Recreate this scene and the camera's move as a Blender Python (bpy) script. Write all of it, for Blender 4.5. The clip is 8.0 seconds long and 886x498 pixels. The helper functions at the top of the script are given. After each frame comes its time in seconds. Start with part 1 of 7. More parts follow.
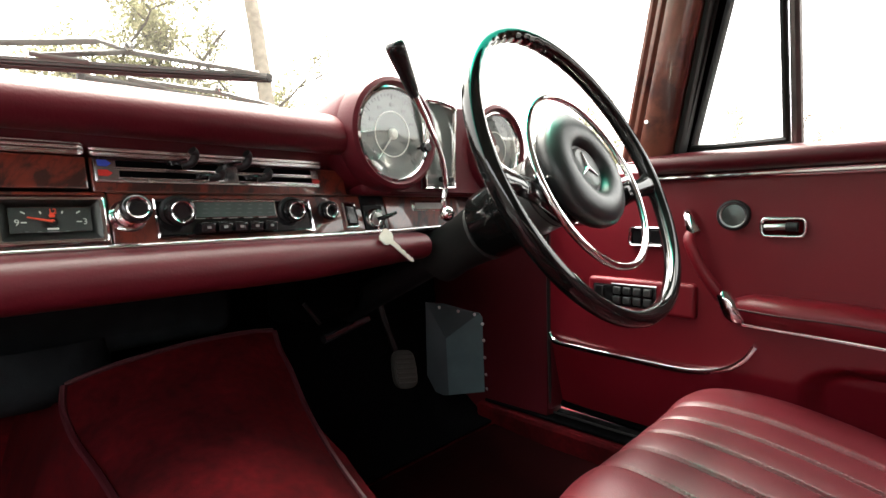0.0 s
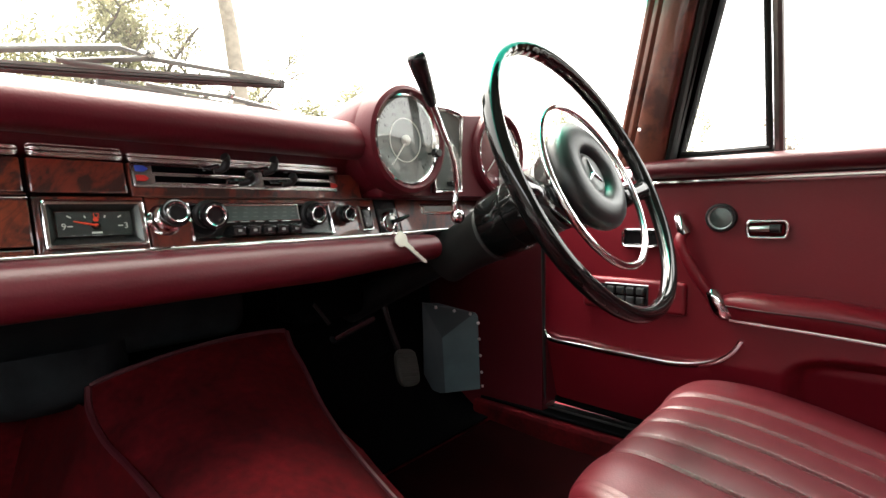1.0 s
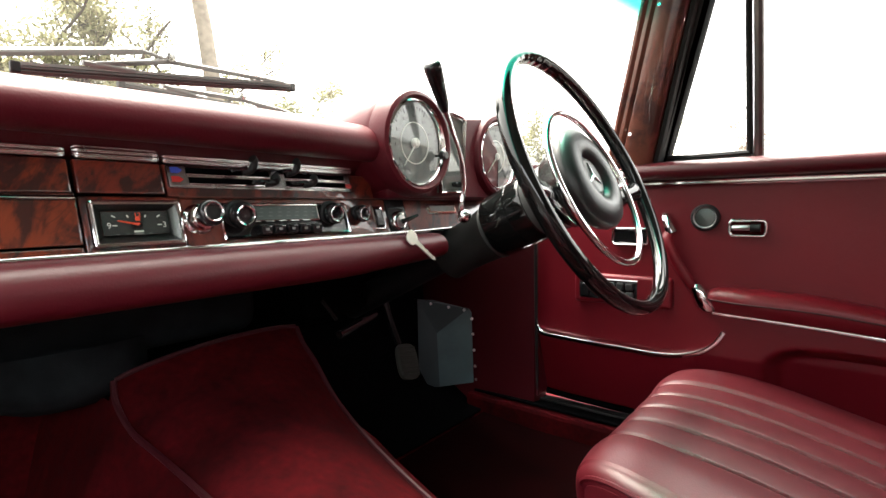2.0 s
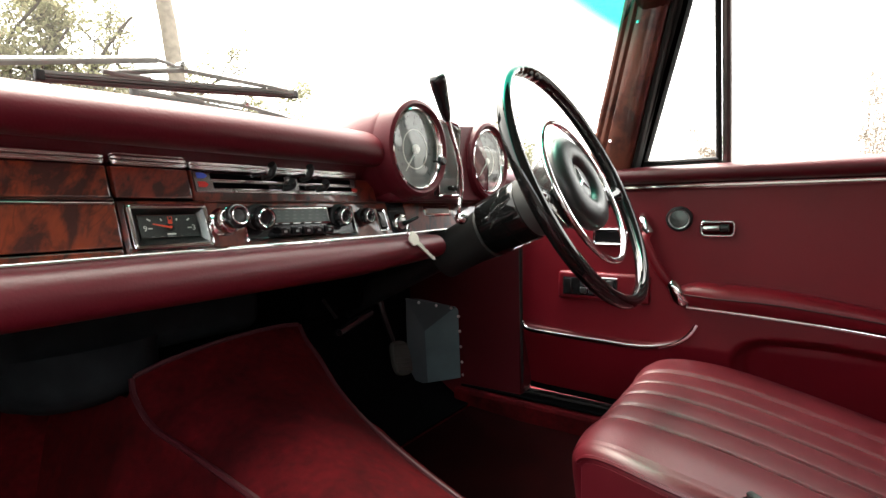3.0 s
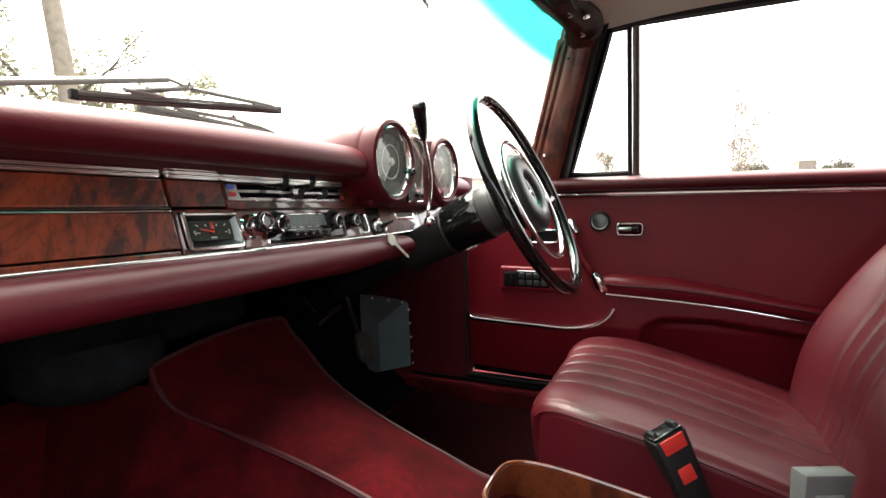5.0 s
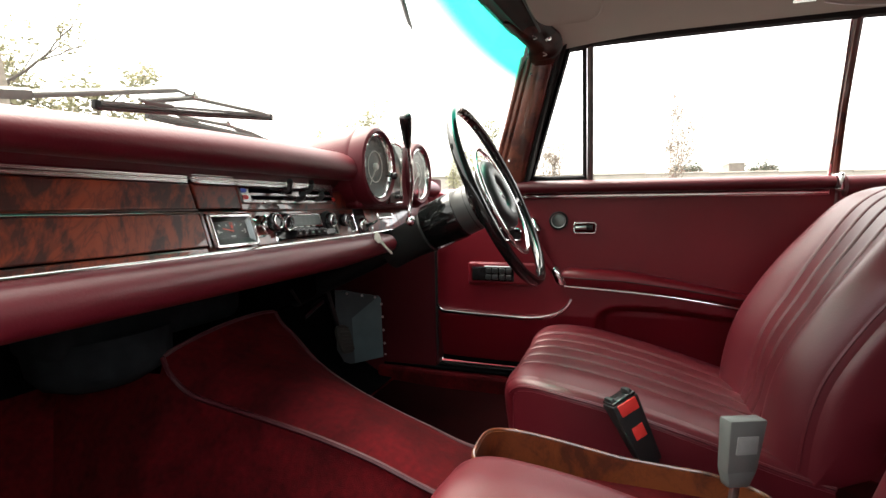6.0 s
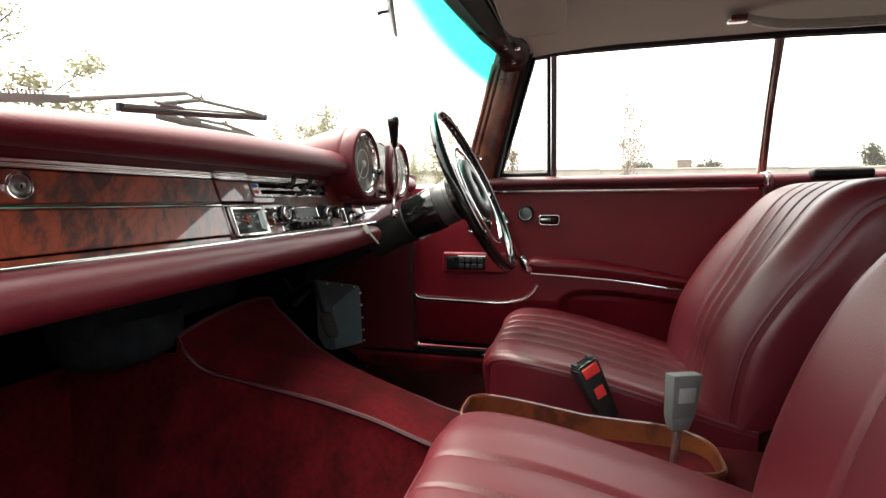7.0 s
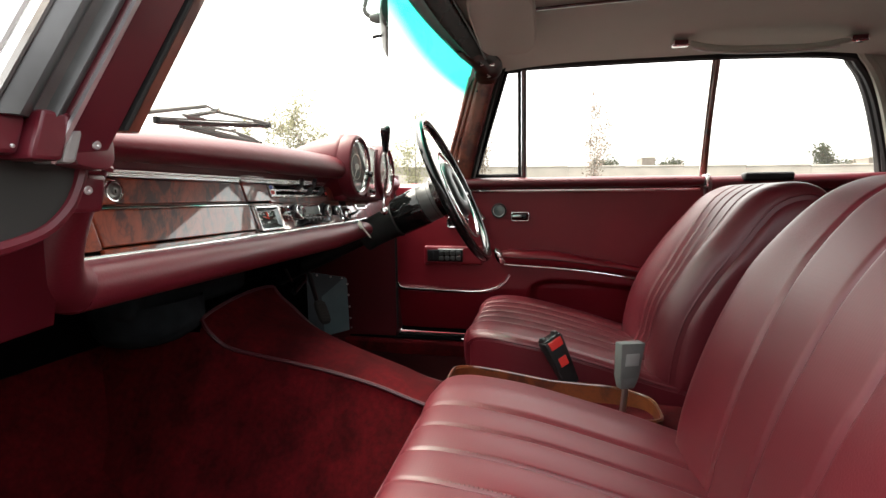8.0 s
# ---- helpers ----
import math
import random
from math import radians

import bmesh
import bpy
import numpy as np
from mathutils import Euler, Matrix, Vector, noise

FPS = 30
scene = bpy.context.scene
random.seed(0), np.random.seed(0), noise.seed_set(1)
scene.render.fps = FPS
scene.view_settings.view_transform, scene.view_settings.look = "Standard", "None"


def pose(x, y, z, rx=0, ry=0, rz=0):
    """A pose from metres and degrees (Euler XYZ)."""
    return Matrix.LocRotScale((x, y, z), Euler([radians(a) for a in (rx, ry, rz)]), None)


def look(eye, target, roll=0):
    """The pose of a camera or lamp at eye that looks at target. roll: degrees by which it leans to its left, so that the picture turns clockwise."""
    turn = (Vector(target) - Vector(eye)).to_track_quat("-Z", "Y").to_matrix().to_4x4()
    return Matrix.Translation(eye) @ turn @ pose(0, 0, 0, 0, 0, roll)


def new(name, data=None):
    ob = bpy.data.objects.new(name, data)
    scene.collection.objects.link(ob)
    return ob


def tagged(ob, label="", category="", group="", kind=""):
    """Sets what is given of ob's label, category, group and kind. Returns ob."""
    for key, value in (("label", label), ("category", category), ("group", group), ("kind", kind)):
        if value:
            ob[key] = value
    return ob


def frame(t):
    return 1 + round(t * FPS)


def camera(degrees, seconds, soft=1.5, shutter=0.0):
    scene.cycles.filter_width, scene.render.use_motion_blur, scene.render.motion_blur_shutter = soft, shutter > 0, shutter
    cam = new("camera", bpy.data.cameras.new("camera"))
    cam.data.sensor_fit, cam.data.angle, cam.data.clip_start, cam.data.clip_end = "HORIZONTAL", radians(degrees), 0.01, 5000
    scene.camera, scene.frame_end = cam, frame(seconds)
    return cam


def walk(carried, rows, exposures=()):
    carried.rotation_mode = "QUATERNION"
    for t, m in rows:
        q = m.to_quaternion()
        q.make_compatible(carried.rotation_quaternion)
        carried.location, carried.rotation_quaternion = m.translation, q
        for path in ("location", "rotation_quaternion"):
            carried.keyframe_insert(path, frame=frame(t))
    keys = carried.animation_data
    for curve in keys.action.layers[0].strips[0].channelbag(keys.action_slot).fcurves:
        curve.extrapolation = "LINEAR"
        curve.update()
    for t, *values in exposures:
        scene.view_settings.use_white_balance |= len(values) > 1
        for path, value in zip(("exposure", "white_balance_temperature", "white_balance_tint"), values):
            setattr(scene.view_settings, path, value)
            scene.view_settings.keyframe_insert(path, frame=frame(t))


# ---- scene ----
cam = camera(82.4, 8.0)
PATH = [
    (0, (-0.259, 0.15, 0.838), (1.175, 1.535, 0.686), -0.9),
    (0.5, (-0.288, 0.158, 0.84), (1.18, 1.508, 0.689), -0.9),
    (1, (-0.322, 0.169, 0.842), (1.18, 1.48, 0.693), -0.9),
    (1.5, (-0.354, 0.177, 0.843), (1.178, 1.454, 0.689), -0.8),
    (3, (-0.457, 0.196, 0.849), (1.182, 1.331, 0.693), -0.8),
    (3.5, (-0.495, 0.201, 0.846), (1.18, 1.283, 0.69), -0.8),
    (4, (-0.538, 0.209, 0.846), (1.183, 1.217, 0.687), -0.7),
    (4.5, (-0.583, 0.213, 0.853), (1.183, 1.138, 0.692), -0.7),
    (6, (-0.759, 0.235, 0.867), (1.124, 0.887, 0.697), -0.5),
    (6.5, (-0.816, 0.243, 0.861), (1.091, 0.821, 0.681), -0.5),
    (7, (-0.885, 0.25, 0.865), (1.042, 0.748, 0.674), -0.5),
    (7.5, (-0.962, 0.259, 0.869), (0.98, 0.694, 0.668), -0.4),
    (8, (-1.053, 0.247, 0.873), (0.898, 0.631, 0.666), -0.4),
]
walk(cam, [(t, look(eye, target, roll)) for t, eye, target, roll in PATH], [(0.0, 4.08, 6750, 11), (4.5, 3.71, 6750, 11), (8.0, 3.44, 6750, 11)])

# ---- light ----
world = bpy.data.worlds.new("overcast_sky")
scene.world = world
world.use_nodes = True
wn, wl = world.node_tree.nodes, world.node_tree.links
sky = wn.new("ShaderNodeTexSky")
sky.sky_type, sky.sun_disc = "NISHITA", False
sky.sun_elevation, sky.sun_rotation = radians(66), radians(20)
sky.air_density, sky.dust_density, sky.ozone_density = 1.0, 6.0, 0.5
grey = wn.new("ShaderNodeHueSaturation")
grey.inputs["Saturation"].default_value = 0.2
wl.new(sky.outputs[0], grey.inputs["Color"])
wl.new(grey.outputs[0], wn["Background"].inputs[0])
wn["Background"].inputs[1].default_value = 0.15
sun_data = bpy.data.lights.new("sun", "SUN")
sun_data.energy, sun_data.angle, sun_data.color = 0.45, radians(40), (1.0, 0.96, 0.9)
sun = new("sun", sun_data)
sun.matrix_world = look((2.0, 5.0, 12.0), (0, 0, 0))


# ---- materials ----
def material(name, color, rough=0.5, metal=0.0, vary=0.0, scale=8.0, bump=0.0, bscale=200.0, spec=0.5, coat=0.0, sheen=0.0, second=None):
    """A surface with large soft variation of its colour and fine relief."""
    m = bpy.data.materials.new(name)
    m.use_nodes = True
    n, l = m.node_tree.nodes, m.node_tree.links
    b = n["Principled BSDF"]
    b.inputs["Base Color"].default_value = (*color, 1)
    b.inputs["Roughness"].default_value, b.inputs["Metallic"].default_value = rough, metal
    b.inputs["Specular IOR Level"].default_value, b.inputs["Coat Weight"].default_value = spec, coat
    b.inputs["Coat Roughness"].default_value = 0.04
    if sheen:
        b.inputs["Sheen Weight"].default_value, b.inputs["Sheen Roughness"].default_value = sheen, 0.4
        b.inputs["Sheen Tint"].default_value = (*[min(1, c * 4 + 0.05) for c in color], 1)
    tc = n.new("ShaderNodeTexCoord")
    if vary:
        t = n.new("ShaderNodeTexNoise")
        t.inputs["Scale"].default_value, t.inputs["Detail"].default_value = scale, 6
        l.new(tc.outputs["Object"], t.inputs["Vector"])
        r = n.new("ShaderNodeValToRGB")
        r.color_ramp.elements[0].position, r.color_ramp.elements[1].position = 0.3, 0.7
        other = second or tuple(c * (1 - vary) for c in color)
        r.color_ramp.elements[0].color, r.color_ramp.elements[1].color = (*other, 1), (*color, 1)
        l.new(t.outputs[0], r.inputs[0])
        l.new(r.outputs[0], b.inputs["Base Color"])
        mr = n.new("ShaderNodeMapRange")
        mr.inputs["To Min"].default_value, mr.inputs["To Max"].default_value = max(0.02, rough * 0.85), min(1, rough * 1.15)
        l.new(t.outputs[0], mr.inputs[0])
        l.new(mr.outputs[0], b.inputs["Roughness"])
    if bump:
        t2 = n.new("ShaderNodeTexNoise")
        t2.inputs["Scale"].default_value, t2.inputs["Detail"].default_value = bscale, 3
        l.new(tc.outputs["Object"], t2.inputs["Vector"])
        bn = n.new("ShaderNodeBump")
        bn.inputs["Strength"].default_value, bn.inputs["Distance"].default_value = bump, 0.001
        l.new(t2.outputs[0], bn.inputs["Height"])
        l.new(bn.outputs[0], b.inputs["Normal"])
    return m


RED = (0.155, 0.0053, 0.0118)
LEATHER = material("red_leather", RED, 0.42, spec=0.35, vary=0.22, scale=5, bump=0.22, bscale=380)
SEATL = material("red_seat_leather", (0.082, 0.0041, 0.0088), 0.42, spec=0.50, vary=0.22, scale=5, bump=0.24, bscale=380)
VINYL = material("red_dash_vinyl", (0.085, 0.0046, 0.0102), 0.45, spec=0.27, vary=0.2, scale=5, bump=0.28, bscale=320)
PAINT = material("red_body_paint", (0.090, 0.0065, 0.0130), 0.36, vary=0.4, scale=14, spec=0.5, coat=0.25, bump=0.05, bscale=60)
PADL = material("red_knee_roll_leather", (0.098, 0.0050, 0.0115), 0.42, spec=0.66, vary=0.2, scale=5, bump=0.26, bscale=340)
THREAD = material("red_thread", (0.045, 0.0035, 0.006), 0.6, vary=0.2, scale=60)
CARPET = material("red_carpet", (0.069, 0.0026, 0.0044), 0.95, vary=0.45, scale=90, bump=0.8, bscale=900, spec=0.08)
# worn velvet carpet: brushed patches over fine pile
cn, cl = CARPET.node_tree.nodes, CARPET.node_tree.links
cb = cn["Principled BSDF"]
patch, ramp, mul = cn.new("ShaderNodeTexNoise"), cn.new("ShaderNodeValToRGB"), cn.new("ShaderNodeMix")
patch.inputs["Scale"].default_value, patch.inputs["Detail"].default_value, patch.inputs["Distortion"].default_value = 13, 5, 0.25
ramp.color_ramp.elements[0].position, ramp.color_ramp.elements[1].position = 0.36, 0.64
ramp.color_ramp.elements[0].color, ramp.color_ramp.elements[1].color = (0.55, 0.55, 0.58, 1), (1.12, 1.1, 1.1, 1)
mul.data_type, mul.blend_type = "RGBA", "MULTIPLY"
mul.inputs["Factor"].default_value = 1.0
cl.new(cn["Texture Coordinate"].outputs["Object"], patch.inputs["Vector"])
cl.new(patch.outputs[0], ramp.inputs[0])
cl.new(cb.inputs["Base Color"].links[0].from_socket, mul.inputs["A"])
cl.new(ramp.outputs[0], mul.inputs["B"])
cl.new(mul.outputs["Result"], cb.inputs["Base Color"])
PIPING = material("red_piping", (0.045, 0.0045, 0.0075), 0.45, vary=0.2, scale=30)
CHROME = material("chrome", (0.93, 0.93, 0.92), 0.09, 1.0, vary=0.12, scale=14)
STEEL = material("dull_steel", (0.58, 0.58, 0.57), 0.35, 1.0, vary=0.2, scale=25)
BLACK = material("black_gloss_plastic", (0.012, 0.012, 0.013), 0.16, vary=0.3, scale=20)
MATT = material("black_matt_plastic", (0.010, 0.010, 0.011), 0.5, spec=0.35, vary=0.3, scale=30, bump=0.2, bscale=300)
RUBBER = material("black_rubber", (0.012, 0.0125, 0.012), 0.6, spec=0.3, vary=0.35, scale=25)
RIMB = material("black_rim_bakelite", (0.005, 0.0055, 0.0055), 0.07, vary=0.2, scale=20)
PAD = material("black_hub_pad", (0.018, 0.020, 0.020), 0.36, vary=0.25, scale=12, bump=0.2, bscale=700)
COLUMN = material("grey_column_paint", (0.066, 0.067, 0.066), 0.32, vary=0.15, scale=15)
GREYP = material("grey_buckle_plastic", (0.11, 0.11, 0.105), 0.5, vary=0.2, scale=20, bump=0.2, bscale=500)
LABELG = material("pale_label", (0.24, 0.24, 0.23), 0.5, vary=0.2, scale=60)
REDP = material("bright_red_plastic", (0.55, 0.03, 0.025), 0.4, vary=0.15, scale=40)
BLUEP = material("blue_paint", (0.03, 0.06, 0.35), 0.4)
ORANGE = material("orange_hand", (0.75, 0.07, 0.03), 0.4)
WHITE = material("white_marking", (0.7, 0.7, 0.66), 0.5)
DIAL = material("dark_dial", (0.105, 0.118, 0.114), 0.35, vary=0.2, scale=30)
DIALR = material("dial_rim", (0.06, 0.065, 0.065), 0.3)
HEAD = material("beige_headlining", (0.36, 0.375, 0.32), 0.85, vary=0.08, scale=6, bump=0.3, bscale=500)
SHIELD = material("blue_grey_shield", (0.070, 0.112, 0.118), 0.4, vary=0.3, scale=14)
# near-black for black parts and slots, and for sheets that stand in for shade
BLACKSHADE = material("dark_felt", (0.0020, 0.0021, 0.0024), 1.0, vary=0.4, scale=12, spec=0.03)
SILVER = material("silver_badge", (0.6, 0.6, 0.6), 0.3, 1.0, vary=0.1, scale=60)
KEYM = material("nickel_key", (0.80, 0.77, 0.68), 0.5, 0.6, vary=0.15, scale=80)


def wood(name, light, dark, scale, vein=0.0):
    """Lacquered burr walnut: two warped noises under a clear coat."""
    m = bpy.data.materials.new(name)
    m.use_nodes = True
    n, l = m.node_tree.nodes, m.node_tree.links
    b = n["Principled BSDF"]
    tc = n.new("ShaderNodeTexCoord")
    mp = n.new("ShaderNodeMapping")
    turned = n.new("ShaderNodeMapping")
    turned.inputs["Rotation"].default_value = (0, radians(-32), 0)
    mp.inputs["Scale"].default_value = (1.35, 1.0, 0.55)
    l.new(tc.outputs["Object"], turned.inputs["Vector"])
    l.new(turned.outputs[0], mp.inputs["Vector"])
    t = n.new("ShaderNodeTexNoise")
    t.inputs["Scale"].default_value, t.inputs["Detail"].default_value, t.inputs["Distortion"].default_value = scale, 4, 0.9
    l.new(mp.outputs[0], t.inputs["Vector"])
    t2 = n.new("ShaderNodeTexNoise")
    t2.inputs["Scale"].default_value, t2.inputs["Detail"].default_value, t2.inputs["Distortion"].default_value = scale * 7, 6, 0.8
    l.new(mp.outputs[0], t2.inputs["Vector"])
    mix = n.new("ShaderNodeMath")
    mix.operation = "MULTIPLY_ADD"
    mix.inputs[1].default_value = 0.22
    l.new(t2.outputs[0], mix.inputs[0])
    l.new(t.outputs[0], mix.inputs[2])
    r = n.new("ShaderNodeValToRGB")
    e = r.color_ramp.elements
    e[0].position, e[0].color = 0.51, (*dark, 1)
    e[1].position, e[1].color = 0.72, (*light, 1)
    mid = e.new(0.605)
    mid.color = (*[a * 0.72 + c * 0.28 for a, c in zip(light, dark)], 1)
    l.new(mix.outputs[0], r.inputs[0])
    v = n.new("ShaderNodeTexNoise")
    v.inputs["Scale"].default_value, v.inputs["Detail"].default_value, v.inputs["Distortion"].default_value = scale * 0.8, 4, 3.0
    l.new(mp.outputs[0], v.inputs["Vector"])
    vr = n.new("ShaderNodeValToRGB")
    ve = vr.color_ramp.elements
    ve[0].position, ve[0].color = 0.455, (1, 1, 1, 1)
    ve[1].position, ve[1].color = 0.545, (1, 1, 1, 1)
    ve.new(0.5).color = (0.30, 0.22, 0.25, 1)
    l.new(v.outputs[0], vr.inputs[0])
    mul = n.new("ShaderNodeMixRGB")
    mul.blend_type = "MULTIPLY"
    mul.inputs[0].default_value = vein
    l.new(r.outputs[0], mul.inputs[1])
    l.new(vr.outputs[0], mul.inputs[2])
    l.new(mul.outputs[0], b.inputs["Base Color"])
    b.inputs["Roughness"].default_value, b.inputs["Coat Weight"].default_value, b.inputs["Coat Roughness"].default_value = 0.35, 1.0, 0.03
    return m


WALNUT = wood("burr_walnut", (0.205, 0.031, 0.0085), (0.034, 0.0055, 0.0040), 19, 0.5)
REDWOOD = wood("dark_red_walnut", (0.150, 0.0190, 0.0085), (0.026, 0.0050, 0.0036), 30, 0.4)
DARKWOOD = wood("dark_pillar_wood", (0.105, 0.024, 0.014), (0.030, 0.008, 0.006), 12)
DARKWOOD.node_tree.nodes["Principled BSDF"].inputs["Coat Weight"].default_value = 0.8
TRAYWOOD = wood("tray_walnut", (0.125, 0.031, 0.0085), (0.045, 0.010, 0.004), 18, 0.3)


def glass(name, tint=(0.97, 0.98, 0.97), band=None, gloss=1.0, dust=0.0):
    """A thin pane: what lies behind it, and a mirror film on top; band: heights between which it turns teal."""
    m = bpy.data.materials.new(name)
    m.use_nodes = True
    n, l = m.node_tree.nodes, m.node_tree.links
    n.remove(n["Principled BSDF"])
    clear, film, mix, lw = n.new("ShaderNodeBsdfTransparent"), n.new("ShaderNodeBsdfGlossy"), n.new("ShaderNodeMixShader"), n.new("ShaderNodeLayerWeight")
    film.inputs["Roughness"].default_value = 0.02
    power = n.new("ShaderNodeMath")
    power.operation = "POWER"
    power.inputs[1].default_value = 5.0
    fr = n.new("ShaderNodeMath")
    fr.operation = "MULTIPLY_ADD"
    fr.inputs[1].default_value, fr.inputs[2].default_value = min(0.85, 0.85 * gloss), 0.045 * gloss
    l.new(lw.outputs["Facing"], power.inputs[0])
    l.new(power.outputs[0], fr.inputs[0])
    clear.inputs["Color"].default_value = (*tint, 1)
    if band:
        g = n.new("ShaderNodeAttribute")
        g.attribute_name = "shade"
        mr = n.new("ShaderNodeMapRange")
        mr.interpolation_type = "SMOOTHSTEP"
        mr.inputs["From Min"].default_value, mr.inputs["From Max"].default_value = band
        r = n.new("ShaderNodeValToRGB")
        r.color_ramp.elements[0].color, r.color_ramp.elements[1].color = (*tint, 1), (0.0, 0.30, 0.205, 1)
        l.new(g.outputs["Fac"], mr.inputs[0])
        l.new(mr.outputs[0], r.inputs[0])
        l.new(r.outputs[0], clear.inputs["Color"])
    l.new(fr.outputs[0], mix.inputs[0])
    l.new(clear.outputs[0], mix.inputs[1])
    l.new(film.outputs[0], mix.inputs[2])
    if dust:
        film2, dusty = n.new("ShaderNodeBsdfTranslucent"), n.new("ShaderNodeMixShader")
        film2.inputs["Color"].default_value = (0.9, 0.87, 0.8, 1)
        dusty.inputs[0].default_value = dust
        l.new(mix.outputs[0], dusty.inputs[1])
        l.new(film2.outputs[0], dusty.inputs[2])
        mix = dusty
    l.new(mix.outputs[0], n["Material Output"].inputs[0])
    return m


GLASS = glass("clear_glass", tint=(0.86, 0.86, 0.80), dust=0.02)
SCREEN = glass("windscreen_glass", tint=(0.64, 0.64, 0.59), band=(-0.055, 0.09), gloss=0.3, dust=0.008)
LENS = glass("dial_glass", gloss=2.0)
THINLENS = glass("clock_glass", gloss=0.22)


# ---- builders ----
def origin(ob):
    p = Vector((0, 0, 0))
    while ob:
        p += ob.location
        ob = ob.parent
    return p


def thing(name, at, label, category, group="", kind=""):
    """An Empty at a thing's base."""
    ob = new(name)
    ob.location = at
    ob.empty_display_size = 0.05
    return tagged(ob, label, category, group, kind)


def part(name, bm, mat, parent=None, label="", smooth=True):
    """Links a bmesh, given in world places, as one mesh under a thing or a part."""
    bmesh.ops.recalc_face_normals(bm, faces=bm.faces)
    me = bpy.data.meshes.new(name)
    at = origin(parent)
    bm.transform(Matrix.Translation(-at))
    bm.to_mesh(me)
    bm.free()
    me.materials.append(mat)
    if smooth:
        for p in me.polygons:
            p.use_smooth = True
        me.set_sharp_from_angle(angle=radians(38))
        flat = me.attributes.get("flat")
        if flat:
            for p, f in zip(me.polygons, flat.data):
                p.use_smooth = not f.value
    ob = new(name, me)
    ob.parent = parent
    return tagged(ob, label)


def solo(name, bm, mat, label, category, group="", kind="", smooth=True):
    """A top-level thing of one mesh."""
    return tagged(part(name, bm, mat, None, "", smooth), label, category, group, kind)


def plane_faces(bm):
    """Marks the six sides of a bevelled block, which stay truly flat between the rounded edges."""
    layer = bm.faces.layers.int.new("flat")
    for f in sorted(bm.faces, key=lambda f: -f.calc_area())[:6]:
        f[layer] = 1


def box(x0, x1, y0, y1, z0, z1, bevel=0.003, seg=2, bm=None, turn=None):
    bm2 = bmesh.new()
    bmesh.ops.create_cube(bm2, size=1)
    c = Vector(((x0 + x1) / 2, (y0 + y1) / 2, (z0 + z1) / 2))
    bm2.transform(Matrix.Diagonal((abs(x1 - x0), abs(y1 - y0), abs(z1 - z0), 1)))
    if bevel:
        bmesh.ops.bevel(bm2, geom=bm2.edges[:], offset=bevel, segments=seg, affect="EDGES", profile=0.5)
        plane_faces(bm2)
    if turn:
        bm2.transform(turn)
    bm2.transform(Matrix.Translation(c))
    return joined(bm, bm2)


def joined(bm, bm2):
    if bm is None:
        return bm2
    me = bpy.data.meshes.new("tmp")
    bm2.to_mesh(me)
    bm2.free()
    bm.from_mesh(me)
    bpy.data.meshes.remove(me)
    return bm


def loft(rings, closed=True, caps=True, bm=None, loop=False):
    """Skin over rings of points."""
    bm = bm or bmesh.new()
    vs = [[bm.verts.new(p) for p in r] for r in rings]
    n = len(vs[0])
    pairs = list(zip(vs, vs[1:])) + ([(vs[-1], vs[0])] if loop else [])
    for a, b in pairs:
        for i in range(n if closed else n - 1):
            j = (i + 1) % n
            try:
                bm.faces.new((a[i], a[j], b[j], b[i]))
            except ValueError:
                pass
    if caps and closed and not loop:
        for r in (vs[0], vs[-1]):
            try:
                bm.faces.new(r)
            except ValueError:
                pass
    return bm


def basis(axis):
    a = Vector(axis).normalized()
    u = a.orthogonal().normalized()
    if abs(a.z) < 0.95:
        u = Vector((0, 0, 1)).cross(a).normalized()
    return a, u, a.cross(u)


def lathe(center, axis, prof, n=32, bm=None, caps=False):
    """A turned body: prof is (radius, distance along the axis)."""
    a, u, w = basis(axis)
    c = Vector(center)
    rings = [[c + a * d + (u * math.cos(t) + w * math.sin(t)) * r for t in [2 * math.pi * k / n for k in range(n)]] for r, d in prof]
    return loft(rings, bm=bm, caps=caps)


def smooth_path(pts, k=6):
    """Catmull-Rom through points."""
    p = [Vector(q) for q in pts]
    if len(p) < 3:
        return p
    out = []
    for i in range(len(p) - 1):
        a, b, c, d = p[max(0, i - 1)], p[i], p[i + 1], p[min(len(p) - 1, i + 2)]
        for s in range(k):
            t = s / k
            out.append(0.5 * ((2 * b) + (c - a) * t + (2 * a - 5 * b + 4 * c - d) * t * t + (3 * b - a - 3 * c + d) * t ** 3))
    return out + [p[-1]]


def tube(pts, r, n=8, bm=None, k=6, loop=False, flat=1.0, up=(0, 0, 1)):
    """A rod along a smooth path; flat squeezes it along up; r may be a list, from end to end."""
    path = smooth_path(pts, k) if k > 1 else [Vector(q) for q in pts]
    m = len(path)
    rings = []
    for i, p in enumerate(path):
        if loop:
            d = path[(i + 1) % m] - path[i - 1]
        else:
            d = path[min(m - 1, i + 1)] - path[max(0, i - 1)]
        d.normalize()
        s = d.cross(Vector(up))
        s = s.normalized() if s.length > 0.05 else d.orthogonal().normalized()
        w = s.cross(d)
        rr = r if not isinstance(r, (list, tuple)) else r[0] + (r[-1] - r[0]) * i / (m - 1)
        rings.append([p + (s * math.cos(2 * math.pi * q / n) + w * math.sin(2 * math.pi * q / n) * flat) * rr for q in range(n)])
    return loft(rings, bm=bm, loop=loop)


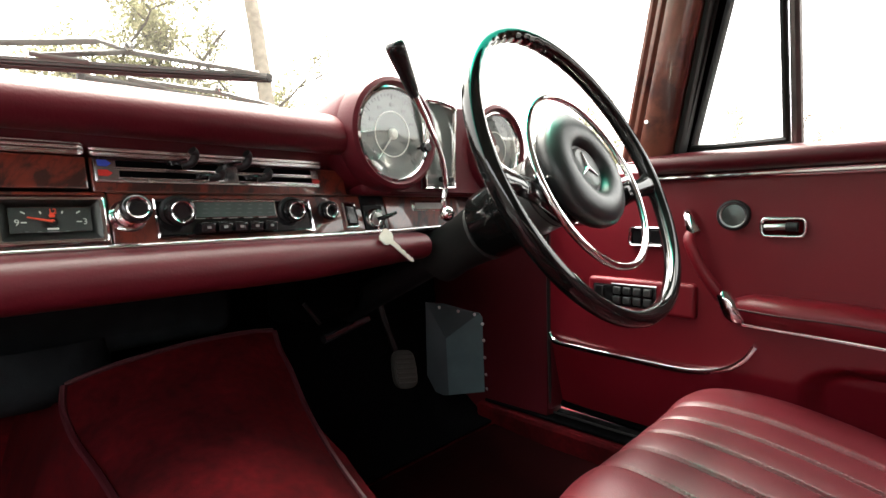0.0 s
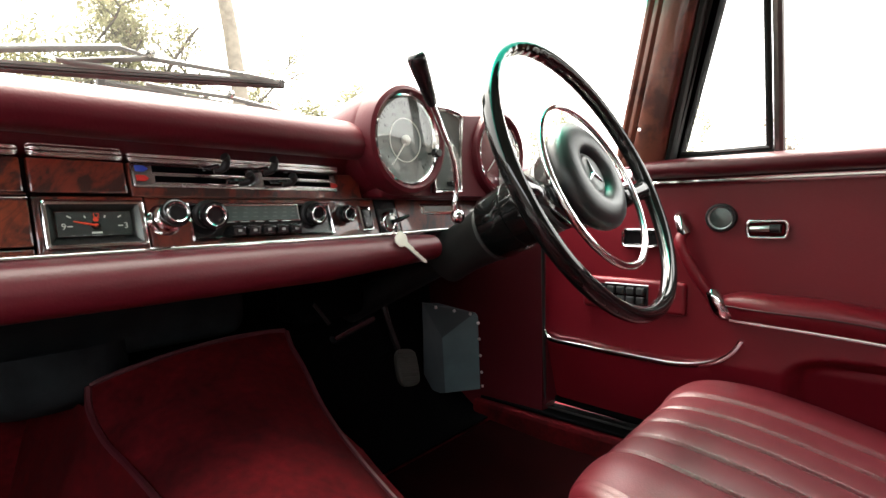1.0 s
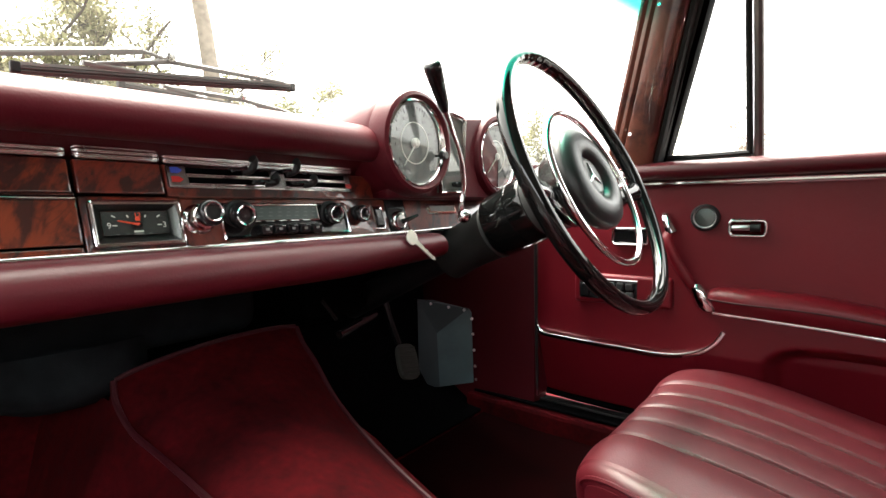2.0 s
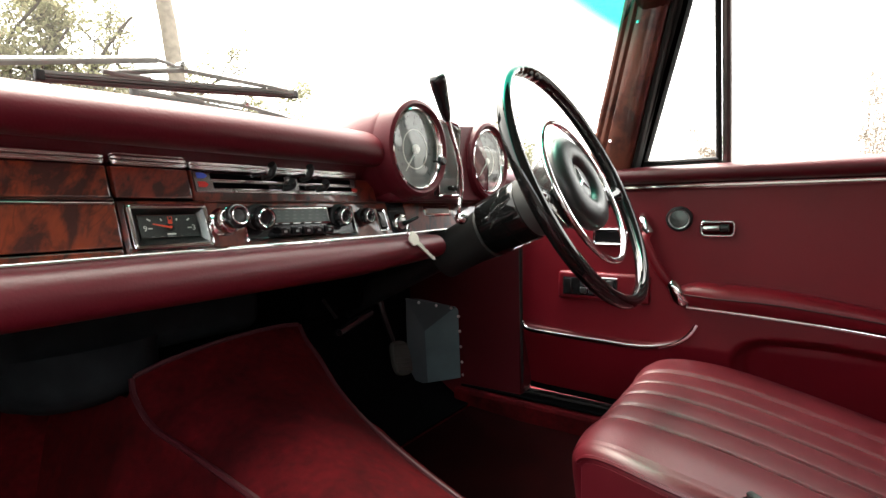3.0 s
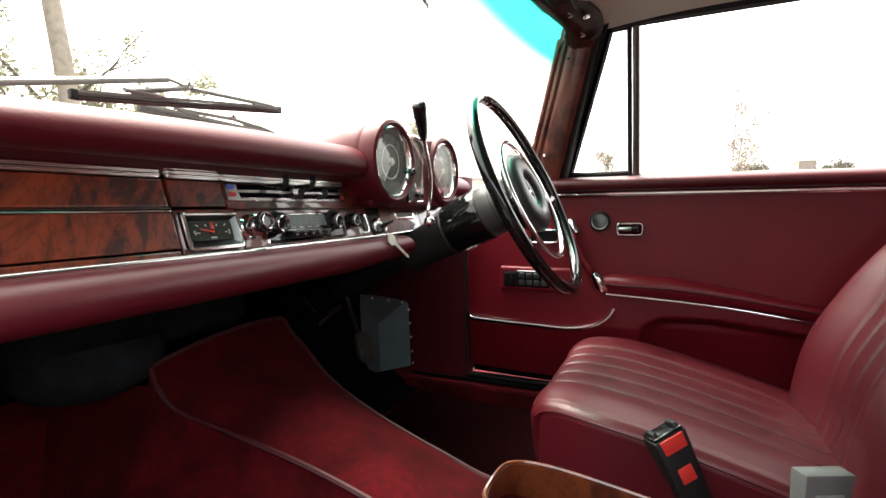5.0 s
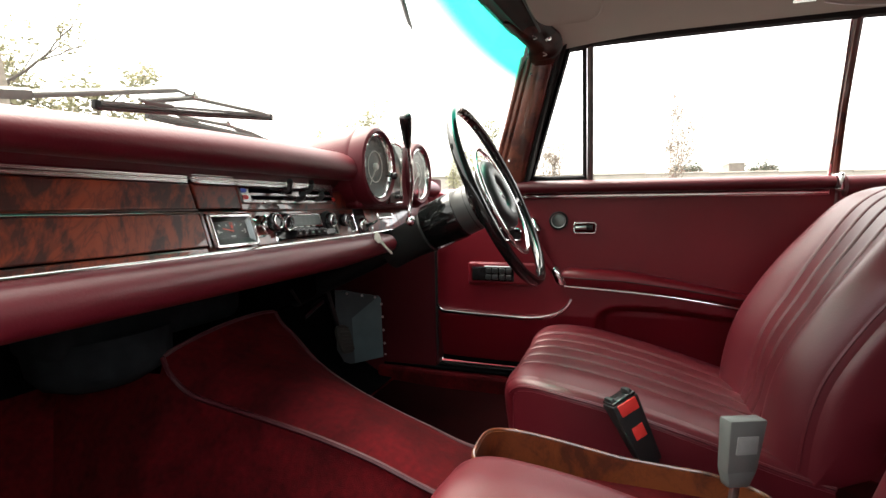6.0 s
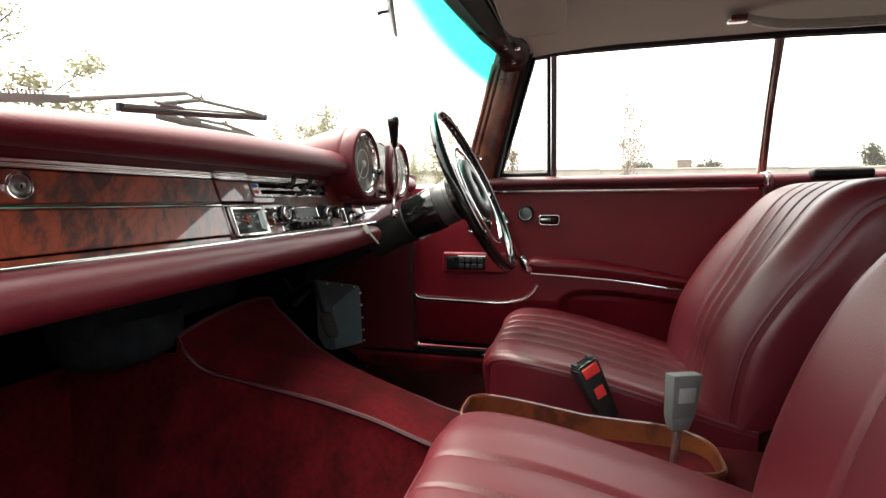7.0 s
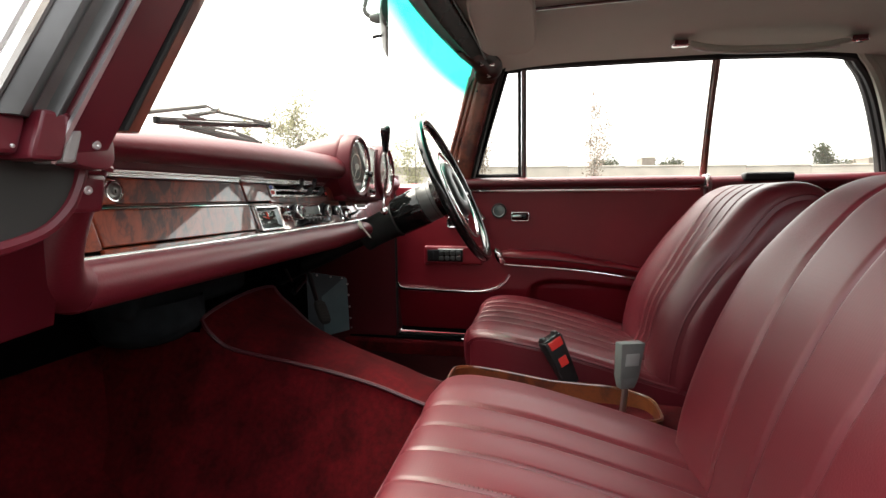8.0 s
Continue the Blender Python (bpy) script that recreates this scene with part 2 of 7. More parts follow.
def extrude_x(profile, xs, shift=None, closed=True):
    """A profile of (y, z) carried along x; shift(x) gives (dy, dz)."""
    rings = []
    for x in xs:
        dy, dz = shift(x) if shift else (0, 0)
        rings.append([Vector((x, y + dy, z + dz)) for y, z in profile])
    return loft(rings, closed=closed)


def curve2(pts, k=5):
    """Smooth a 2D profile."""
    return [(p.x, p.y) for p in smooth_path([(a, b, 0) for a, b in pts], k)]


def arange(a, b, n):
    return [a + (b - a) * i / (n - 1) for i in range(n)]


def text(word, size, center, xdir, ydir, mat, parent, name="lettering", depth=0.0003):
    cu = bpy.data.curves.new("t", "FONT")
    cu.body, cu.size, cu.align_x, cu.align_y, cu.extrude, cu.resolution_u = word, size, "CENTER", "CENTER", depth, 2
    tmp = bpy.data.objects.new("t", cu)
    scene.collection.objects.link(tmp)
    me = bpy.data.meshes.new_from_object(tmp.evaluated_get(bpy.context.evaluated_depsgraph_get()))
    bpy.data.objects.remove(tmp)
    bpy.data.curves.remove(cu)
    bm = bmesh.new()
    bm.from_mesh(me)
    bpy.data.meshes.remove(me)
    x, y = Vector(xdir).normalized(), Vector(ydir).normalized()
    z = x.cross(y)
    m = Matrix((x, y, z)).transposed().to_4x4()
    bm.transform(Matrix.Translation(center) @ m)
    return part(name, bm, mat, parent, smooth=False)


# ---- shell of the cabin ----
# ground, one sheet to the horizon
bm = bmesh.new()
bmesh.ops.create_grid(bm, x_segments=40, y_segments=40, size=1500)
ASPHALT = material("worn_asphalt", (0.06, 0.06, 0.058), 0.9, vary=0.35, scale=0.6, bump=0.6, bscale=60)
solo("ground", bm, ASPHALT, "worn grey asphalt ground round the car", "ground", kind="structure")

# floor pan with carpet, toe board and bulkhead as one bent sheet
prof = [(-0.75, 0.30), (0.40, 0.285), (0.78, 0.285), (0.97, 0.297), (1.08, 0.35), (1.15, 0.52), (1.175, 0.72), (1.19, 0.96), (1.205, 0.96), (1.19, 0.72), (1.165, 0.51), (1.09, 0.335), (0.97, 0.280), (0.78, 0.265), (-0.75, 0.28)]
solo("floor", extrude_x(prof, arange(-0.80, 0.80, 9)), CARPET, "dark red carpeted floor and toe board", "floor", kind="structure")
# near-black sheet: the bulkhead's shade put into the colour
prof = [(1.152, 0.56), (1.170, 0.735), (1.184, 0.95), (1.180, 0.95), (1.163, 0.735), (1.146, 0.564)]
solo("bulkhead_felt", extrude_x([(y, z + 0.006) for y, z in prof if z > 0.5], arange(-0.74, 0.74, 5)), BLACKSHADE, "near-black sheet on the bulkhead, standing in for shade", "lining", kind="structure")

# near-black sheet: shade of the driver's toe board put into the colour
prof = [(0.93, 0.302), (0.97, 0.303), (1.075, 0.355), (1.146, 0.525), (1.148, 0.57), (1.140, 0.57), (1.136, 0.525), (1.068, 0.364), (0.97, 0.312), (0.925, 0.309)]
solo("floor_mat", extrude_x(prof, arange(0.15, 0.735, 5)), BLACKSHADE, "near-black sheet over the driver's toe board, standing in for shade", "mat")

# sheet over the carpet whose dark red carries the driver's footwell shade
SHADEMAT = material("worn_dark_mat", (0.0072, 0.0008, 0.0010), 0.95, vary=0.5, scale=14, bump=0.4, bscale=300, spec=0.02)
solo("carpet_mat", extrude_x([(0.0, 0.300), (0.40, 0.2935), (0.78, 0.2935), (0.92, 0.3025), (0.92, 0.296), (0.78, 0.288), (0.40, 0.288), (0.0, 0.294)], arange(0.155, 0.712, 5)), SHADEMAT, "dark red sheet on the driver's floor with the shade painted in", "mat")

# rear wall closing the cabin
rear = curve2([(-0.70, 0.30), (-0.69, 0.60), (-0.73, 0.86), (-0.765, 0.965), (-0.80, 0.995), (-0.85, 0.985)]) + [(-0.88, 0.95), (-0.88, 0.30)]
solo("rear_bench", extrude_x(rear, arange(-0.56, 0.56, 9)), CARPET, "dark red cloth rear bench backrest", "bench seat")
rear = [(-0.86, 0.965), (-1.45, 0.975), (-1.45, 0.95), (-0.86, 0.94)]
solo("parcel_shelf", extrude_x(rear, arange(-0.66, 0.66, 5)), CARPET, "red carpeted parcel shelf behind the bench", "shelf", kind="structure")
for sx in (-1, 1):
    edge = ((0.735, -0.805, 0.93), (0.715, -0.775, 1.02), (0.675, -0.715, 1.16), (0.65, -0.66, 1.24), (0.63, -0.61, 1.285))
    solo("rear_pillar_right" if sx > 0 else "rear_pillar_left", loft([[Vector((sx * x, y, z)) for x, y in ((xo, yo), (xo - 0.012, yo - 0.004), (xo - 0.05, -1.22), (xo - 0.02, -1.22))] for xo, yo, z in edge]), HEAD, "beige lined rear roof pillar", "pillar", kind="structure")
solo("wall_rear", box(-0.80, 0.80, -0.92, -0.88, 0.28, 0.93, 0.01), LEATHER, "red leather trim behind the front seats", "wall", kind="structure")

# sills
for sx, nm in ((1, "sill_right"), (-1, "sill_left")):
    th = thing(nm, (sx * 0.76, 0.2, 0.28), "red carpeted door sill with black and chrome treads", "door sill", kind="structure")
    part("body", box(sx * 0.712, sx * 0.86, -0.76, 0.98, 0.12, 0.345, 0.012), CARPET if sx > 0 else PAINT, th)
    part("rubber_tread", box(sx * 0.725, sx * 0.80, -0.40, 0.96, 0.347, 0.355, 0.003), BLACKSHADE, th, "black rubber tread")
    part("tread_strip", tube([(sx * 0.722, 0.53, 0.357), (sx * 0.722, -0.30, 0.357)], 0.0022, k=1), CHROME, th, "thin chrome strip")
    part("tread_strip", tube([(sx * 0.757, 0.80, 0.358), (sx * 0.757, -0.30, 0.358)], 0.003, k=1), RUBBER, th, "thin dull strip")

# roof: headlining inside, painted skin outside
def roof_z(x, y):
    return 1.345 - 0.062 * (abs(x) / 0.62) ** 3.0 - 0.035 * max(0, (y - 0.1) / 0.38) ** 2 - 0.05 * max(0, (-y - 0.3) / 0.5) ** 2


def roof_front(x):
    return 0.50 - 0.085 * (abs(x) / 0.6) ** 2.2


def roof_sheet(dz, half, grow=0.0):
    rings = []
    for i in range(25):
        x = -half + 2 * half * i / 24
        yf = roof_front(x) + grow
        rings.append([Vector((x, yf + (-0.80 - yf) * j / 24, roof_z(min(0.62, abs(x)), yf + (-0.80 - yf) * j / 24) + dz)) for j in range(25)])
    return rings


lo, hi = roof_sheet(0.0, 0.615), roof_sheet(0.035, 0.66, 0.03)
solo("ceiling", loft(lo, closed=False), HEAD, "beige cloth headlining with a sunroof seam", "headlining", kind="structure")
solo("roof", loft(hi, closed=False), PAINT, "red painted steel roof skin", "roof", kind="structure")


rings = []
for i in range(13):
    x = -0.64 + 1.28 * i / 12
    e = min(0.62, abs(x))
    rings.append([Vector((x, y, z - 0.05 * (e / 0.62) ** 3)) for y, z in ((-0.79, 1.30), (-1.0, 1.255), (-1.20, 1.165), (-1.21, 1.20), (-1.0, 1.29), (-0.79, 1.335))])
solo("roof_rear", loft(rings), HEAD, "rear slope of the roof, beige lined", "roof", kind="structure")

# windscreen pillars
PILLARW = wood("lacquered_pillar_wood", (0.165, 0.050, 0.030), (0.055, 0.015, 0.011), 7)


def pillar(sx):
    th = thing("pillar_right" if sx > 0 else "pillar_left", (sx * 0.72, 0.55, 0.9), "windscreen pillar with dark lacquered wood trim and screws", "pillar", kind="structure")
    # wood trim: section runs from the windscreen edge back to the door frame
    def at(z, f, d):
        x = 0.705 - 0.345 * (z - 0.935) - 0.25 * max(0, z - 1.2) ** 1.5
        return Vector((sx * (x + d), 0.578 - 0.345 * (z - 0.935) - f, z))
    zs = arange(0.925, 1.285, 12)
    deep = 1.0 if sx > 0 else 0.27
    sec = [(0.017, 0.0), (0.021, -0.007), (0.030, -0.011), (0.048, -0.0125), (0.068, -0.011), (0.079, -0.007), (0.084, 0.0), (0.084, 0.016), (0.017, 0.016)]
    if sx < 0:
        sec = [(0.0, -0.010), (0.006, -0.015), (0.013, -0.0155), (0.018, -0.012), (0.0192, -0.006), (0.0192, -0.0005), (0.0, -0.0005)]
    part("wood_trim", loft([[at(z, f * (1 - 0.12 * i / 11), d) for f, d in sec] for i, z in enumerate(zs)]), PILLARW, th, "dark lacquered wood pillar trim")
    if sx > 0:
        sec = [(0.0845, 0.002), (0.087, -0.003), (0.094, -0.001), (0.097, 0.006), (0.097, 0.03), (0.0845, 0.03)]
    else:
        sec = [(0.008, -0.0008), (0.0198, 0.0004), (0.0208, 0.0026), (0.0198, 0.0050), (0.008, 0.0055)]
    part("rubber_seal", loft([[at(z, f * (1 - 0.12 * i / 11), d) for f, d in sec] for i, z in enumerate(zs)]), RUBBER, th, "black rubber door seal")
    if sx > 0:
        sec = [(-0.004, 0.017), (0.1, 0.032), (0.1, 0.07), (0.03, 0.085), (-0.02, 0.045)]
    else:
        sec = [(-0.004, 0.0056), (0.014, 0.0056), (0.018, 0.008), (0.020, 0.046), (0.016, 0.050), (0.0, 0.056), (-0.02, 0.03)]
        CHANNEL = material("dusty_seal_rubber", (0.075, 0.078, 0.074), 0.34, vary=0.85, scale=16, spec=0.9)
        part("door_seal", loft([[at(z, f, d) for f, d in ((0.012, 0.051), (0.017, 0.054), (0.019, 0.060), (0.012, 0.064), (0.010, 0.070), (0.016, 0.076), (0.019, 0.083), (0.014, 0.089), (0.010, 0.092), (-0.01, 0.092), (-0.01, 0.053))] for z in zs]), CHANNEL, th, "dusty black door seal channel")
        part("seal_edge", tube([at(z, 0.0205, 0.0485) for z in [0.897] + zs], 0.0026, 6, k=1), SILVER, th, "bright metal edge")
        part("gutter_strip", tube([at(z, 0.008, 0.0965) for z in zs], 0.0042, 8, k=1), CHROME, th, "chrome rain gutter strip")
        part("gutter_strip", tube([at(z, 0.004, 0.1035) for z in zs], 0.0022, 8, k=1), STEEL, th, "dull rain gutter strip")
    if sx > 0:
        part("post_cover", loft([[at(z, 0.088, 0.012), at(z, 0.096, 0.010), Vector((0.742 - 0.31 * (z - 0.935), 0.484 - 0.21 * (z - 0.945), z)), Vector((0.760 - 0.31 * (z - 0.935), 0.492 - 0.21 * (z - 0.945), z))] for z in zs]), MATT, th, "black cover behind the pillar trim")
    part("post", loft([[at(z, f, d) for f, d in sec] for z in ([0.900] if sx < 0 else []) + zs]), PAINT if sx < 0 else BLACKSHADE, th, "painted steel post")
    sec = [(-0.012, -0.002), (-0.002, -0.006), (-0.001, 0.006), (-0.012, 0.01)]
    if sx < 0:
        part("glass_seal", loft([[at(z, f, d) for f, d in sec] for z in zs]), RUBBER, th)
    if sx > 0:
        part("glass_moulding", loft([[at(z, f, d) for f, d in ((-0.017, 0.005), (-0.012, -0.002), (-0.006, -0.004), (0.001, -0.001), (0.004, -0.0035), (0.010, -0.005), (0.0165, -0.001), (0.0165, 0.012), (-0.014, 0.014))] for z in zs[:-1]]), PILLARW, th, "glossy dark moulding along the glass")
    for z, f in ((1.207, 0.027), (0.992, 0.028)) if sx > 0 else ():
        p = at(z, f, -0.0118)
        part("screw", lathe(p, (-sx, 0, 0.1), [(0.0, 0.003), (0.003, 0.003), (0.0045, 0.001), (0.0045, -0.002)], 12), CHROME, th, "small bright screw")
    return th


pillar(1)
pillar(-1)

# header rail over the windscreen
rings = []
for i in range(31):
    x = -0.48 + 0.96 * i / 30
    y, z = roof_front(x), roof_z(x, roof_front(x))
    rings.append([Vector((x, y + dy, z + dz)) for dy, dz in ((-0.052, 0.001), (-0.036, -0.016), (-0.004, -0.026), (0.014, -0.019), (0.024, -0.020), (0.040, -0.010), (0.040, 0.02), (-0.03, 0.03))])
HEADER = material("dark_header_lacquer", (0.022, 0.011, 0.008), 0.25, vary=0.5, scale=9, spec=0.03)
CORNERW = wood("dark_corner_lacquer", (0.050, 0.015, 0.011), (0.018, 0.006, 0.005), 9)
CORNERW.node_tree.nodes["Principled BSDF"].inputs["Coat Weight"].default_value = 0.08
CORNERW.node_tree.nodes["Principled BSDF"].inputs["Specular IOR Level"].default_value = 0.06
solo("header_rail", loft(rings), HEADER, "dark lacquered wood rail above the windscreen", "rail", kind="structure")
for sx in (-1, 1):
    # moulded corner: runs on from the pillar trim and turns into the header rail
    h0, h1 = 0.47, 0.40
    front = smooth_path([(0.6050, 0.4640, 1.222), (0.5960, 0.4600, 1.238), (0.5780, 0.4610, 1.2515), (0.545, roof_front(0.545) + 0.026, roof_z(0.545, roof_front(0.545)) - 0.018)] + [(h, roof_front(h) + 0.026, roof_z(h, roof_front(h)) - 0.0205) for h in (h0, h1)], 8)
    rear = smooth_path([(0.6050, 0.4030, 1.222), (0.5990, 0.3880, 1.246), (0.5800, 0.3760, 1.264), (0.540, roof_front(0.54) - 0.056, roof_z(0.54, roof_front(0.54)) + 0.001)] + [(h, roof_front(h) - 0.050, roof_z(h, roof_front(h)) - 0.001) for h in (h0, h1)], 8)
    rings = []
    for i, (p, q) in enumerate(zip(front, rear)):
        e = min(1.0, i / (len(front) - 1) / 0.6)
        e = e * e * (3 - 2 * e)
        n = Vector((-1, -0.15, -0.1)).lerp(Vector((-0.10, -0.2, -1)), e).normalized()
        swell = 0.0150 + 0.004 * math.sin(math.pi * e) - 0.006 * max(0.0, 1 - i / 5) - 0.007 * max(0.0, 1 - (len(front) - 1 - i) / 8)
        ring = [p - n * 0.006] + [p.lerp(q, u) + n * swell * (1 - abs(2 * u - 1) ** 3.0) for u in (0, 0.04, 0.1, 0.2, 0.35, 0.5, 0.65, 0.8, 0.9, 0.96, 1.0)] + [q - n * 0.006]
        rings.append([Vector((sx * v.x, v.y, v.z)) for v in ring])
    solo("header_corner_right" if sx > 0 else "header_corner_left", loft(rings), CORNERW, "dark lacquered wood corner of the windscreen frame", "trim", kind="structure")
for x, y, z in ((0.548, 0.414, 1.2385), (0.455, 0.424, 1.2515)):
    solo("trim_clip", tube([(x - 0.013, y + 0.004, z + 0.003), (x - 0.004, y - 0.004, z - 0.001), (x + 0.002, y + 0.005, z - 0.001), (x + 0.009, y, z + 0.002)], 0.0011, 6, k=4), STEEL, "small bright clip on the windscreen frame", "clip", group="trim clips")
# windscreen
rings = []
for i in range(41):
    u = -1 + 2 * i / 40
    b = Vector((0.70 * u, 1.03 - 0.445 * abs(u) ** 2.6, 0.965 - 0.03 * abs(u) ** 3))
    t = Vector((0.59 * u, roof_front(0.59 * u) + 0.03, roof_z(0.59 * u, roof_front(0.59 * u)) - 0.004))
    rings.append([b.lerp(t, j / 14) + Vector((0, 0.02, 0.02)) * math.sin(math.pi * j / 14) for j in range(15)])
ob = solo("windscreen", loft(rings, closed=False), SCREEN, "curved clear windscreen with a teal shade band", "windscreen", kind="structure")
# the teal band hangs from the upper edge and is deeper towards the sides
shade = ob.data.attributes.new("shade", "FLOAT", "POINT")
shade.data.foreach_set("value", [j / 14 - (0.865 - 0.15 * abs(-1 + 2 * i / 40) ** 1.5) for i in range(41) for j in range(15)])

# side window frames on the driver's side, and the mirrored upper frame over the open door
DULLP = material("dull_window_post", (0.16, 0.14, 0.135), 0.35, 0.8, vary=0.3, scale=30)
def window_side(sx, glazed):
    th = thing("side_window_right" if sx > 0 else "side_window_left", (sx * 0.74, 0, 0.93), "side windows in a dark frame with slim chrome dividers", "side window", kind="structure")
    def at(y, z, d=0.0):
        return Vector((sx * (0.745 - 0.31 * (z - 0.935) + d), y, z))
    # upper gutter, runs back and bends down behind the rear window
    top = [at(0.42, 1.262), at(0.36, 1.281), at(0.2, 1.286), at(-0.26, 1.286), at(-0.58, 1.272), at(-0.645, 1.24), at(-0.70, 1.16), at(-0.76, 1.02), at(-0.79, 0.93)]
    part("upper_seal", tube(top, 0.0145, 8, k=5), RUBBER, th, "black rubber upper seal")
    part("gutter", tube([p + Vector((-sx * 0.022, 0, 0.014)) for p in top], 0.013, 8, k=5), HEAD, th, "beige lining along the roof edge")
    part("outer_rail", tube([p + Vector((sx * 0.03, 0, 0.014)) for p in top], 0.020, 8, k=5), RUBBER, th, "dark roof rail")
    if glazed:
        part("vent_divider", tube([at(0.312, 0.925), at(0.311, 1.1), at(0.311, 1.285)], 0.0085, 8, k=3, flat=1.0), DULLP, th, "slim dull metal post")
        part("vent_divider_seal", tube([at(0.327, 0.925, 0.002), at(0.326, 1.285, 0.002)], 0.006, 8, k=1), RUBBER, th)
        part("vent_frame", tube([at(0.327, 0.945), at(0.478, 0.945), at(0.472, 0.97), at(0.408, 1.255), at(0.385, 1.268), at(0.327, 1.272)], 0.006, 8, k=3), RUBBER, th, "dark vent window frame")
        part("vent_frame_trim", tube([at(0.32, 0.938, -0.004), at(0.485, 0.938, -0.004)], 0.004, 8, k=1), RUBBER, th)
        part("rear_divider", tube([at(-0.268, 0.925), at(-0.262, 1.1), at(-0.262, 1.285)], 0.0085, 8, k=3), DARKWOOD, th, "slim dark post between door and rear glass")
        part("rear_divider_trim", tube([at(-0.258, 0.925, 0.004), at(-0.25, 1.285, 0.004)], 0.005, 8, k=1), CHROME, th)
        for nm, ys in (("vent_pane", (0.33, 0.475, 0.40)), ("door_pane", (-0.26, 0.305, 0.305)), ("rear_pane", (-0.77, -0.27, -0.27))):
            a, b, c = ys
            a2 = a if nm != "rear_pane" else -0.62
            bm = loft([[at(a, 0.93), at(b, 0.93)], [at(a2, 1.27), at(c, 1.27)]], closed=False)
            pane = part(nm, bm, GLASS, th, "clear glass pane")
            pane.visible_shadow = False
    return th


window_side(1, True)
window_side(-1, False)

# rear quarter trim behind the driver's door
th = thing("quarter_trim", (0.72, -0.5, 0.35), "red leather rear quarter trim panel", "trim panel", kind="structure")
part("panel", box(0.72, 0.78, -0.78, -0.27, 0.34, 0.90, 0.01), LEATHER, th)
part("ledge", tube([(0.705, -0.275, 0.905), (0.70, -0.5, 0.908), (0.69, -0.78, 0.91)], 0.026, 12, k=4), SEATL, th, "padded red ledge")
part("wall", box(0.735, 0.80, -0.80, -0.27, 0.88, 0.925, 0.006), PAINT, th)
th = thing("quarter_trim_left", (-0.72, -0.5, 0.35), "red leather rear quarter trim panel", "trim panel", kind="structure")
part("panel", box(-0.78, -0.72, -0.78, -0.27, 0.34, 0.90, 0.01), LEATHER, th)
part("ledge", tube([(-0.705, -0.275, 0.905), (-0.70, -0.5, 0.908), (-0.69, -0.78, 0.91)], 0.026, 12, k=4), SEATL, th, "padded red ledge")
solo("belt_reel_cover", box(0.66, 0.70, -0.50, -0.36, 0.915, 0.94, 0.008, 3), MATT, "black plastic belt guide on the rear ledge", "belt guide")

# kick panels ahead of the doors
# dash vinyl made darker: the shade under the dashboard is in its colour
KICK = material("dark_red_trim_board", (0.062, 0.0030, 0.0062), 0.55, spec=0.25, vary=0.25, scale=6, bump=0.2, bscale=320)
for sx in (1, -1):
    nm = "kick_panel_right" if sx > 0 else "kick_panel_left"
    rings = [[Vector((sx * x, y, z)) for x, y in ((0.735, 0.78), (0.755, 0.775), (0.80, 0.78), (0.80, 1.215), (0.75, 1.215), (0.728, 0.96))] for z in arange(0.28, 0.95, 4)]
    solo(nm, loft(rings), KICK, "red vinyl kick panel beside the footwell, darkened for shade", "kick panel", kind="structure")


solo("scuttle", box(-0.80, 0.80, 1.045, 1.22, 0.925, 0.952, 0.008), PAINT, "dark red painted scuttle below the windscreen", "scuttle", kind="structure")


# ---- dashboard ----
dash = thing("dashboard", (0, 0.8, 0.75), "red padded dashboard with burr walnut panels and chrome strips", "dashboard")
FY = 0.768

prof = curve2([(0.775, 0.921), (0.757, 0.9195), (0.742, 0.925), (0.734, 0.940), (0.740, 0.958), (0.760, 0.972), (0.79, 0.980), (0.84, 0.985), (0.93, 0.983), (1.02, 0.965), (1.07, 0.945)])
prof += [(1.07, 0.92), (0.80, 0.90)]
rings = []
for x in arange(-0.665, 0.175, 30):
    sink = 0.055 * min(0.0, x - 0.05) ** 2
    rings.append([Vector((x, y, z - sink * max(0.0, min(1.0, (z - 0.922) / 0.055)))) for y, z in prof])
part("top_pad", loft(rings), VINYL, dash, "red padded vinyl top roll")
prof2 = curve2([(0.79, 0.895), (0.76, 0.895), (0.745, 0.91), (0.75, 0.93), (0.78, 0.945), (0.84, 0.955), (0.95, 0.957), (1.05, 0.945)]) + [(1.05, 0.92), (0.80, 0.89)]
part("side_pad", extrude_x(prof2, arange(0.55, 0.69, 8)), VINYL, dash, "red padded roll beside the dials")
# body of the board behind the panels
part("carcass", box(-0.66, 0.69, FY + 0.034, 1.04, 0.79, 0.935, 0.004), MATT, dash)
# lower roll
prof = curve2([(0.775, 0.803), (0.748, 0.804), (0.728, 0.800), (0.716, 0.787), (0.714, 0.771), (0.722, 0.757), (0.742, 0.749), (0.77, 0.750), (0.80, 0.757)]) + [(0.80, 0.79)]
rings = []
for i in range(40):
    x = -0.605 + (0.30 + 0.605) * i / 39
    lift = 0.012 * max(0, (x - 0.1) / 0.2) ** 2
    slim = 1 - 0.22 * max(0, (x - 0.1) / 0.2)
    rings.append([Vector((x, y, 0.803 - (0.803 - z) * slim)) for y, z in prof])
part("lower_pad", loft(rings), PADL, dash, "red padded leather knee roll")
# end of the roll turns up into the pillar foot
path = [(-0.56, 0.748, 0.777), (-0.60, 0.742, 0.778), (-0.635, 0.722, 0.787), (-0.664, 0.695, 0.806), (-0.684, 0.668, 0.836), (-0.700, 0.635, 0.872), (-0.712, 0.603, 0.908)]
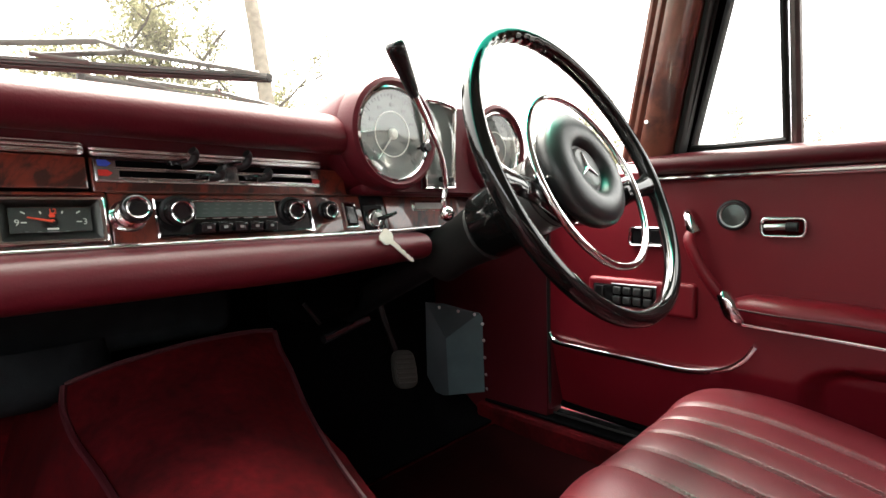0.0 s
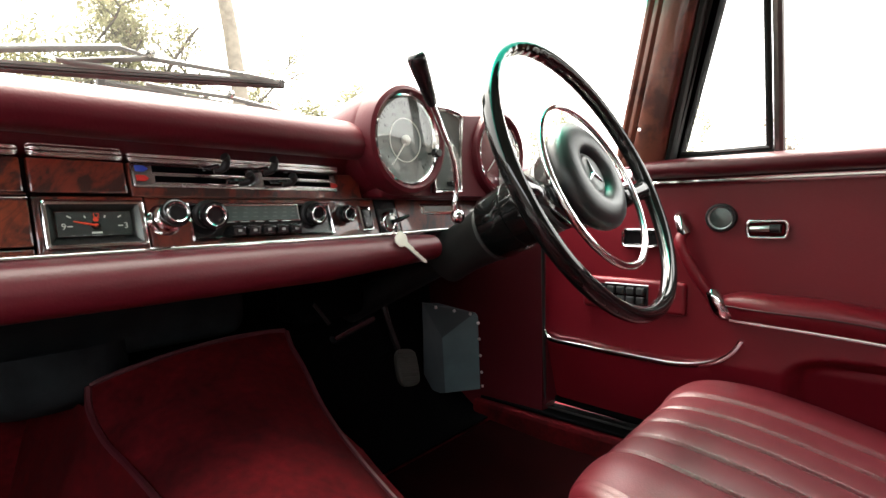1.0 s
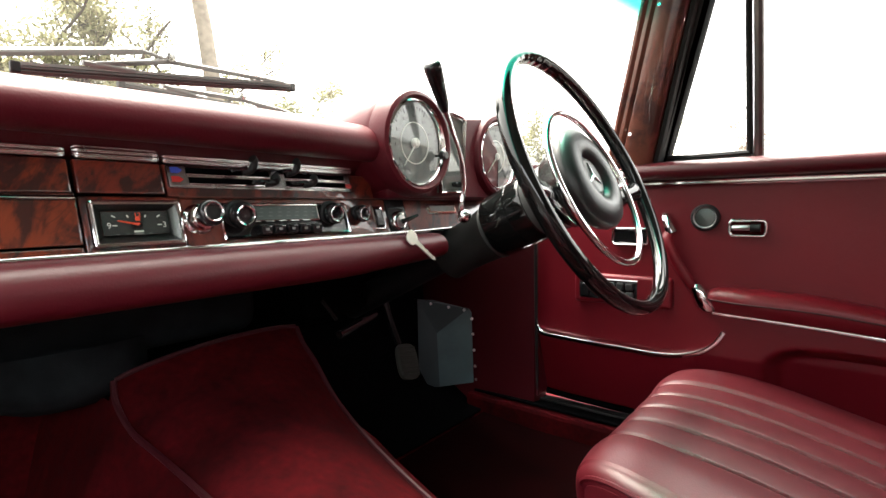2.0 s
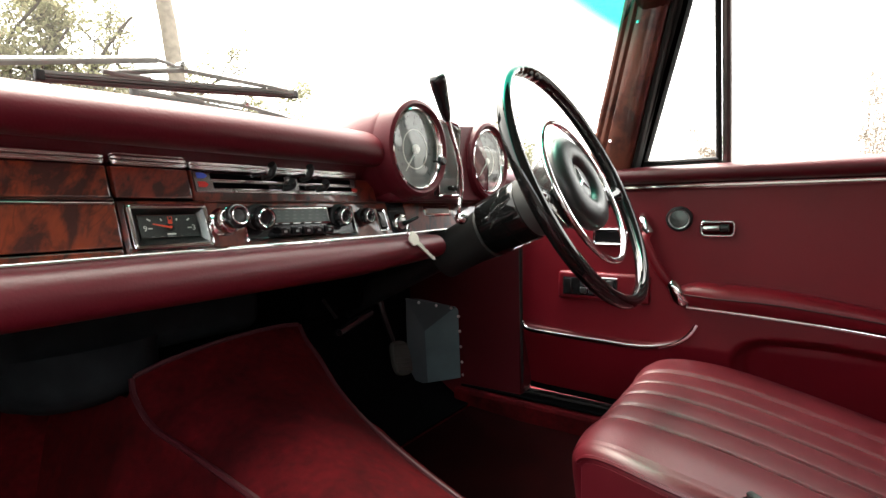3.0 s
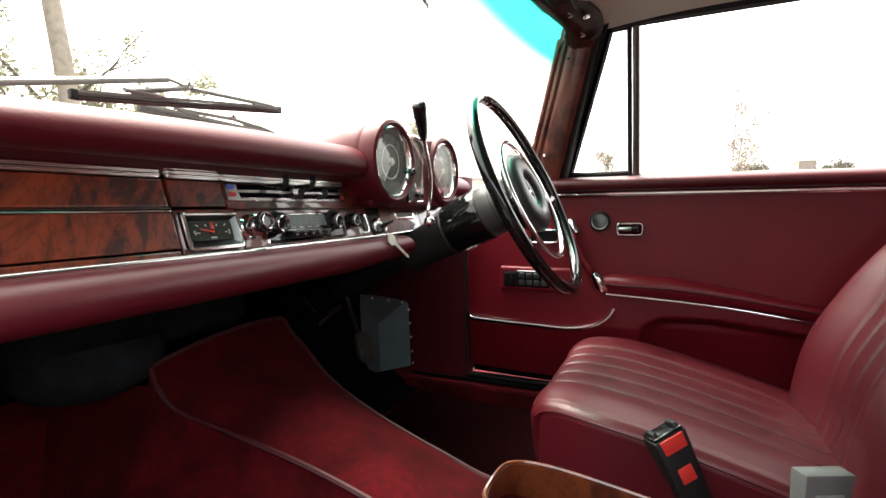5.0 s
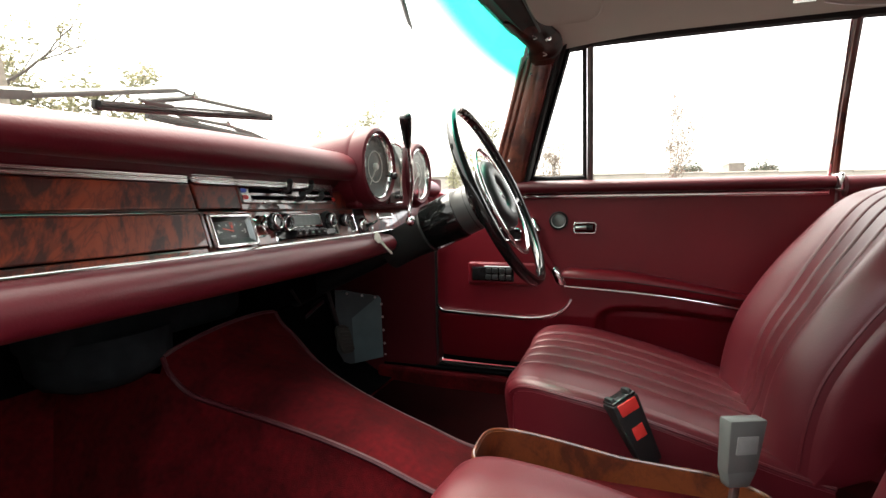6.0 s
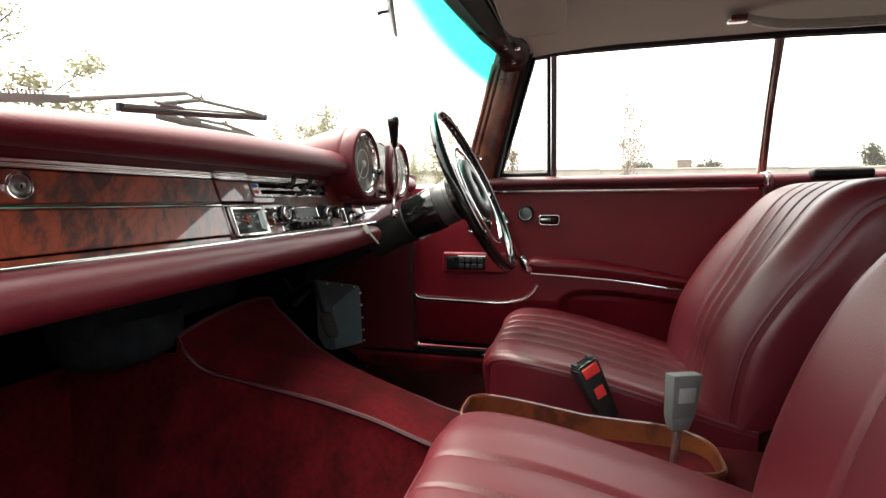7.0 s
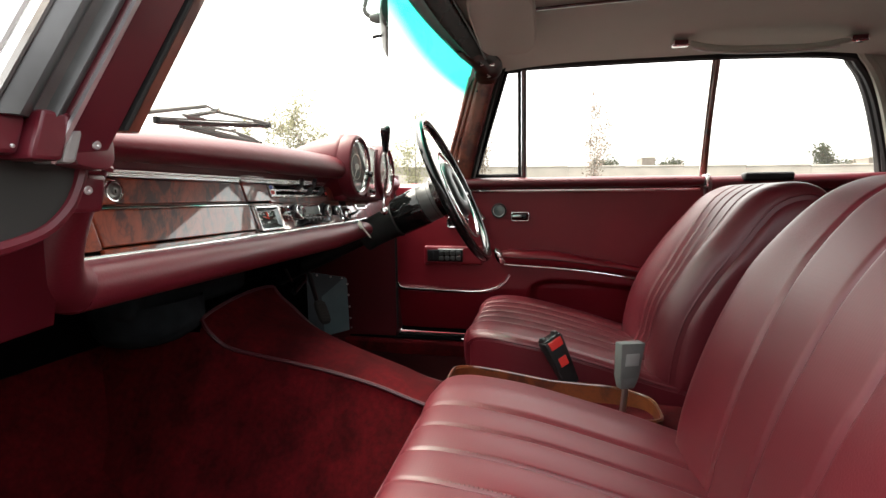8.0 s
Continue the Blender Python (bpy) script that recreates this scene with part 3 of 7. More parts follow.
part("pad_end", tube(path, [0.029, 0.020], 14, k=6), PADL, dash, "red padded roll turning up to the pillar")
part("end_panel", box(-0.70, -0.603, 0.752, 1.0, 0.75, 0.93, 0.018, 4), VINYL, dash, "red vinyl end panel")


def panel(name, x0, x1, z0, z1, label, parent=dash, y=FY, mat=WALNUT, t=0.006, bevel=0.002):
    return part(name, box(x0, x1, y - t, y + 0.004, z0, z1, bevel), mat, parent, label)


RIBBED = material("ribbed_chrome", (0.95, 0.95, 0.95), 0.17, 1.0, vary=0.08, scale=14)


def strip(x0, x1, z0, z1, parent=dash, y=FY, ribs=4, proud=0.009):
    """A ribbed chrome roll with rounded ends."""
    zc, h = (z0 + z1) / 2, (z1 - z0) / 2
    rings = []
    for u, f in ((0, 0.35), (0.0012, 0.75), (0.0035, 0.95), (0.007, 1.0), (0.012, 1.0)):
        rings.append((x0 + u, f))
    rings += [(x0 + (x1 - x0) * k / 8, 1.0) for k in range(1, 8)] + [(x0 + x1 - x, f) for x, f in reversed(rings)]
    skin = []
    for x, f in rings:
        r = []
        for k in range(ribs * 10 + 1):
            a = math.pi * k / (ribs * 10)
            lump = 0.0017 * abs(math.sin(ribs * a)) ** 0.8
            r.append(Vector((x, y - proud * f * math.sin(a) ** 0.40 - lump * f, zc + h * f * math.cos(a))))
        r += [Vector((x, y + 0.004, zc - h * f)), Vector((x, y + 0.004, zc + h * f))]
        skin.append(r)
    return part("chrome_strip", loft(skin), RIBBED, parent, "ribbed chrome strip")


upper = panel("upper_lid", -0.545, -0.221, 0.8655, 0.8995, "burr walnut upper lid")
lower = panel("glovebox_lid", -0.545, -0.219, 0.8150, 0.8595, "burr walnut glovebox lid")
panel("lower_rail", -0.545, -0.219, 0.8050, 0.8130, "walnut rail under the glovebox lid", t=0.004)
part("lid_trim", box(-0.548, -0.22, FY - 0.008, FY, 0.8598, 0.8622, 0.0008), CHROME, dash, "thin chrome line")
part("lid_trim", box(-0.548, -0.22, FY - 0.007, FY, 0.8632, 0.8652, 0.0008), DARKWOOD, dash)
LOCKM = material("worn_lock_metal", (0.20, 0.195, 0.185), 0.32, 1.0, vary=0.3, scale=90)
part("lock", lathe((-0.506, FY - 0.006, 0.8825), (0, -1, 0), [(0.0138, 0), (0.0138, 0.003), (0.0128, 0.0046), (0.0116, 0.0044), (0.0110, 0.0030)], 32), CHROME, upper, "round chrome lock")
part("lock_barrel", lathe((-0.506, FY - 0.0085, 0.8825), (0, -1, 0), [(0.0112, 0), (0.0108, 0.0012), (0.0100, 0.0018), (0.0092, 0.0012), (0.0046, 0.0012), (0.0042, 0.0026), (0.0030, 0.0030), (0.0, 0.0026)], 28), LOCKM, upper, "worn grey barrel")
part("keyhole", box(-0.5069, -0.5051, FY - 0.0118, FY - 0.0105, 0.8800, 0.8845, 0.0004), BLACKSHADE, upper)
panel("left_panel", -0.63, -0.5475, 0.8115, 0.8595, "burr walnut end piece")
panel("left_panel", -0.63, -0.5475, 0.8655, 0.8995, "burr walnut end piece")
strip(-0.63, -0.5485, 0.9005, 0.9145)
strip(-0.5455, -0.2205, 0.9005, 0.9145)
panel("small_lid", -0.2165, -0.1345, 0.8655, 0.8995, "burr walnut ashtray lid", mat=REDWOOD)
strip(-0.2165, -0.1345, 0.9005, 0.9145, y=FY - 0.002)
panel("clock_panel", -0.2165, -0.1205, 0.806, 0.8625, "walnut panel round the clock", t=0.003, mat=REDWOOD)
strip(-0.131, 0.150, 0.9005, 0.9145, proud=0.006)
panel("heater_panel", -0.131, 0.185, 0.8625, 0.8995, "dark walnut panel", mat=REDWOOD, t=0.003)
panel("radio_panel", -0.1195, 0.205, 0.8075, 0.8615, "walnut panel round the radio", t=0.003, mat=REDWOOD)
panel("ignition_plate", 0.206, 0.2505, 0.808, 0.862, "black ignition plate", mat=BLACK, t=0.004)
panel("column_panel", 0.2515, 0.42, 0.808, 0.8615, "walnut panel beside the column", t=0.003, mat=REDWOOD)
part("lid_trim", box(-0.12, 0.42, FY - 0.005, FY, 0.8617, 0.8637, 0.0008), DARKWOOD, dash)
part("lower_strip", tube([(-0.60, FY - 0.022, 0.8050), (-0.2, FY - 0.022, 0.8050), (0.2, FY - 0.019, 0.8070), (0.36, FY - 0.014, 0.8100)], 0.0036, 10, k=4), CHROME, dash, "thin chrome bottom strip")
part("right_board", box(0.42, 0.69, FY - 0.002, FY + 0.01, 0.80, 0.90, 0.004), DARKWOOD, dash)

# round air vent at the end
vent = part("air_vent", lathe((-0.595, FY - 0.002, 0.837), (0, -1, 0.0), [(0.0215, 0), (0.0215, 0.006), (0.0195, 0.009), (0.0172, 0.0075), (0.0160, 0.002), (0.0, 0.002)], 32), CHROME, dash, "round chrome air vent")
part("vent_core", lathe((-0.595, FY - 0.004, 0.837), (0, -1, 0), [(0.0164, 0), (0.0155, 0.0015), (0.008, 0.0005), (0.0, 0.0)], 24), BLACKSHADE, vent, "dark vent opening")
part("vent_bar", box(-0.6105, -0.5795, FY - 0.0105, FY - 0.0065, 0.8355, 0.8385, 0.001), STEEL, vent, "bright bar across the vent")

# dial binnacle
def pod(cx, cz, r, yf, back, droop):
    prof = [(r * 0.80, 0.014), (r * 0.82, 0.006), (r * 0.88, 0.0), (r * 0.95, 0.003), (r, 0.014), (r * 1.012, 0.030), (r * 1.012, 0.0335), (r * 0.992, 0.0345), (r * 1.004, 0.036), (r * 1.022, 0.045), (r * 1.035, 0.075), (r * 1.015, 0.12), (r * 0.95, 0.165), (r * 0.82, 0.205), (r * 0.60, back), (r * 0.2, back + 0.02)]
    n = 48
    rings = []
    for rr, d in prof:
        c = Vector((cx, yf + d, cz - droop * max(0, d - 0.05) / back))
        rings.append([c + Vector((math.cos(t) * rr, 0, math.sin(t) * rr)) for t in [2 * math.pi * k / n for k in range(n)]])
    return loft(rings, caps=False)


part("dial_pod", pod(0.243, 0.953, 0.0855, 0.722, 0.24, 0.05), VINYL, dash, "round red padded dial pod")
part("dial_pod", pod(0.498, 0.950, 0.0835, 0.728, 0.24, 0.05), VINYL, dash, "round red padded dial pod")
rings = []
for y, top, bot in ((0.742, 0.875, 0.868), (0.738, 0.99, 0.868), (0.742, 1.012, 0.866), (0.76, 1.02, 0.865), (0.80, 1.02, 0.865), (0.87, 1.0, 0.87), (0.95, 0.965, 0.9)):
    rings.append([Vector((x, y, z)) for x, z in ((0.24, bot), (0.50, bot), (0.50, bot + (top - bot) * 0.7), (0.455, top + 0.006), (0.41, top), (0.365, top - 0.003), (0.32, top), (0.285, top + 0.006), (0.24, bot + (top - bot) * 0.7))])
part("binnacle_bridge", loft(rings), VINYL, dash, "red padded bridge between the dials")
part("binnacle_foot", box(0.20, 0.56, 0.752, 0.90, 0.862, 0.90, 0.012, 3), VINYL, dash)


def dial(cx, cz, r, y, name, needle):
    d = part(name, lathe((cx, y, cz), (0, -1, 0), [(r, 0), (0, 0.0003)], 48), DIAL, dash, "dark round dial with pale markings")
    part("bezel", lathe((cx, y, cz), (0, -1, 0), [(r * 1.12, -0.004), (r * 1.12, 0.006), (r * 1.09, 0.010), (r * 1.05, 0.011), (r * 1.01, 0.008), (r * 0.985, 0.0)], 56), CHROME, d, "chrome bezel")
    part("inner_ring", lathe((cx, y - 0.0006, cz), (0, -1, 0), [(r * 0.535, 0), (r * 0.535, 0.0008), (r * 0.505, 0.0008), (r * 0.505, 0)], 48), WHITE, d)
    bm = None
    for k in range(41):
        a = radians(-45 + 270 * k / 40)
        big = k % 4 == 0
        s = math.sin(a), math.cos(a)
        r0, r1 = (0.80 if big else 0.86) * r, 0.93 * r
        m = Matrix.Rotation(a, 4, "Y")
        bm = box(cx - s[1] * (r0 + r1) / 2 - (0.0012 if big else 0.0006), cx - s[1] * (r0 + r1) / 2 + (0.0012 if big else 0.0006), y - 0.0016, y - 0.0006, cz + s[0] * (r0 + r1) / 2 - (r1 - r0) / 2, cz + s[0] * (r0 + r1) / 2 + (r1 - r0) / 2, 0, bm=bm, turn=Matrix.Rotation(a - math.pi / 2, 4, "Y"))
    part("scale_marks", bm, DIALR, d)
    for k in range(9):
        a = radians(-40 + 260 * k / 8)
        part("numeral_bar", box(cx - math.cos(a) * r * 0.67 - 0.004, cx - math.cos(a) * r * 0.67 + 0.004, y - 0.0014, y - 0.0006, cz + math.sin(a) * r * 0.67 - 0.0022, cz + math.sin(a) * r * 0.67 + 0.0022, 0), DIALR, d)
    a = radians(needle)
    e = Vector((cx + math.cos(a) * r * 0.78, y - 0.004, cz + math.sin(a) * r * 0.78))
    part("needle", tube([(cx, y - 0.004, cz), e], [0.0016, 0.0008], 6, k=1), WHITE, d, "white needle")
    part("needle_hub", lathe((cx, y, cz), (0, -1, 0), [(r * 0.13, 0), (r * 0.13, 0.004), (r * 0.09, 0.007), (0, 0.0075)], 24), WHITE, d, "pale round hub")
    g = part("glass", lathe((cx, y - 0.008, cz), (0, -1, 0), [(r, 0), (0, 0.0006)], 40), LENS, d, "clear dial glass")
    g.visible_shadow = False
    return d


sp = dial(0.243, 0.953, 0.0640, 0.737, "speedometer", 232)
dial(0.498, 0.950, 0.0612, 0.743, "rev_counter", 225)
part("trip_knob", lathe((0.290, 0.731, 0.935), (0, -1, 0), [(0.002, 0), (0.002, 0.012), (0.0075, 0.013), (0.0075, 0.022), (0.006, 0.024), (0.0, 0.024)], 16), BLACK, sp, "black trip knob")
corners = [(0.305, 0.874), (0.375, 0.876), (0.379, 1.004), (0.371, 1.010), (0.342, 1.014), (0.312, 1.013), (0.304, 1.006)]
mid = part("gauge_panel", loft([[Vector((x, y, z)) for x, z in corners] for y in (0.735, 0.745)]), DIAL, dash, "dark glazed gauge panel", smooth=False)
for sx, r in ((0.0, 0.0040), (0.005, 0.0016)):
    c = [((x - 0.341) * (1 - sx * 28) + 0.341, (z - 0.945) * (1 - sx * 14) + 0.945) for x, z in corners]
    part("gauge_frame", tube([(x, 0.7335, z) for x, z in c], r, 8, k=1, loop=True), CHROME, mid, "chrome frame")
for x, r in ((0.357, 0.0055), (0.342, 0.0048)):
    part("dimmer_knob", lathe((x, 0.734, 0.889), (0, -1, 0), [(r * 0.9, 0), (r, 0.010), (r * 0.75, 0.012), (0, 0.012)], 16), BLACK, mid, "black knob")
g = part("glass", loft([[Vector(((x - 0.341) * 0.92 + 0.341, y, (z - 0.945) * 0.95 + 0.945)) for x, z in corners] for y in (0.7305, 0.7310)]), LENS, mid, "clear gauge glass", smooth=False)
g.visible_shadow = False

# heater controls: plate, slots, four levers
SATIN = material("satin_chrome", (0.48, 0.46, 0.46), 0.26, 1.0, vary=0.15, scale=30)
heat = thing("heater_control", (0, FY, 0.878), "chrome heater control plate with black sliding levers", "heater control")
part("plate", box(-0.129, 0.140, FY - 0.0065, FY, 0.8725, 0.8995, 0.003), SATIN, heat, "polished chrome plate")
for x0, x1, z in ((-0.108, 0.000, 0.8935), (-0.106, 0.004, 0.8825), (0.024, 0.128, 0.8935), (0.024, 0.128, 0.8825)):
    rim = part("slot", box(x0, x1, FY - 0.0075, FY - 0.006, z - 0.0034, z + 0.0034, 0.0006), BLACKSHADE, heat, "black lever slot")
    part("slot_rim", box(x0 - 0.001, x1 + 0.001, FY - 0.0082, FY - 0.006, z - 0.0048, z - 0.0036, 0.0005), CHROME, rim)


def arrow(name, x, z, mat, label):
    pts = ((-0.0065, 0.0032), (0.002, 0.0034), (0.0065, 0.0), (0.002, -0.0034), (-0.0065, -0.0032))
    part(name, loft([[Vector((x + a, FY - 0.006 - d, z + b)) for a, b in pts] for d in (0.0, 0.0013)]), mat, heat, label, smooth=False)


arrow("cold_mark", -0.1185, 0.8935, BLUEP, "blue arrow")
arrow("warm_mark", -0.1185, 0.8830, REDP, "red arrow")
arrow("warm_mark", 0.1345, 0.8815, REDP, "red arrow")
for x, z, up in ((-0.049, 0.8960, 0.006), (-0.022, 0.8825, -0.001), (0.014, 0.8970, 0.006), (0.037, 0.8830, 0.0)):
    lv = part("lever", tube([(x - 0.006, FY - 0.006, z), (x - 0.004, FY - 0.022, z), (x + 0.006, FY - 0.030, z + up * 0.4)], 0.0030, 8, k=3), BLACK, heat, "black lever")
    part("lever_grip", tube([(x + 0.001, FY - 0.028, z - 0.003), (x + 0.011, FY - 0.031, z - 0.001 + up * 0.2), (x + 0.014, FY - 0.034, z + 0.004 + up), (x + 0.010, FY - 0.036, z + 0.008 + up)], [0.0042, 0.0052], 12, k=5), MATT, lv, "hooked black rubber grip")

# clock
clk = thing("dash_clock", (-0.168, FY, 0.81), "rectangular dashboard clock in a chrome frame", "clock")
x0, x1, z0, z1 = -0.2125, -0.1245, 0.8110, 0.8590


def corner_frame(steps, radius=0.004):
    rings = []
    for inset, d in steps:
        r = max(0.0006, radius - inset * 0.5)
        ring = []
        for cx, cz, a0 in ((x1 - inset - r, z1 - inset - r, 0), (x0 + inset + r, z1 - inset - r, 90), (x0 + inset + r, z0 + inset + r, 180), (x1 - inset - r, z0 + inset + r, 270)):
            ring += [Vector((cx + r * math.cos(radians(a0 + k * 22.5)), FY - 0.002 - d, cz + r * math.sin(radians(a0 + k * 22.5)))) for k in range(5)]
        rings.append(ring)
    return loft(rings, caps=False)


part("bezel", corner_frame(((0, 0.0), (0, 0.009), (0.0006, 0.0110), (0.0016, 0.0115), (0.0022, 0.0100), (0.0030, 0.0100), (0.0036, 0.0112), (0.0044, 0.0112), (0.005, 0.0095))), CHROME, clk, "polished chrome frame")
part("inner_bevel", corner_frame(((0.005, 0.0095), (0.0070, 0.007), (0.0125, 0.0), (0.0128, -0.001))), material("satin_grey_metal", (0.13, 0.14, 0.14), 0.3, 1.0, vary=0.15, scale=40), clk, "satin grey inner bevel")
face = part("face", box(x0 + 0.012, x1 - 0.012, FY - 0.006, FY, z0 + 0.012, z1 - 0.012, 0), material("clock_face_black", (0.020, 0.024, 0.023), 0.6, vary=0.2, scale=60), clk, "dark clock face")
cx, cz, fy = -0.1685, 0.8335, FY - 0.0064
text("9", 0.0085, (cx - 0.0265, fy, cz - 0.001), (1, 0, 0), (0, 0, 1), WHITE, face)
text("3", 0.0085, (cx + 0.0265, fy, cz - 0.001), (1, 0, 0), (0, 0, 1), WHITE, face)
text("12", 0.0070, (cx + 0.001, fy, cz + 0.0095), (1, 0, 0), (0, 0, 1), ORANGE, face)
for sx in (-1, 1):
    part("hour_mark", box(cx + sx * 0.0215 - 0.0022, cx + sx * 0.0215 + 0.0022, fy - 0.0003, fy + 0.0004, cz - 0.0014, cz - 0.0002, 0), WHITE, face)
    for ax, tilt, ln in ((0.0085, 22, 0.0026), (0.0215, 58, 0.0038)):
        part("hour_mark", box(cx + sx * ax - 0.0006, cx + sx * ax + 0.0006, fy - 0.0003, fy + 0.0004, cz + 0.0085 - ln / 2, cz + 0.0085 + ln / 2, 0, turn=Matrix.Rotation(radians(sx * tilt), 4, "Y")), WHITE, face)
part("maker_bar", box(cx - 0.0045, cx + 0.0045, fy - 0.0003, fy + 0.0004, cz - 0.0082, cz - 0.0064, 0), WHITE, face)
part("maker_bar", box(cx - 0.0045, cx + 0.0045, fy - 0.0003, fy + 0.0004, cz - 0.0104, cz - 0.0096, 0), LABELG, face)
for ax in (-0.020, -0.0105, 0.0, 0.011):
    part("minute_mark", box(cx + ax - 0.0015, cx + ax + 0.0015, fy - 0.0003, fy + 0.0004, z0 + 0.0126, z0 + 0.0132, 0), LABELG, face)
part("hour_hand", loft([[Vector((cx + a, FY - 0.0076 - d, cz + b)) for a, b in ((-0.0022, 0), (-0.0016, 0.004), (-0.0026, 0.0055), (-0.0014, 0.0075), (0, 0.0085), (0.0014, 0.0075), (0.0026, 0.0055), (0.0016, 0.004), (0.0022, 0))] for d in (0, 0.0008)]), ORANGE, clk, "orange red hour hand", smooth=False)
part("minute_hand", tube([(cx, FY - 0.0088, cz), (cx - 0.019, FY - 0.0088, cz + 0.0042)], [0.0013, 0.0008], 6, k=1), ORANGE, clk, "orange red minute hand")
part("hand_hub", lathe((cx, FY - 0.003, cz), (0, -1, 0), [(0.0042, 0), (0.0042, 0.005), (0.0036, 0.006), (0.0022, 0.006), (0.0018, 0.005), (0, 0.005)], 20), MATT, clk, "black hub")
g = part("glass", box(x0 + 0.007, x1 - 0.007, FY - 0.0105, FY - 0.010, z0 + 0.007, z1 - 0.007, 0), THINLENS, clk, "clear clock glass")
g.visible_shadow = False


# radio and knobs
def ring_knob(name, x, z, r, length, parent, label, y=FY, up=0.0):
    k = part(name, lathe((x, y, z), (0, -1, up), [(r * 0.8, 0), (r * 0.82, length * 0.5), (r * 0.98, length * 0.55), (r, length * 0.72), (r * 0.97, length * 0.90), (r * 0.88, length), (r * 0.76, length * 1.03), (r * 0.71, length), (r * 0.69, length * 0.9), (0, length * 0.9)], 28), BLACK, parent, label)
    part("knob_ring", lathe((x, y - length * 1.0, z + up * length), (0, -1, up), [(r * 0.745, -0.001), (r * 0.735, 0.0010), (r * 0.69, 0.0018), (r * 0.63, 0.0012), (r * 0.605, -0.003)], 32), CHROME, k, "bright ring")
    part("knob_cap", lathe((x, y - length * 0.93, z + up * length), (0, -1, up), [(r * 0.62, 0), (r * 0.45, -0.0008), (0, -0.0012)], 24), BLACK, k, "dark glossy cap")
    return k


rad = thing("car_radio", (0.018, FY, 0.812), "black push-button car radio with a chrome frame", "radio")
rings = []
for inset, d in ((0, 0.0), (0, 0.006), (0.0015, 0.0075), (0.003, 0.006), (0.004, 0.002)):
    rings.append([Vector((x, FY - 0.002 - d, z)) for x, z in ((-0.0785 + inset, 0.8125 + inset), (0.1165 - inset, 0.8125 + inset), (0.1165 - inset, 0.856 - inset), (-0.0785 + inset, 0.856 - inset))])
part("frame", loft(rings, caps=False), CHROME, rad, "chrome frame", smooth=False)
part("faceplate", box(-0.076, 0.114, FY - 0.005, FY, 0.815, 0.8535, 0.0005), BLACK, rad, "gloss black faceplate")
win = part("dial_window", box(-0.036, 0.063, FY - 0.0075, FY - 0.004, 0.8345, 0.8525, 0.0005), material("green_grey_scale", (0.055, 0.075, 0.068), 0.35, vary=0.2, scale=40), rad, "grey tuning scale")
bm = None
for a, b in (((-0.037, 0.8335), (0.064, 0.8335)), ((0.064, 0.8335), (0.064, 0.8535)), ((0.064, 0.8535), (-0.037, 0.8535)), ((-0.037, 0.8535), (-0.037, 0.8335))):
    bm = tube([(a[0], FY - 0.008, a[1]), (b[0], FY - 0.008, b[1])], 0.0011, 6, bm=bm, k=1)
part("window_trim", bm, CHROME, win)
for r in range(3):
    for k in range(7):
        x = -0.028 + k * 0.0135 + 0.002 * r
        part("scale_bar", box(x, x + 0.006 - r * 0.0012, FY - 0.0081, FY - 0.0074, 0.8385 + r * 0.005, 0.8399 + r * 0.005, 0), DIAL, win)
for k in range(5):
    x = -0.036 + k * 0.0192
    b = part("push_button", box(x, x + 0.0165, FY - 0.020, FY - 0.003, 0.8165, 0.8285, 0.002), BLACK, rad, "black push button")
    part("button_cap", box(x + 0.0015, x + 0.015, FY - 0.0202, FY - 0.012, 0.8262, 0.8285, 0.001), STEEL, b)
    part("button_letter_bar", box(x + 0.006, x + 0.0105, FY - 0.0207, FY - 0.0198, 0.8215, 0.8245, 0), LABELG, b)
ring_knob("tuning_knob", -0.055, 0.841, 0.0165, 0.024, rad, "black knob with a chrome ring")
ring_knob("tuning_knob", 0.0865, 0.841, 0.0155, 0.022, rad, "black knob with a chrome ring")
for x in (-0.055, 0.0865):
    part("knob_collar", lathe((x, FY - 0.004, 0.841), (0, -1, 0), [(0.0185, 0), (0.0185, 0.004), (0.016, 0.006), (0.0, 0.006)], 24), MATT, rad, "black ribbed collar")

lt = thing("cigar_lighter", (-0.1, FY, 0.84), "chrome cigar lighter with a black ringed knob", "lighter")
part("socket", lathe((-0.103, FY - 0.002, 0.8365), (0, -1, 0.22), [(0.018, 0), (0.018, 0.003), (0.0145, 0.006), (0.0145, 0.012), (0.0155, 0.013), (0.0155, 0.017), (0.013, 0.018), (0.013, 0.026)], 28), CHROME, lt, "ribbed chrome socket")
ring_knob("knob", -0.103, 0.8415, 0.0152, 0.019, lt, "black knob", y=FY - 0.023, up=0.22)

sw = thing("dash_switch", (0.15, FY, 0.83), "small black dashboard knob with a chrome ring", "switch")
part("collar", lathe((0.1415, FY - 0.002, 0.8405), (0, -1, 0), [(0.0125, 0), (0.0125, 0.004), (0.010, 0.006), (0.0, 0.006)], 24), MATT, sw)
ring_knob("knob", 0.1415, 0.8405, 0.0132, 0.020, sw, "black knob")
rk = thing("rocker_switch", (0.183, FY, 0.83), "black rocker switch in a chrome frame", "switch")
rings = []
for inset, d in ((0, 0.0), (0, 0.005), (0.002, 0.0065), (0.0035, 0.004)):
    rings.append([Vector((x, FY - 0.002 - d, z)) for x, z in ((0.169 + inset, 0.8155 + inset), (0.192 - inset, 0.8155 + inset), (0.192 - inset, 0.852 - inset), (0.169 + inset, 0.852 - inset))])
part("frame", loft(rings, caps=False), CHROME, rk, "chrome frame", smooth=False)
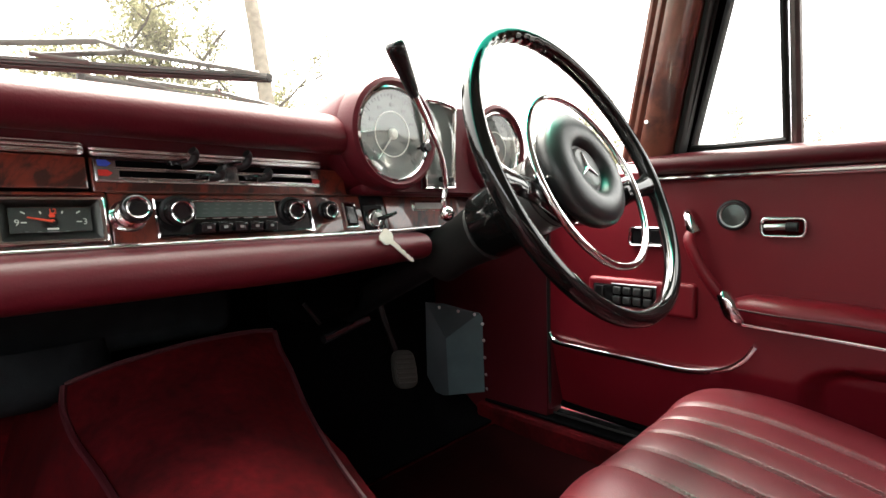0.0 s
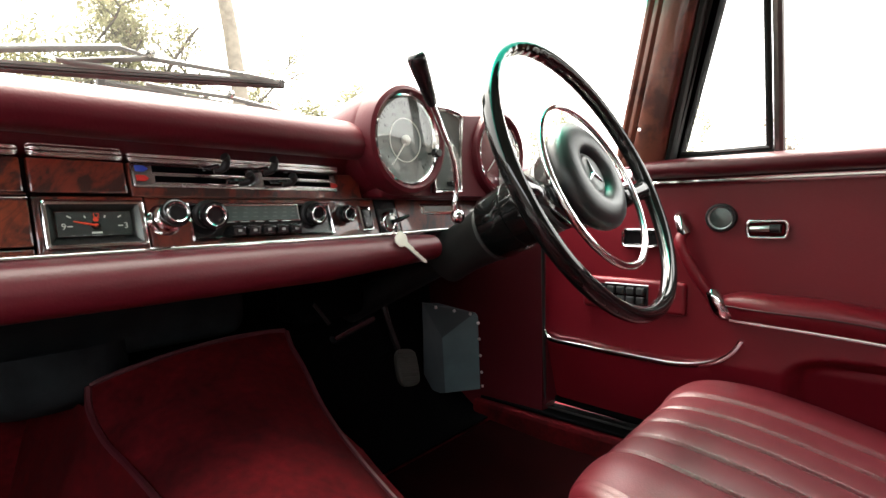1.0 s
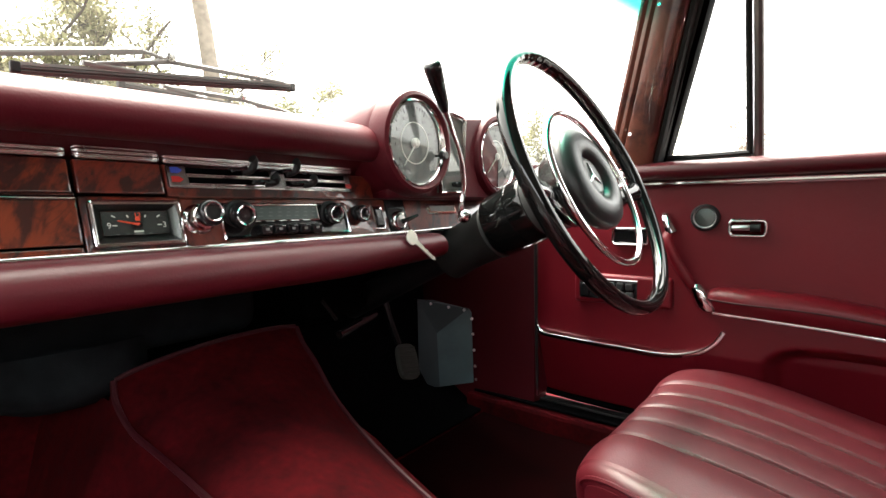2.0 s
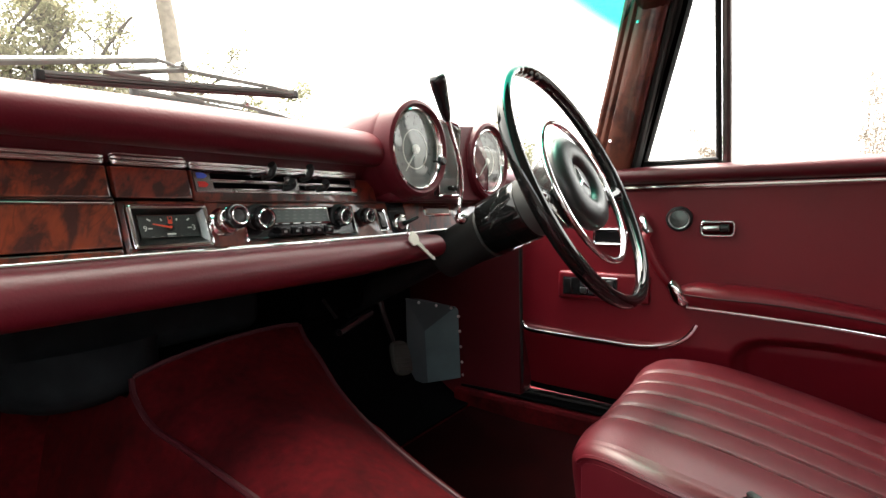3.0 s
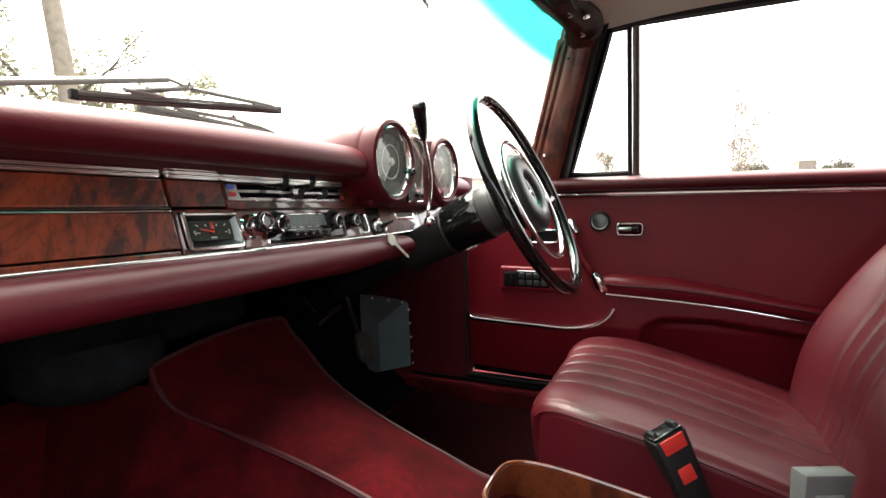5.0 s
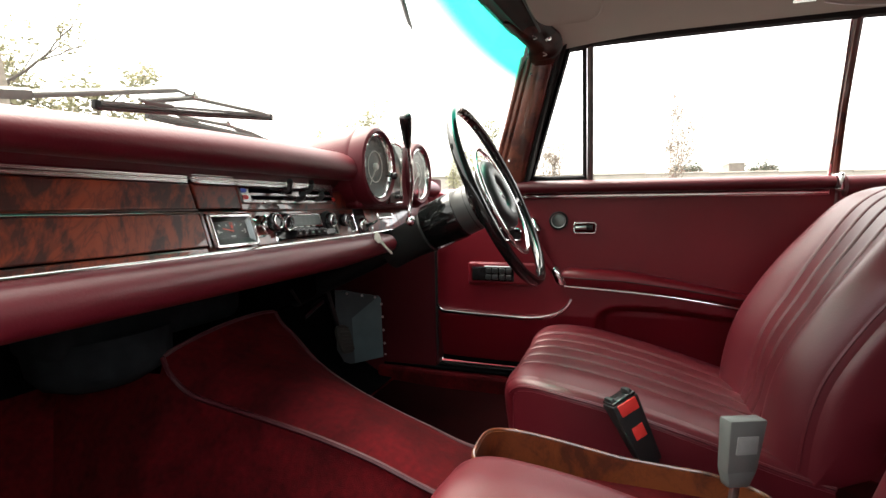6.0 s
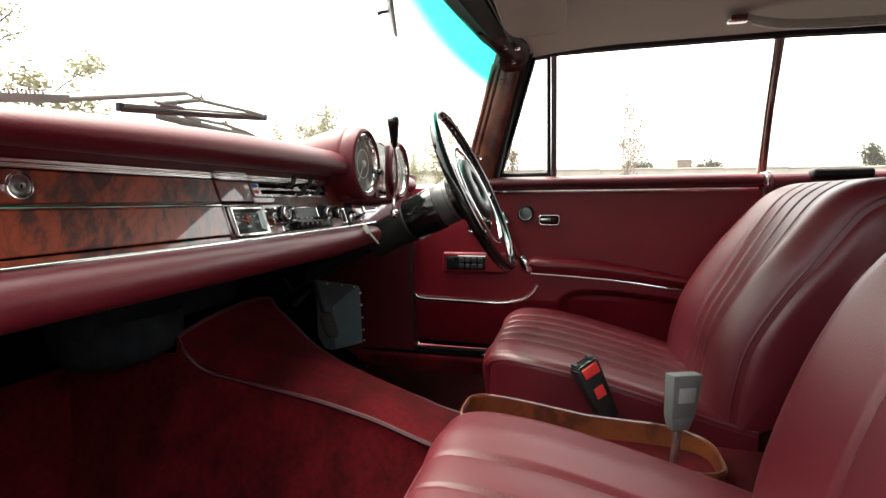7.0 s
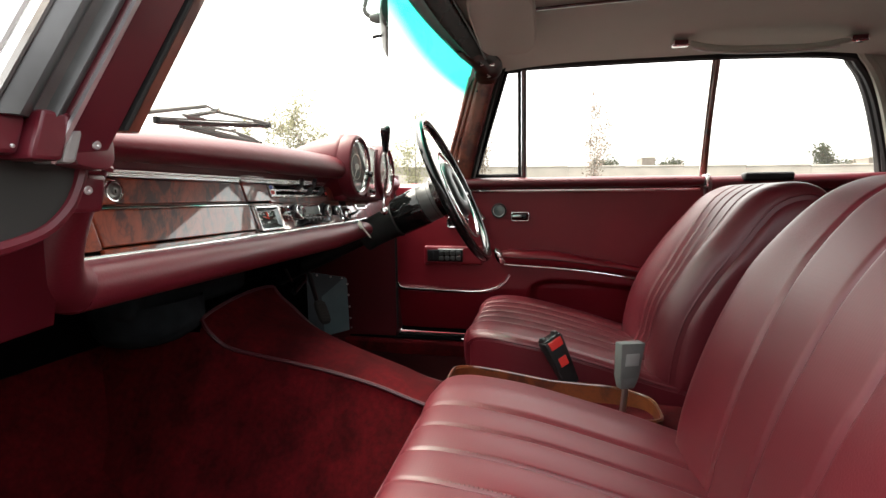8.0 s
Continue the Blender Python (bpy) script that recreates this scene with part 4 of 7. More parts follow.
part("rocker", box(0.173, 0.188, FY - 0.010, FY, 0.820, 0.8475, 0.002), BLACK, rk)

ig = thing("ignition_lock", (0.226, FY, 0.82), "round ignition lock with key and ring", "ignition lock")
part("escutcheon", box(0.2065, 0.2420, FY - 0.0055, FY - 0.003, 0.809, 0.847, 0.002), MATT, ig, "black square plate")
part("barrel", lathe((0.2235, FY - 0.004, 0.8265), (0, -1, 0), [(0.0165, 0), (0.0165, 0.006), (0.0145, 0.009), (0.0105, 0.0095), (0.010, 0.008)], 32), CHROME, ig, "chrome lock ring")
part("core", lathe((0.2235, FY - 0.011, 0.8265), (0, -1, 0), [(0.0105, 0), (0.0105, 0.002), (0.009, 0.003), (0, 0.0032)], 24), STEEL, ig, "worn steel lock face")
part("lever", tube([(0.221, FY - 0.018, 0.8255), (0.233, FY - 0.026, 0.8305), (0.247, FY - 0.030, 0.836)], [0.0055, 0.0030], 10, k=4, flat=0.8), BLACK, ig, "black key head in the lock")
ringpts = [Vector((0.212 + 0.009 * math.cos(t), 0.730 + 0.005 * math.cos(t), 0.814 + 0.011 * math.sin(t))) for t in [2 * math.pi * k / 20 for k in range(20)]]
part("key_ring", tube(ringpts, 0.0010, 6, k=1, loop=True), CHROME, ig, "thin wire ring")
k0, k1 = Vector((0.204, 0.720, 0.807)), Vector((0.251, 0.702, 0.762))
kd = (k1 - k0).normalized()
side = Vector((0.75, 0.2, 0.62)).normalized()
side = (side - kd * side.dot(kd)).normalized()
nrm = kd.cross(side)
outline = [(-0.001, -0.007), (0.003, -0.0115), (0.013, -0.0125), (0.018, -0.009), (0.020, -0.0045), (0.058, -0.0038), (0.063, -0.0035), (0.068, 0.0), (0.062, 0.0035), (0.060, 0.0018), (0.054, 0.0026), (0.050, 0.0014), (0.046, 0.0034), (0.040, 0.0018), (0.034, 0.0036), (0.021, 0.0042), (0.018, 0.009), (0.013, 0.0125), (0.003, 0.0115), (-0.001, 0.007)]
rings = [[k0 + kd * a * 0.98 + side * b + nrm * h for a, b in outline] for h in (-0.0011, 0.0011)]
part("key", loft(rings), KEYM, ig, "worn nickel key hanging down", smooth=False)

np_ = thing("name_plate", (0.345, FY, 0.845), "small chrome framed plate on the dashboard", "plate")
part("frame", box(0.306, 0.392, FY - 0.007, FY, 0.8365, 0.8560, 0.003), CHROME, np_, "chrome frame")
part("slot", box(0.313, 0.385, FY - 0.0078, FY - 0.005, 0.8415, 0.8515, 0.0006), LABELG, np_, "pale plate face")

# under the dashboard: near-black cover that stands in for shade, and braces
solo("under_cover", box(-0.62, 0.25, 0.86, 1.08, 0.745, 0.775, 0.01), BLACKSHADE, "near-black cover standing in for shade under the dashboard", "cover")
FLEECE = material("grey_black_fleece", (0.016, 0.020, 0.022), 1.0, vary=0.5, scale=25, bump=0.5, bscale=500, spec=0.05)
ht = thing("heater_box", (-0.2, 0.98, 0.6), "dark grey heater box under the dashboard", "heater box")
part("body", box(-0.285, 0.10, 0.975, 1.09, 0.640, 0.75, 0.03, 4), FLEECE, ht)
part("lower_shell", lathe((-0.175, 1.03, 0.640), (0, -0.15, -1), [(0.105, -0.02), (0.102, 0.020), (0.085, 0.045), (0.05, 0.060), (0, 0.064)], 28), FLEECE, ht, "rounded lower shell")


# the fascia leans back: all that sits on it is sheared to the same slope
LEAN_BACK = 0.325
flat_parts = ("upper_lid", "lower_rail", "glovebox_lid", "lid_trim", "lock", "lock_barrel", "keyhole", "left_panel", "chrome_strip", "small_lid", "clock_panel", "heater_panel", "radio_panel", "ignition_plate", "column_panel", "right_board", "air_vent", "vent_core", "vent_bar")
leaning = [o for o in dash.children_recursive if o.name.split(".")[0] in flat_parts]
for th in (heat, clk, rad, lt, sw, rk, np_):
    leaning += th.children_recursive
leaning += [o for o in ig.children_recursive if o.name.split(".")[0] in ("barrel", "lever", "core", "escutcheon")]
# knobs, buttons and levers stand square; they only move back with the face
square = ("tuning_knob", "knob", "knob_ring", "knob_cap", "knob_collar", "push_button", "button_cap", "button_letter_bar", "barrel", "core", "lever", "lever_grip", "socket", "collar", "lock", "lock_barrel", "keyhole")
for ob in leaning:
    at = origin(ob)
    mean = sum(v.co.z for v in ob.data.vertices) / len(ob.data.vertices)
    for v in ob.data.vertices:
        v.co.y += ((mean if ob.name.split(".")[0] in square else v.co.z) + at.z - 0.835) * LEAN_BACK


# ---- steering ----
WC, WN = Vector((0.3767, 0.4924, 0.8916)), Vector((0, -0.9055, 0.4243)).normalized()
WU = Vector((1, 0, 0))
WV = WN.cross(WU) * -1
if WV.z < 0:
    WV = -WV


def wheel_at(r, a, h=0.0):
    return WC + (WU * math.cos(a) + WV * math.sin(a)) * r + WN * h


st = thing("steering_wheel", WC, "large thin black steering wheel with a chrome horn ring", "steering wheel")
R, n, m = 0.2122, 192, 12
rings = []
for k in range(n):
    a = 2 * math.pi * k / n
    grip = 0.0020 * (0.5 + 0.5 * math.cos(a * 48)) * max(0.0, math.sin(a)) ** 0.5
    ring = []
    for q in range(m):
        b = 2 * math.pi * q / m
        rr = 0.0112 - (grip if math.cos(b) < -0.3 else 0.0)
        ring.append(wheel_at(R + rr * math.cos(b), a, 0.0125 * math.sin(b)))
    rings.append(ring)
part("rim", loft(rings, loop=True), RIMB, st, "thin glossy black rim with finger grips")
for sgn in (1, -1):
    rings = []
    for t in arange(0, 1, 12):
        r = 0.05 + (R - 0.055) * t
        wdt = 0.030 - 0.016 * math.sin(math.pi * min(1, t * 1.1) * 0.5) + 0.010 * max(0, t - 0.8) * 5
        h = -0.030 * (1 - t) ** 1.3 + 0.008
        a0 = math.pi if sgn < 0 else 0.0
        ring = []
        for q in range(10):
            b = 2 * math.pi * q / 10
            p = WC + WU * sgn * r + WV * (-0.020 * (1 - t) - 0.018 + wdt * math.cos(b)) + WN * (h - 0.010 + 0.009 * math.sin(b))
            ring.append(p)
        rings.append(ring)
    part("spoke", loft(rings), RIMB, st, "glossy black spoke")
part("hub_pad", lathe(WC, WN, [(0.074, -0.022), (0.081, -0.018), (0.085, -0.010), (0.0850, 0.0), (0.0800, 0.008), (0.0690, 0.0135), (0.0560, 0.0150), (0.0450, 0.0130), (0.0385, 0.0070), (0.0355, 0.0), (0.0, -0.001)], 56), PAD, st, "black padded hub with a round dimple")
part("hub_shell", lathe(WC, WN, [(0.052, -0.060), (0.060, -0.056), (0.070, -0.034), (0.0735, -0.0225), (0.070, -0.020)], 48), material("polished_hub_metal", (0.42, 0.42, 0.41), 0.22, 1.0, vary=0.15, scale=20), st, "polished metal hub shell")
badge = part("badge", lathe(WC + WN * 0.0012, WN, [(0.031, -0.001), (0.031, 0.0022), (0.028, 0.0032), (0.026, 0.002), (0.0, 0.002)], 36), material("grey_badge", (0.10, 0.105, 0.10), 0.3, vary=0.2, scale=50), st, "dark round badge")
for k in range(3):
    a = math.pi / 2 + k * 2 * math.pi / 3
    part("badge_ray", tube([WC + WN * 0.0042, wheel_at(0.024, a, 0.0042)], [0.0028, 0.0006], 6, k=1), SILVER, badge, "silver bar")
hr = part("horn_ring", tube([wheel_at(0.128, 2 * math.pi * k / 72, 0.002) - WV * 0.016 for k in range(72)], 0.0052, 10, k=1, loop=True, up=WN), CHROME, st, "round chrome horn ring")
for sgn in (1, -1):
    part("horn_arm", tube([WC + WU * sgn * 0.078 - WV * 0.012 - WN * 0.022, WC + WU * sgn * 0.105 - WV * 0.012 - WN * 0.010, WC + WU * sgn * 0.130 - WV * 0.010 + WN * 0.002], [0.006, 0.0045], 8, k=3), CHROME, hr, "chrome arm")

col = thing("steering_column", WC - WN * 0.25, "steering column with grey collar and black rubber boot", "steering column")
part("collar", lathe(WC, -WN, [(0.048, 0.036), (0.054, 0.044), (0.0555, 0.06), (0.055, 0.098), (0.053, 0.102)], 40), COLUMN, col, "satin grey collar")
part("seam", lathe(WC, -WN, [(0.0545, 0.066), (0.0562, 0.0665), (0.0562, 0.068), (0.0545, 0.0685)], 40), MATT, col)
part("sleeve", lathe(WC, -WN, [(0.052, 0.098), (0.0565, 0.100), (0.0575, 0.104), (0.0570, 0.128), (0.0545, 0.129), (0.0545, 0.132), (0.0565, 0.133), (0.0555, 0.182), (0.053, 0.186), (0.044, 0.187)], 44), RIMB, col, "smooth black sleeve with a groove")
part("boot", lathe(WC + Vector((-0.006, 0, -0.006)), -WN, [(0.047, 0.184), (0.050, 0.188), (0.048, 0.196), (0.045, 0.225), (0.044, 0.26), (0.047, 0.30)], 36), RUBBER, col, "black moulded boot")
part("tube", lathe(WC, -WN, [(0.03, 0.3), (0.03, 0.62)], 20), MATT, col)
part("stalk", tube([WC - WN * 0.06 + WU * 0.05, WC - WN * 0.055 + WU * 0.12 - WV * 0.01, WC - WN * 0.04 + WU * 0.17 - WV * 0.012], [0.0045, 0.004], 8, k=4), CHROME, col, "chrome stalk")

gl = thing("gear_lever", (0.298, 0.68, 0.83), "column gear lever with chrome rod and black knob", "gear lever")
B, T = Vector((0.297, 0.678, 0.833)), Vector((0.152, 0.625, 1.042))
part("ball", lathe(B, (0, -1, 0.3), [(0.0, -0.012), (0.007, -0.0098), (0.0112, -0.004), (0.0118, 0.0), (0.0112, 0.004), (0.007, 0.0098), (0.0, 0.012)], 24), CHROME, gl, "polished chrome ball")
K = B.lerp(T, 0.70) + Vector((0.006, 0, 0.008))
part("rod", tube([B, B + Vector((-0.007, 0.0, 0.020)), B + Vector((-0.006, -0.004, 0.048)), B.lerp(T, 0.40) + Vector((0.020, 0, 0.010)), K], 0.0042, 10, k=6), CHROME, gl, "bent chrome rod")
ax = (T - K).normalized()
L = (T - K).length
part("knob", lathe(K, ax, [(0.0, -0.001), (0.0062, 0.0), (0.0085, 0.012), (0.0122, L * 0.75), (0.0128, L * 0.88), (0.0122, L * 0.95), (0.0100, L * 0.99), (0.006, L * 1.01), (0.0, L * 1.015)], 20), BLACK, gl, "tapered black knob")

# pedals and dark parts in the driver's footwell
WORN = material("worn_pedal", (0.030, 0.029, 0.025), 0.8, vary=0.3, scale=30, spec=0.2)
DULL = material("dark_metal", (0.05, 0.05, 0.05), 0.5, 1.0, vary=0.3, scale=30)
pd = thing("brake_pedal", (0.41, 0.95, 0.5), "worn rubber brake pedal on a steel arm", "pedal")
part("arm", tube([(0.375, 0.96, 0.70), (0.39, 0.95, 0.62), (0.415, 0.945, 0.55)], 0.007, 8, k=3), DULL, pd)
pm = Matrix.Translation((0.428, 0.932, 0.508)) @ Matrix.Rotation(radians(-25), 4, "X") @ Matrix.Rotation(radians(12), 4, "Y")
rings = []
for h, k in ((-0.007, 0.9), (-0.004, 1.0), (0.004, 1.0), (0.007, 0.9)):
    rings.append([pm @ Vector((0.030 * k * math.copysign(abs(math.cos(u)) ** 0.6, math.cos(u)), h, 0.040 * k * math.copysign(abs(math.sin(u)) ** 0.6, math.sin(u)))) for u in [2 * math.pi * q / 24 for q in range(24)]])
pad = part("foot_pad", loft(rings), WORN, pd, "worn grey rubber pad")
for k in range(-3, 4):
    bm = box(-0.024, 0.024, -0.0085, -0.006, k * 0.010 - 0.002, k * 0.010 + 0.002, 0.0008)
    bm.transform(pm)
    part("tread_rib", bm, WORN, pad)
pd = thing("hand_brake", (0.28, 0.9, 0.62), "dark umbrella hand brake under the dashboard", "hand brake")
part("rod", tube([(0.35, 0.95, 0.626), (0.232, 0.925, 0.61)], 0.008, 8, k=1), BLACK, pd)
part("bracket", tube([(0.198, 0.93, 0.680), (0.226, 0.925, 0.640)], 0.0035, 6, k=1), DULL, pd)
part("housing", box(0.17, 0.33, 0.94, 1.02, 0.64, 0.76, 0.02, 3), BLACKSHADE, pd)
# darker copy of the shield's blue grey, for its sheets in shade
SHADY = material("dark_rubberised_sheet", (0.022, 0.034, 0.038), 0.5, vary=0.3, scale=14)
sh = thing("footwell_shield", (0.70, 1.0, 0.35), "grey blue sheet metal shield with rivets", "shield")
corners = dict(tr=(0.724, 0.974, 0.574), r1=(0.732, 0.962, 0.556), br=(0.736, 0.950, 0.372), fb=(0.676, 1.040, 0.356), ft=(0.676, 1.048, 0.505), tl=(0.645, 1.090, 0.600), bl=(0.642, 1.085, 0.352), tb=(0.705, 1.085, 0.590))
for name, keys, note in (("front_sheet", ("tr", "r1", "br", "fb", "ft"), ""), ("side_sheet", ("tl", "tr", "ft", "fb", "bl"), "side flange with shade painted in"), ("top_sheet", ("tl", "tb", "tr"), "")):
    ring = [Vector(corners[k]) for k in keys]
    nr = (ring[1] - ring[0]).cross(ring[2] - ring[0]).normalized()
    nr = nr if nr.y > 0 else -nr
    part(name, loft([[p + nr * d for p in ring] for d in (0.0, 0.004)]), SHIELD if name == "front_sheet" else SHADY, sh, note, smooth=False)
e0, e1 = Vector(corners["r1"]), Vector(corners["br"])
for t in (0.05, 0.28, 0.52, 0.76, 0.96):
    part("rivet", lathe(e0.lerp(e1, t) + Vector((-0.006, 0.004, 0)), (-0.8, -0.6, 0), [(0.0045, 0), (0.0035, 0.003), (0, 0.0035)], 10), STEEL, sh)
for t in (0.25, 0.6, 0.9):
    part("rivet", lathe(Vector(corners["tl"]).lerp(Vector(corners["tr"]), t) + Vector((0, -0.002, -0.006)), (-0.4, -0.9, 0.2), [(0.0045, 0), (0.0035, 0.003), (0, 0.0035)], 10), STEEL, sh)


# ---- driver's door ----
DX = 0.722
door = thing("door_1", (0.76, 0.27, 0.36), "closed driver door with red leather trim, armrest and chrome details", "car door", kind="structure")


def door_x(y, z):
    """Inner face of the door: bulges out a little lower down."""
    return DX + 0.055 * max(0, (0.545 - z) / 0.17) + 0.012 * max(0, (y - 0.45) / 0.3) ** 2


def pocket_depth(y, z):
    """The long pocket behind the armrest: sunk with a rounded front corner."""
    top = 0.588 - 0.10 * max(0.0, 0.13 - y) - 0.04 * max(0.0, y - 0.16)
    u, v = max(0.0, 1 - (0.300 - y) / 0.075), max(0.0, 1 - (top - z) / 0.055)
    q = max(0.0, min(1.0, (1.0 - math.hypot(u, v)) / 0.52))
    return 0.046 * q * q * (3 - 2 * q)


rings = []
for y in arange(0.770, -0.262, 200):
    zs = arange(0.372, 0.905, 120)
    rings.append([Vector((door_x(y, z) + pocket_depth(y, z), y, z)) for z in zs] + [Vector((0.80, y, 0.92)), Vector((0.84, y, 0.6)), Vector((0.83, y, 0.365))])
part("panel", loft(rings), LEATHER, door, "red leather door panel")
part("front_edge", box(0.738, 0.83, 0.7705, 0.7785, 0.37, 0.90, 0.003), PAINT, door, "dark red shut face")
part("front_edge_trim", tube([(0.742, 0.7745, 0.375), (0.732, 0.7745, 0.62), (0.728, 0.7745, 0.88)], 0.004, 6, k=3), RUBBER, door)
prof = curve2([(0.735, 0.9), (0.705, 0.899), (0.688, 0.904), (0.682, 0.916), (0.69, 0.929), (0.712, 0.935), (0.745, 0.936)])
rings = []
for y in arange(0.540, -0.252, 24):
    e = min(1, (y + 0.262) / 0.02) if y < -0.24 else 1.0
    rings.append([Vector((x, y, 0.917 + (z - 0.917) * (0.6 + 0.4 * e))) for x, z in prof] + [Vector((0.76, y, 0.91))])
part("belt_roll", loft(rings), SEATL, door, "padded red leather top roll")
part("belt_end_cap", box(0.678, 0.745, -0.268, -0.255, 0.895, 0.938, 0.006, 3), CHROME, door, "chrome end cap")
part("belt_front_cap", box(0.682, 0.735, 0.540, 0.549, 0.893, 0.936, 0.004), CHROME, door, "chrome end cap")
bm = box(DX - 0.008, DX + 0.004, -0.25, 0.525, 0.884, 0.8985, 0.002)
for z in (0.8875, 0.895):
    bm = tube([(DX - 0.0085, -0.248, z), (DX - 0.0085, 0.523, z)], 0.0026, 8, bm=bm, k=1)
part("waist_strip", bm, CHROME, door, "ribbed chrome waist strip")
part("bottom_seal", tube([(door_x(y, 0.372) - 0.002, y, 0.372) for y in arange(0.77, -0.26, 12)], 0.009, 8, k=1), BLACKSHADE, door, "black rubber bottom seal")
# tweeter
GRILLE = material("dark_green_grey_mesh", (0.16, 0.185, 0.178), 0.32, 0.9, vary=0.3, scale=60)
tw = part("speaker", lathe((DX, 0.396, 0.822), (-1, 0, 0), [(0.0262, 0), (0.0262, 0.007), (0.0250, 0.0095), (0.0225, 0.0105), (0.0195, 0.0085), (0.0185, 0.0050), (0.0, 0.0050)], 40), MATT, door, "small round black speaker")
part("speaker_ring", lathe((DX - 0.0080, 0.396, 0.822), (-1, 0, 0), [(0.0212, 0.0005), (0.0206, 0.0026), (0.0194, 0.0022), (0.0186, -0.002)], 40), STEEL, tw, "bright ring")
part("speaker_cone", lathe((DX, 0.396, 0.822), (-1, 0, 0), [(0.0188, 0.0048)] + [(0.0180 - 0.0011 * k, 0.0062 + 0.0003 * (k % 2) + 0.0001 * k) for k in range(15)] + [(0.0, 0.0080)], 40), GRILLE, tw, "spun dark metal cover")
# inner release
la = part("release", box(DX - 0.004, DX + 0.004, 0.292, 0.352, 0.789, 0.815, 0.006, 3), CARPET, door, "inner door release in a chrome frame")
loop = [(y, 0.802 + (z - 0.802) * 0.83) for y, z in ((0.2935, 0.794), (0.2935, 0.810), (0.2960, 0.8165), (0.3015, 0.819), (0.345, 0.819), (0.3505, 0.8165), (0.353, 0.810), (0.353, 0.794), (0.3505, 0.7870), (0.345, 0.7845), (0.3015, 0.7845), (0.2960, 0.7870))]
part("release_frame", tube([(DX - 0.006, y, z) for y, z in loop], 0.0031, 10, k=4, loop=True), CHROME, la, "chrome frame")
part("release_lever", tube([(DX - 0.007, 0.348, 0.802), (DX - 0.010, 0.325, 0.803), (DX - 0.009, 0.318, 0.803)], 0.0055, 8, k=2), STEEL, la, "steel lever")
part("release_knob", tube([(DX - 0.009, 0.318, 0.803), (DX - 0.010, 0.302, 0.803)], 0.008, 10, k=1), MATT, la, "black end")
# small chrome vent near the front
vt = part("door_vent", box(DX - 0.003, DX + 0.006, 0.505, 0.578, 0.765, 0.797, 0.004), BLACK, door, "small dark vent in a chrome frame")
loop = [(0.506, 0.766), (0.504, 0.782), (0.506, 0.796), (0.52, 0.798), (0.565, 0.798), (0.577, 0.796), (0.579, 0.782), (0.577, 0.766), (0.565, 0.764), (0.52, 0.764)]
part("vent_frame", tube([(DX - 0.005, y, z) for y, z in loop], 0.0030, 8, k=2, loop=True), CHROME, vt, "chrome frame")
# pull strap
ps = part("pull_strap", tube([(DX - 0.018, 0.454, 0.797), (DX - 0.032, 0.459, 0.780), (DX - 0.034, 0.450, 0.755), (DX - 0.031, 0.435, 0.724), (DX - 0.027, 0.414, 0.692), (DX - 0.020, 0.402, 0.674)], [0.0100, 0.0110], 12, k=6, flat=0.7, up=(1, 0, 0)), LEATHER, door, "red leather pull strap")
part("strap_cap", tube([(DX + 0.002, 0.471, 0.828), (DX - 0.012, 0.468, 0.823), (DX - 0.022, 0.459, 0.806), (DX - 0.024, 0.452, 0.791)], [0.0085, 0.0115], 14, k=6, flat=0.8, up=(1, 0, 0)), CHROME, ps, "chrome end cap")
rings = []
for t in arange(0, 1, 8):
    c = Vector((DX - 0.022 - 0.004 * math.sin(math.pi * t), 0.405 - 0.022 * t, 0.692 - 0.052 * t))
    hw, hd = 0.014 + 0.004 * t, 0.012 - 0.003 * t
    if t in (0, 1):
        hw, hd = hw * 0.7, hd * 0.7
    rings.append([c + Vector((hd * math.cos(b), hw * math.sin(b), 0)) for b in [2 * math.pi * q / 12 for q in range(12)]])
part("strap_cap", loft(rings), CHROME, ps, "chrome end cap")
# armrest: a padded top over a tapering body, with a piped seam between
def arm_top(t):
    return 0.689 - 0.012 * t - 0.115 * max(0.0, t - 0.25) ** 1.2


def arm_out(t):
    return (0.056 - 0.036 * t) * (0.35 + 0.65 * min(1.0, t * 8 + 0.05) ** 0.5)


for name, lo, hi, mat_note in (("armrest_body", 0.0, 0.50, "red leather armrest body"), ("armrest_pad", 0.50, 1.0, "padded red leather armrest top")):
    rings = []
    for i in range(44):
        t = i / 43
        y, top, out = 0.392 - 0.640 * t, arm_top(t), arm_out(t)
        foot = 0.640 - 0.014 * t - 0.046 * t * t
        nose = min(1.0, t * 14 + 0.25) ** 0.5
        ring = []
        for q in range(13):
            u = lo + (hi - lo) * q / 12
            z = foot + (top - foot) * (u if name == "armrest_body" else 0.5 + 0.5 * math.sin(math.pi / 2 * (2 * u - 1)) * nose)
            if name == "armrest_body":
                x = DX + 0.004 - out * (0.72 + 0.22 * math.sin(math.pi * (u / 0.5) * 0.5))
            else:
                x = DX + 0.004 - out * (0.99 * math.cos(math.pi / 2 * max(0.0, 2 * u - 1)) ** 0.55 + 0.01)
            ring.append(Vector((x, y, z)))
        ring += [Vector((DX + 0.008, y, ring[-1].z)), Vector((DX + 0.008, y, ring[0].z))]
        rings.append(ring)
    part(name, loft(rings), LEATHER, door, mat_note)
part("armrest_seam", tube([(DX + 0.003 - arm_out(t) * 0.98, 0.392 - 0.640 * t, (arm_top(t) + 0.640 - 0.014 * t - 0.046 * t * t) / 2) for t in arange(0.02, 1, 24)], 0.0017, 6, k=1), THREAD, door, "dark piped seam")
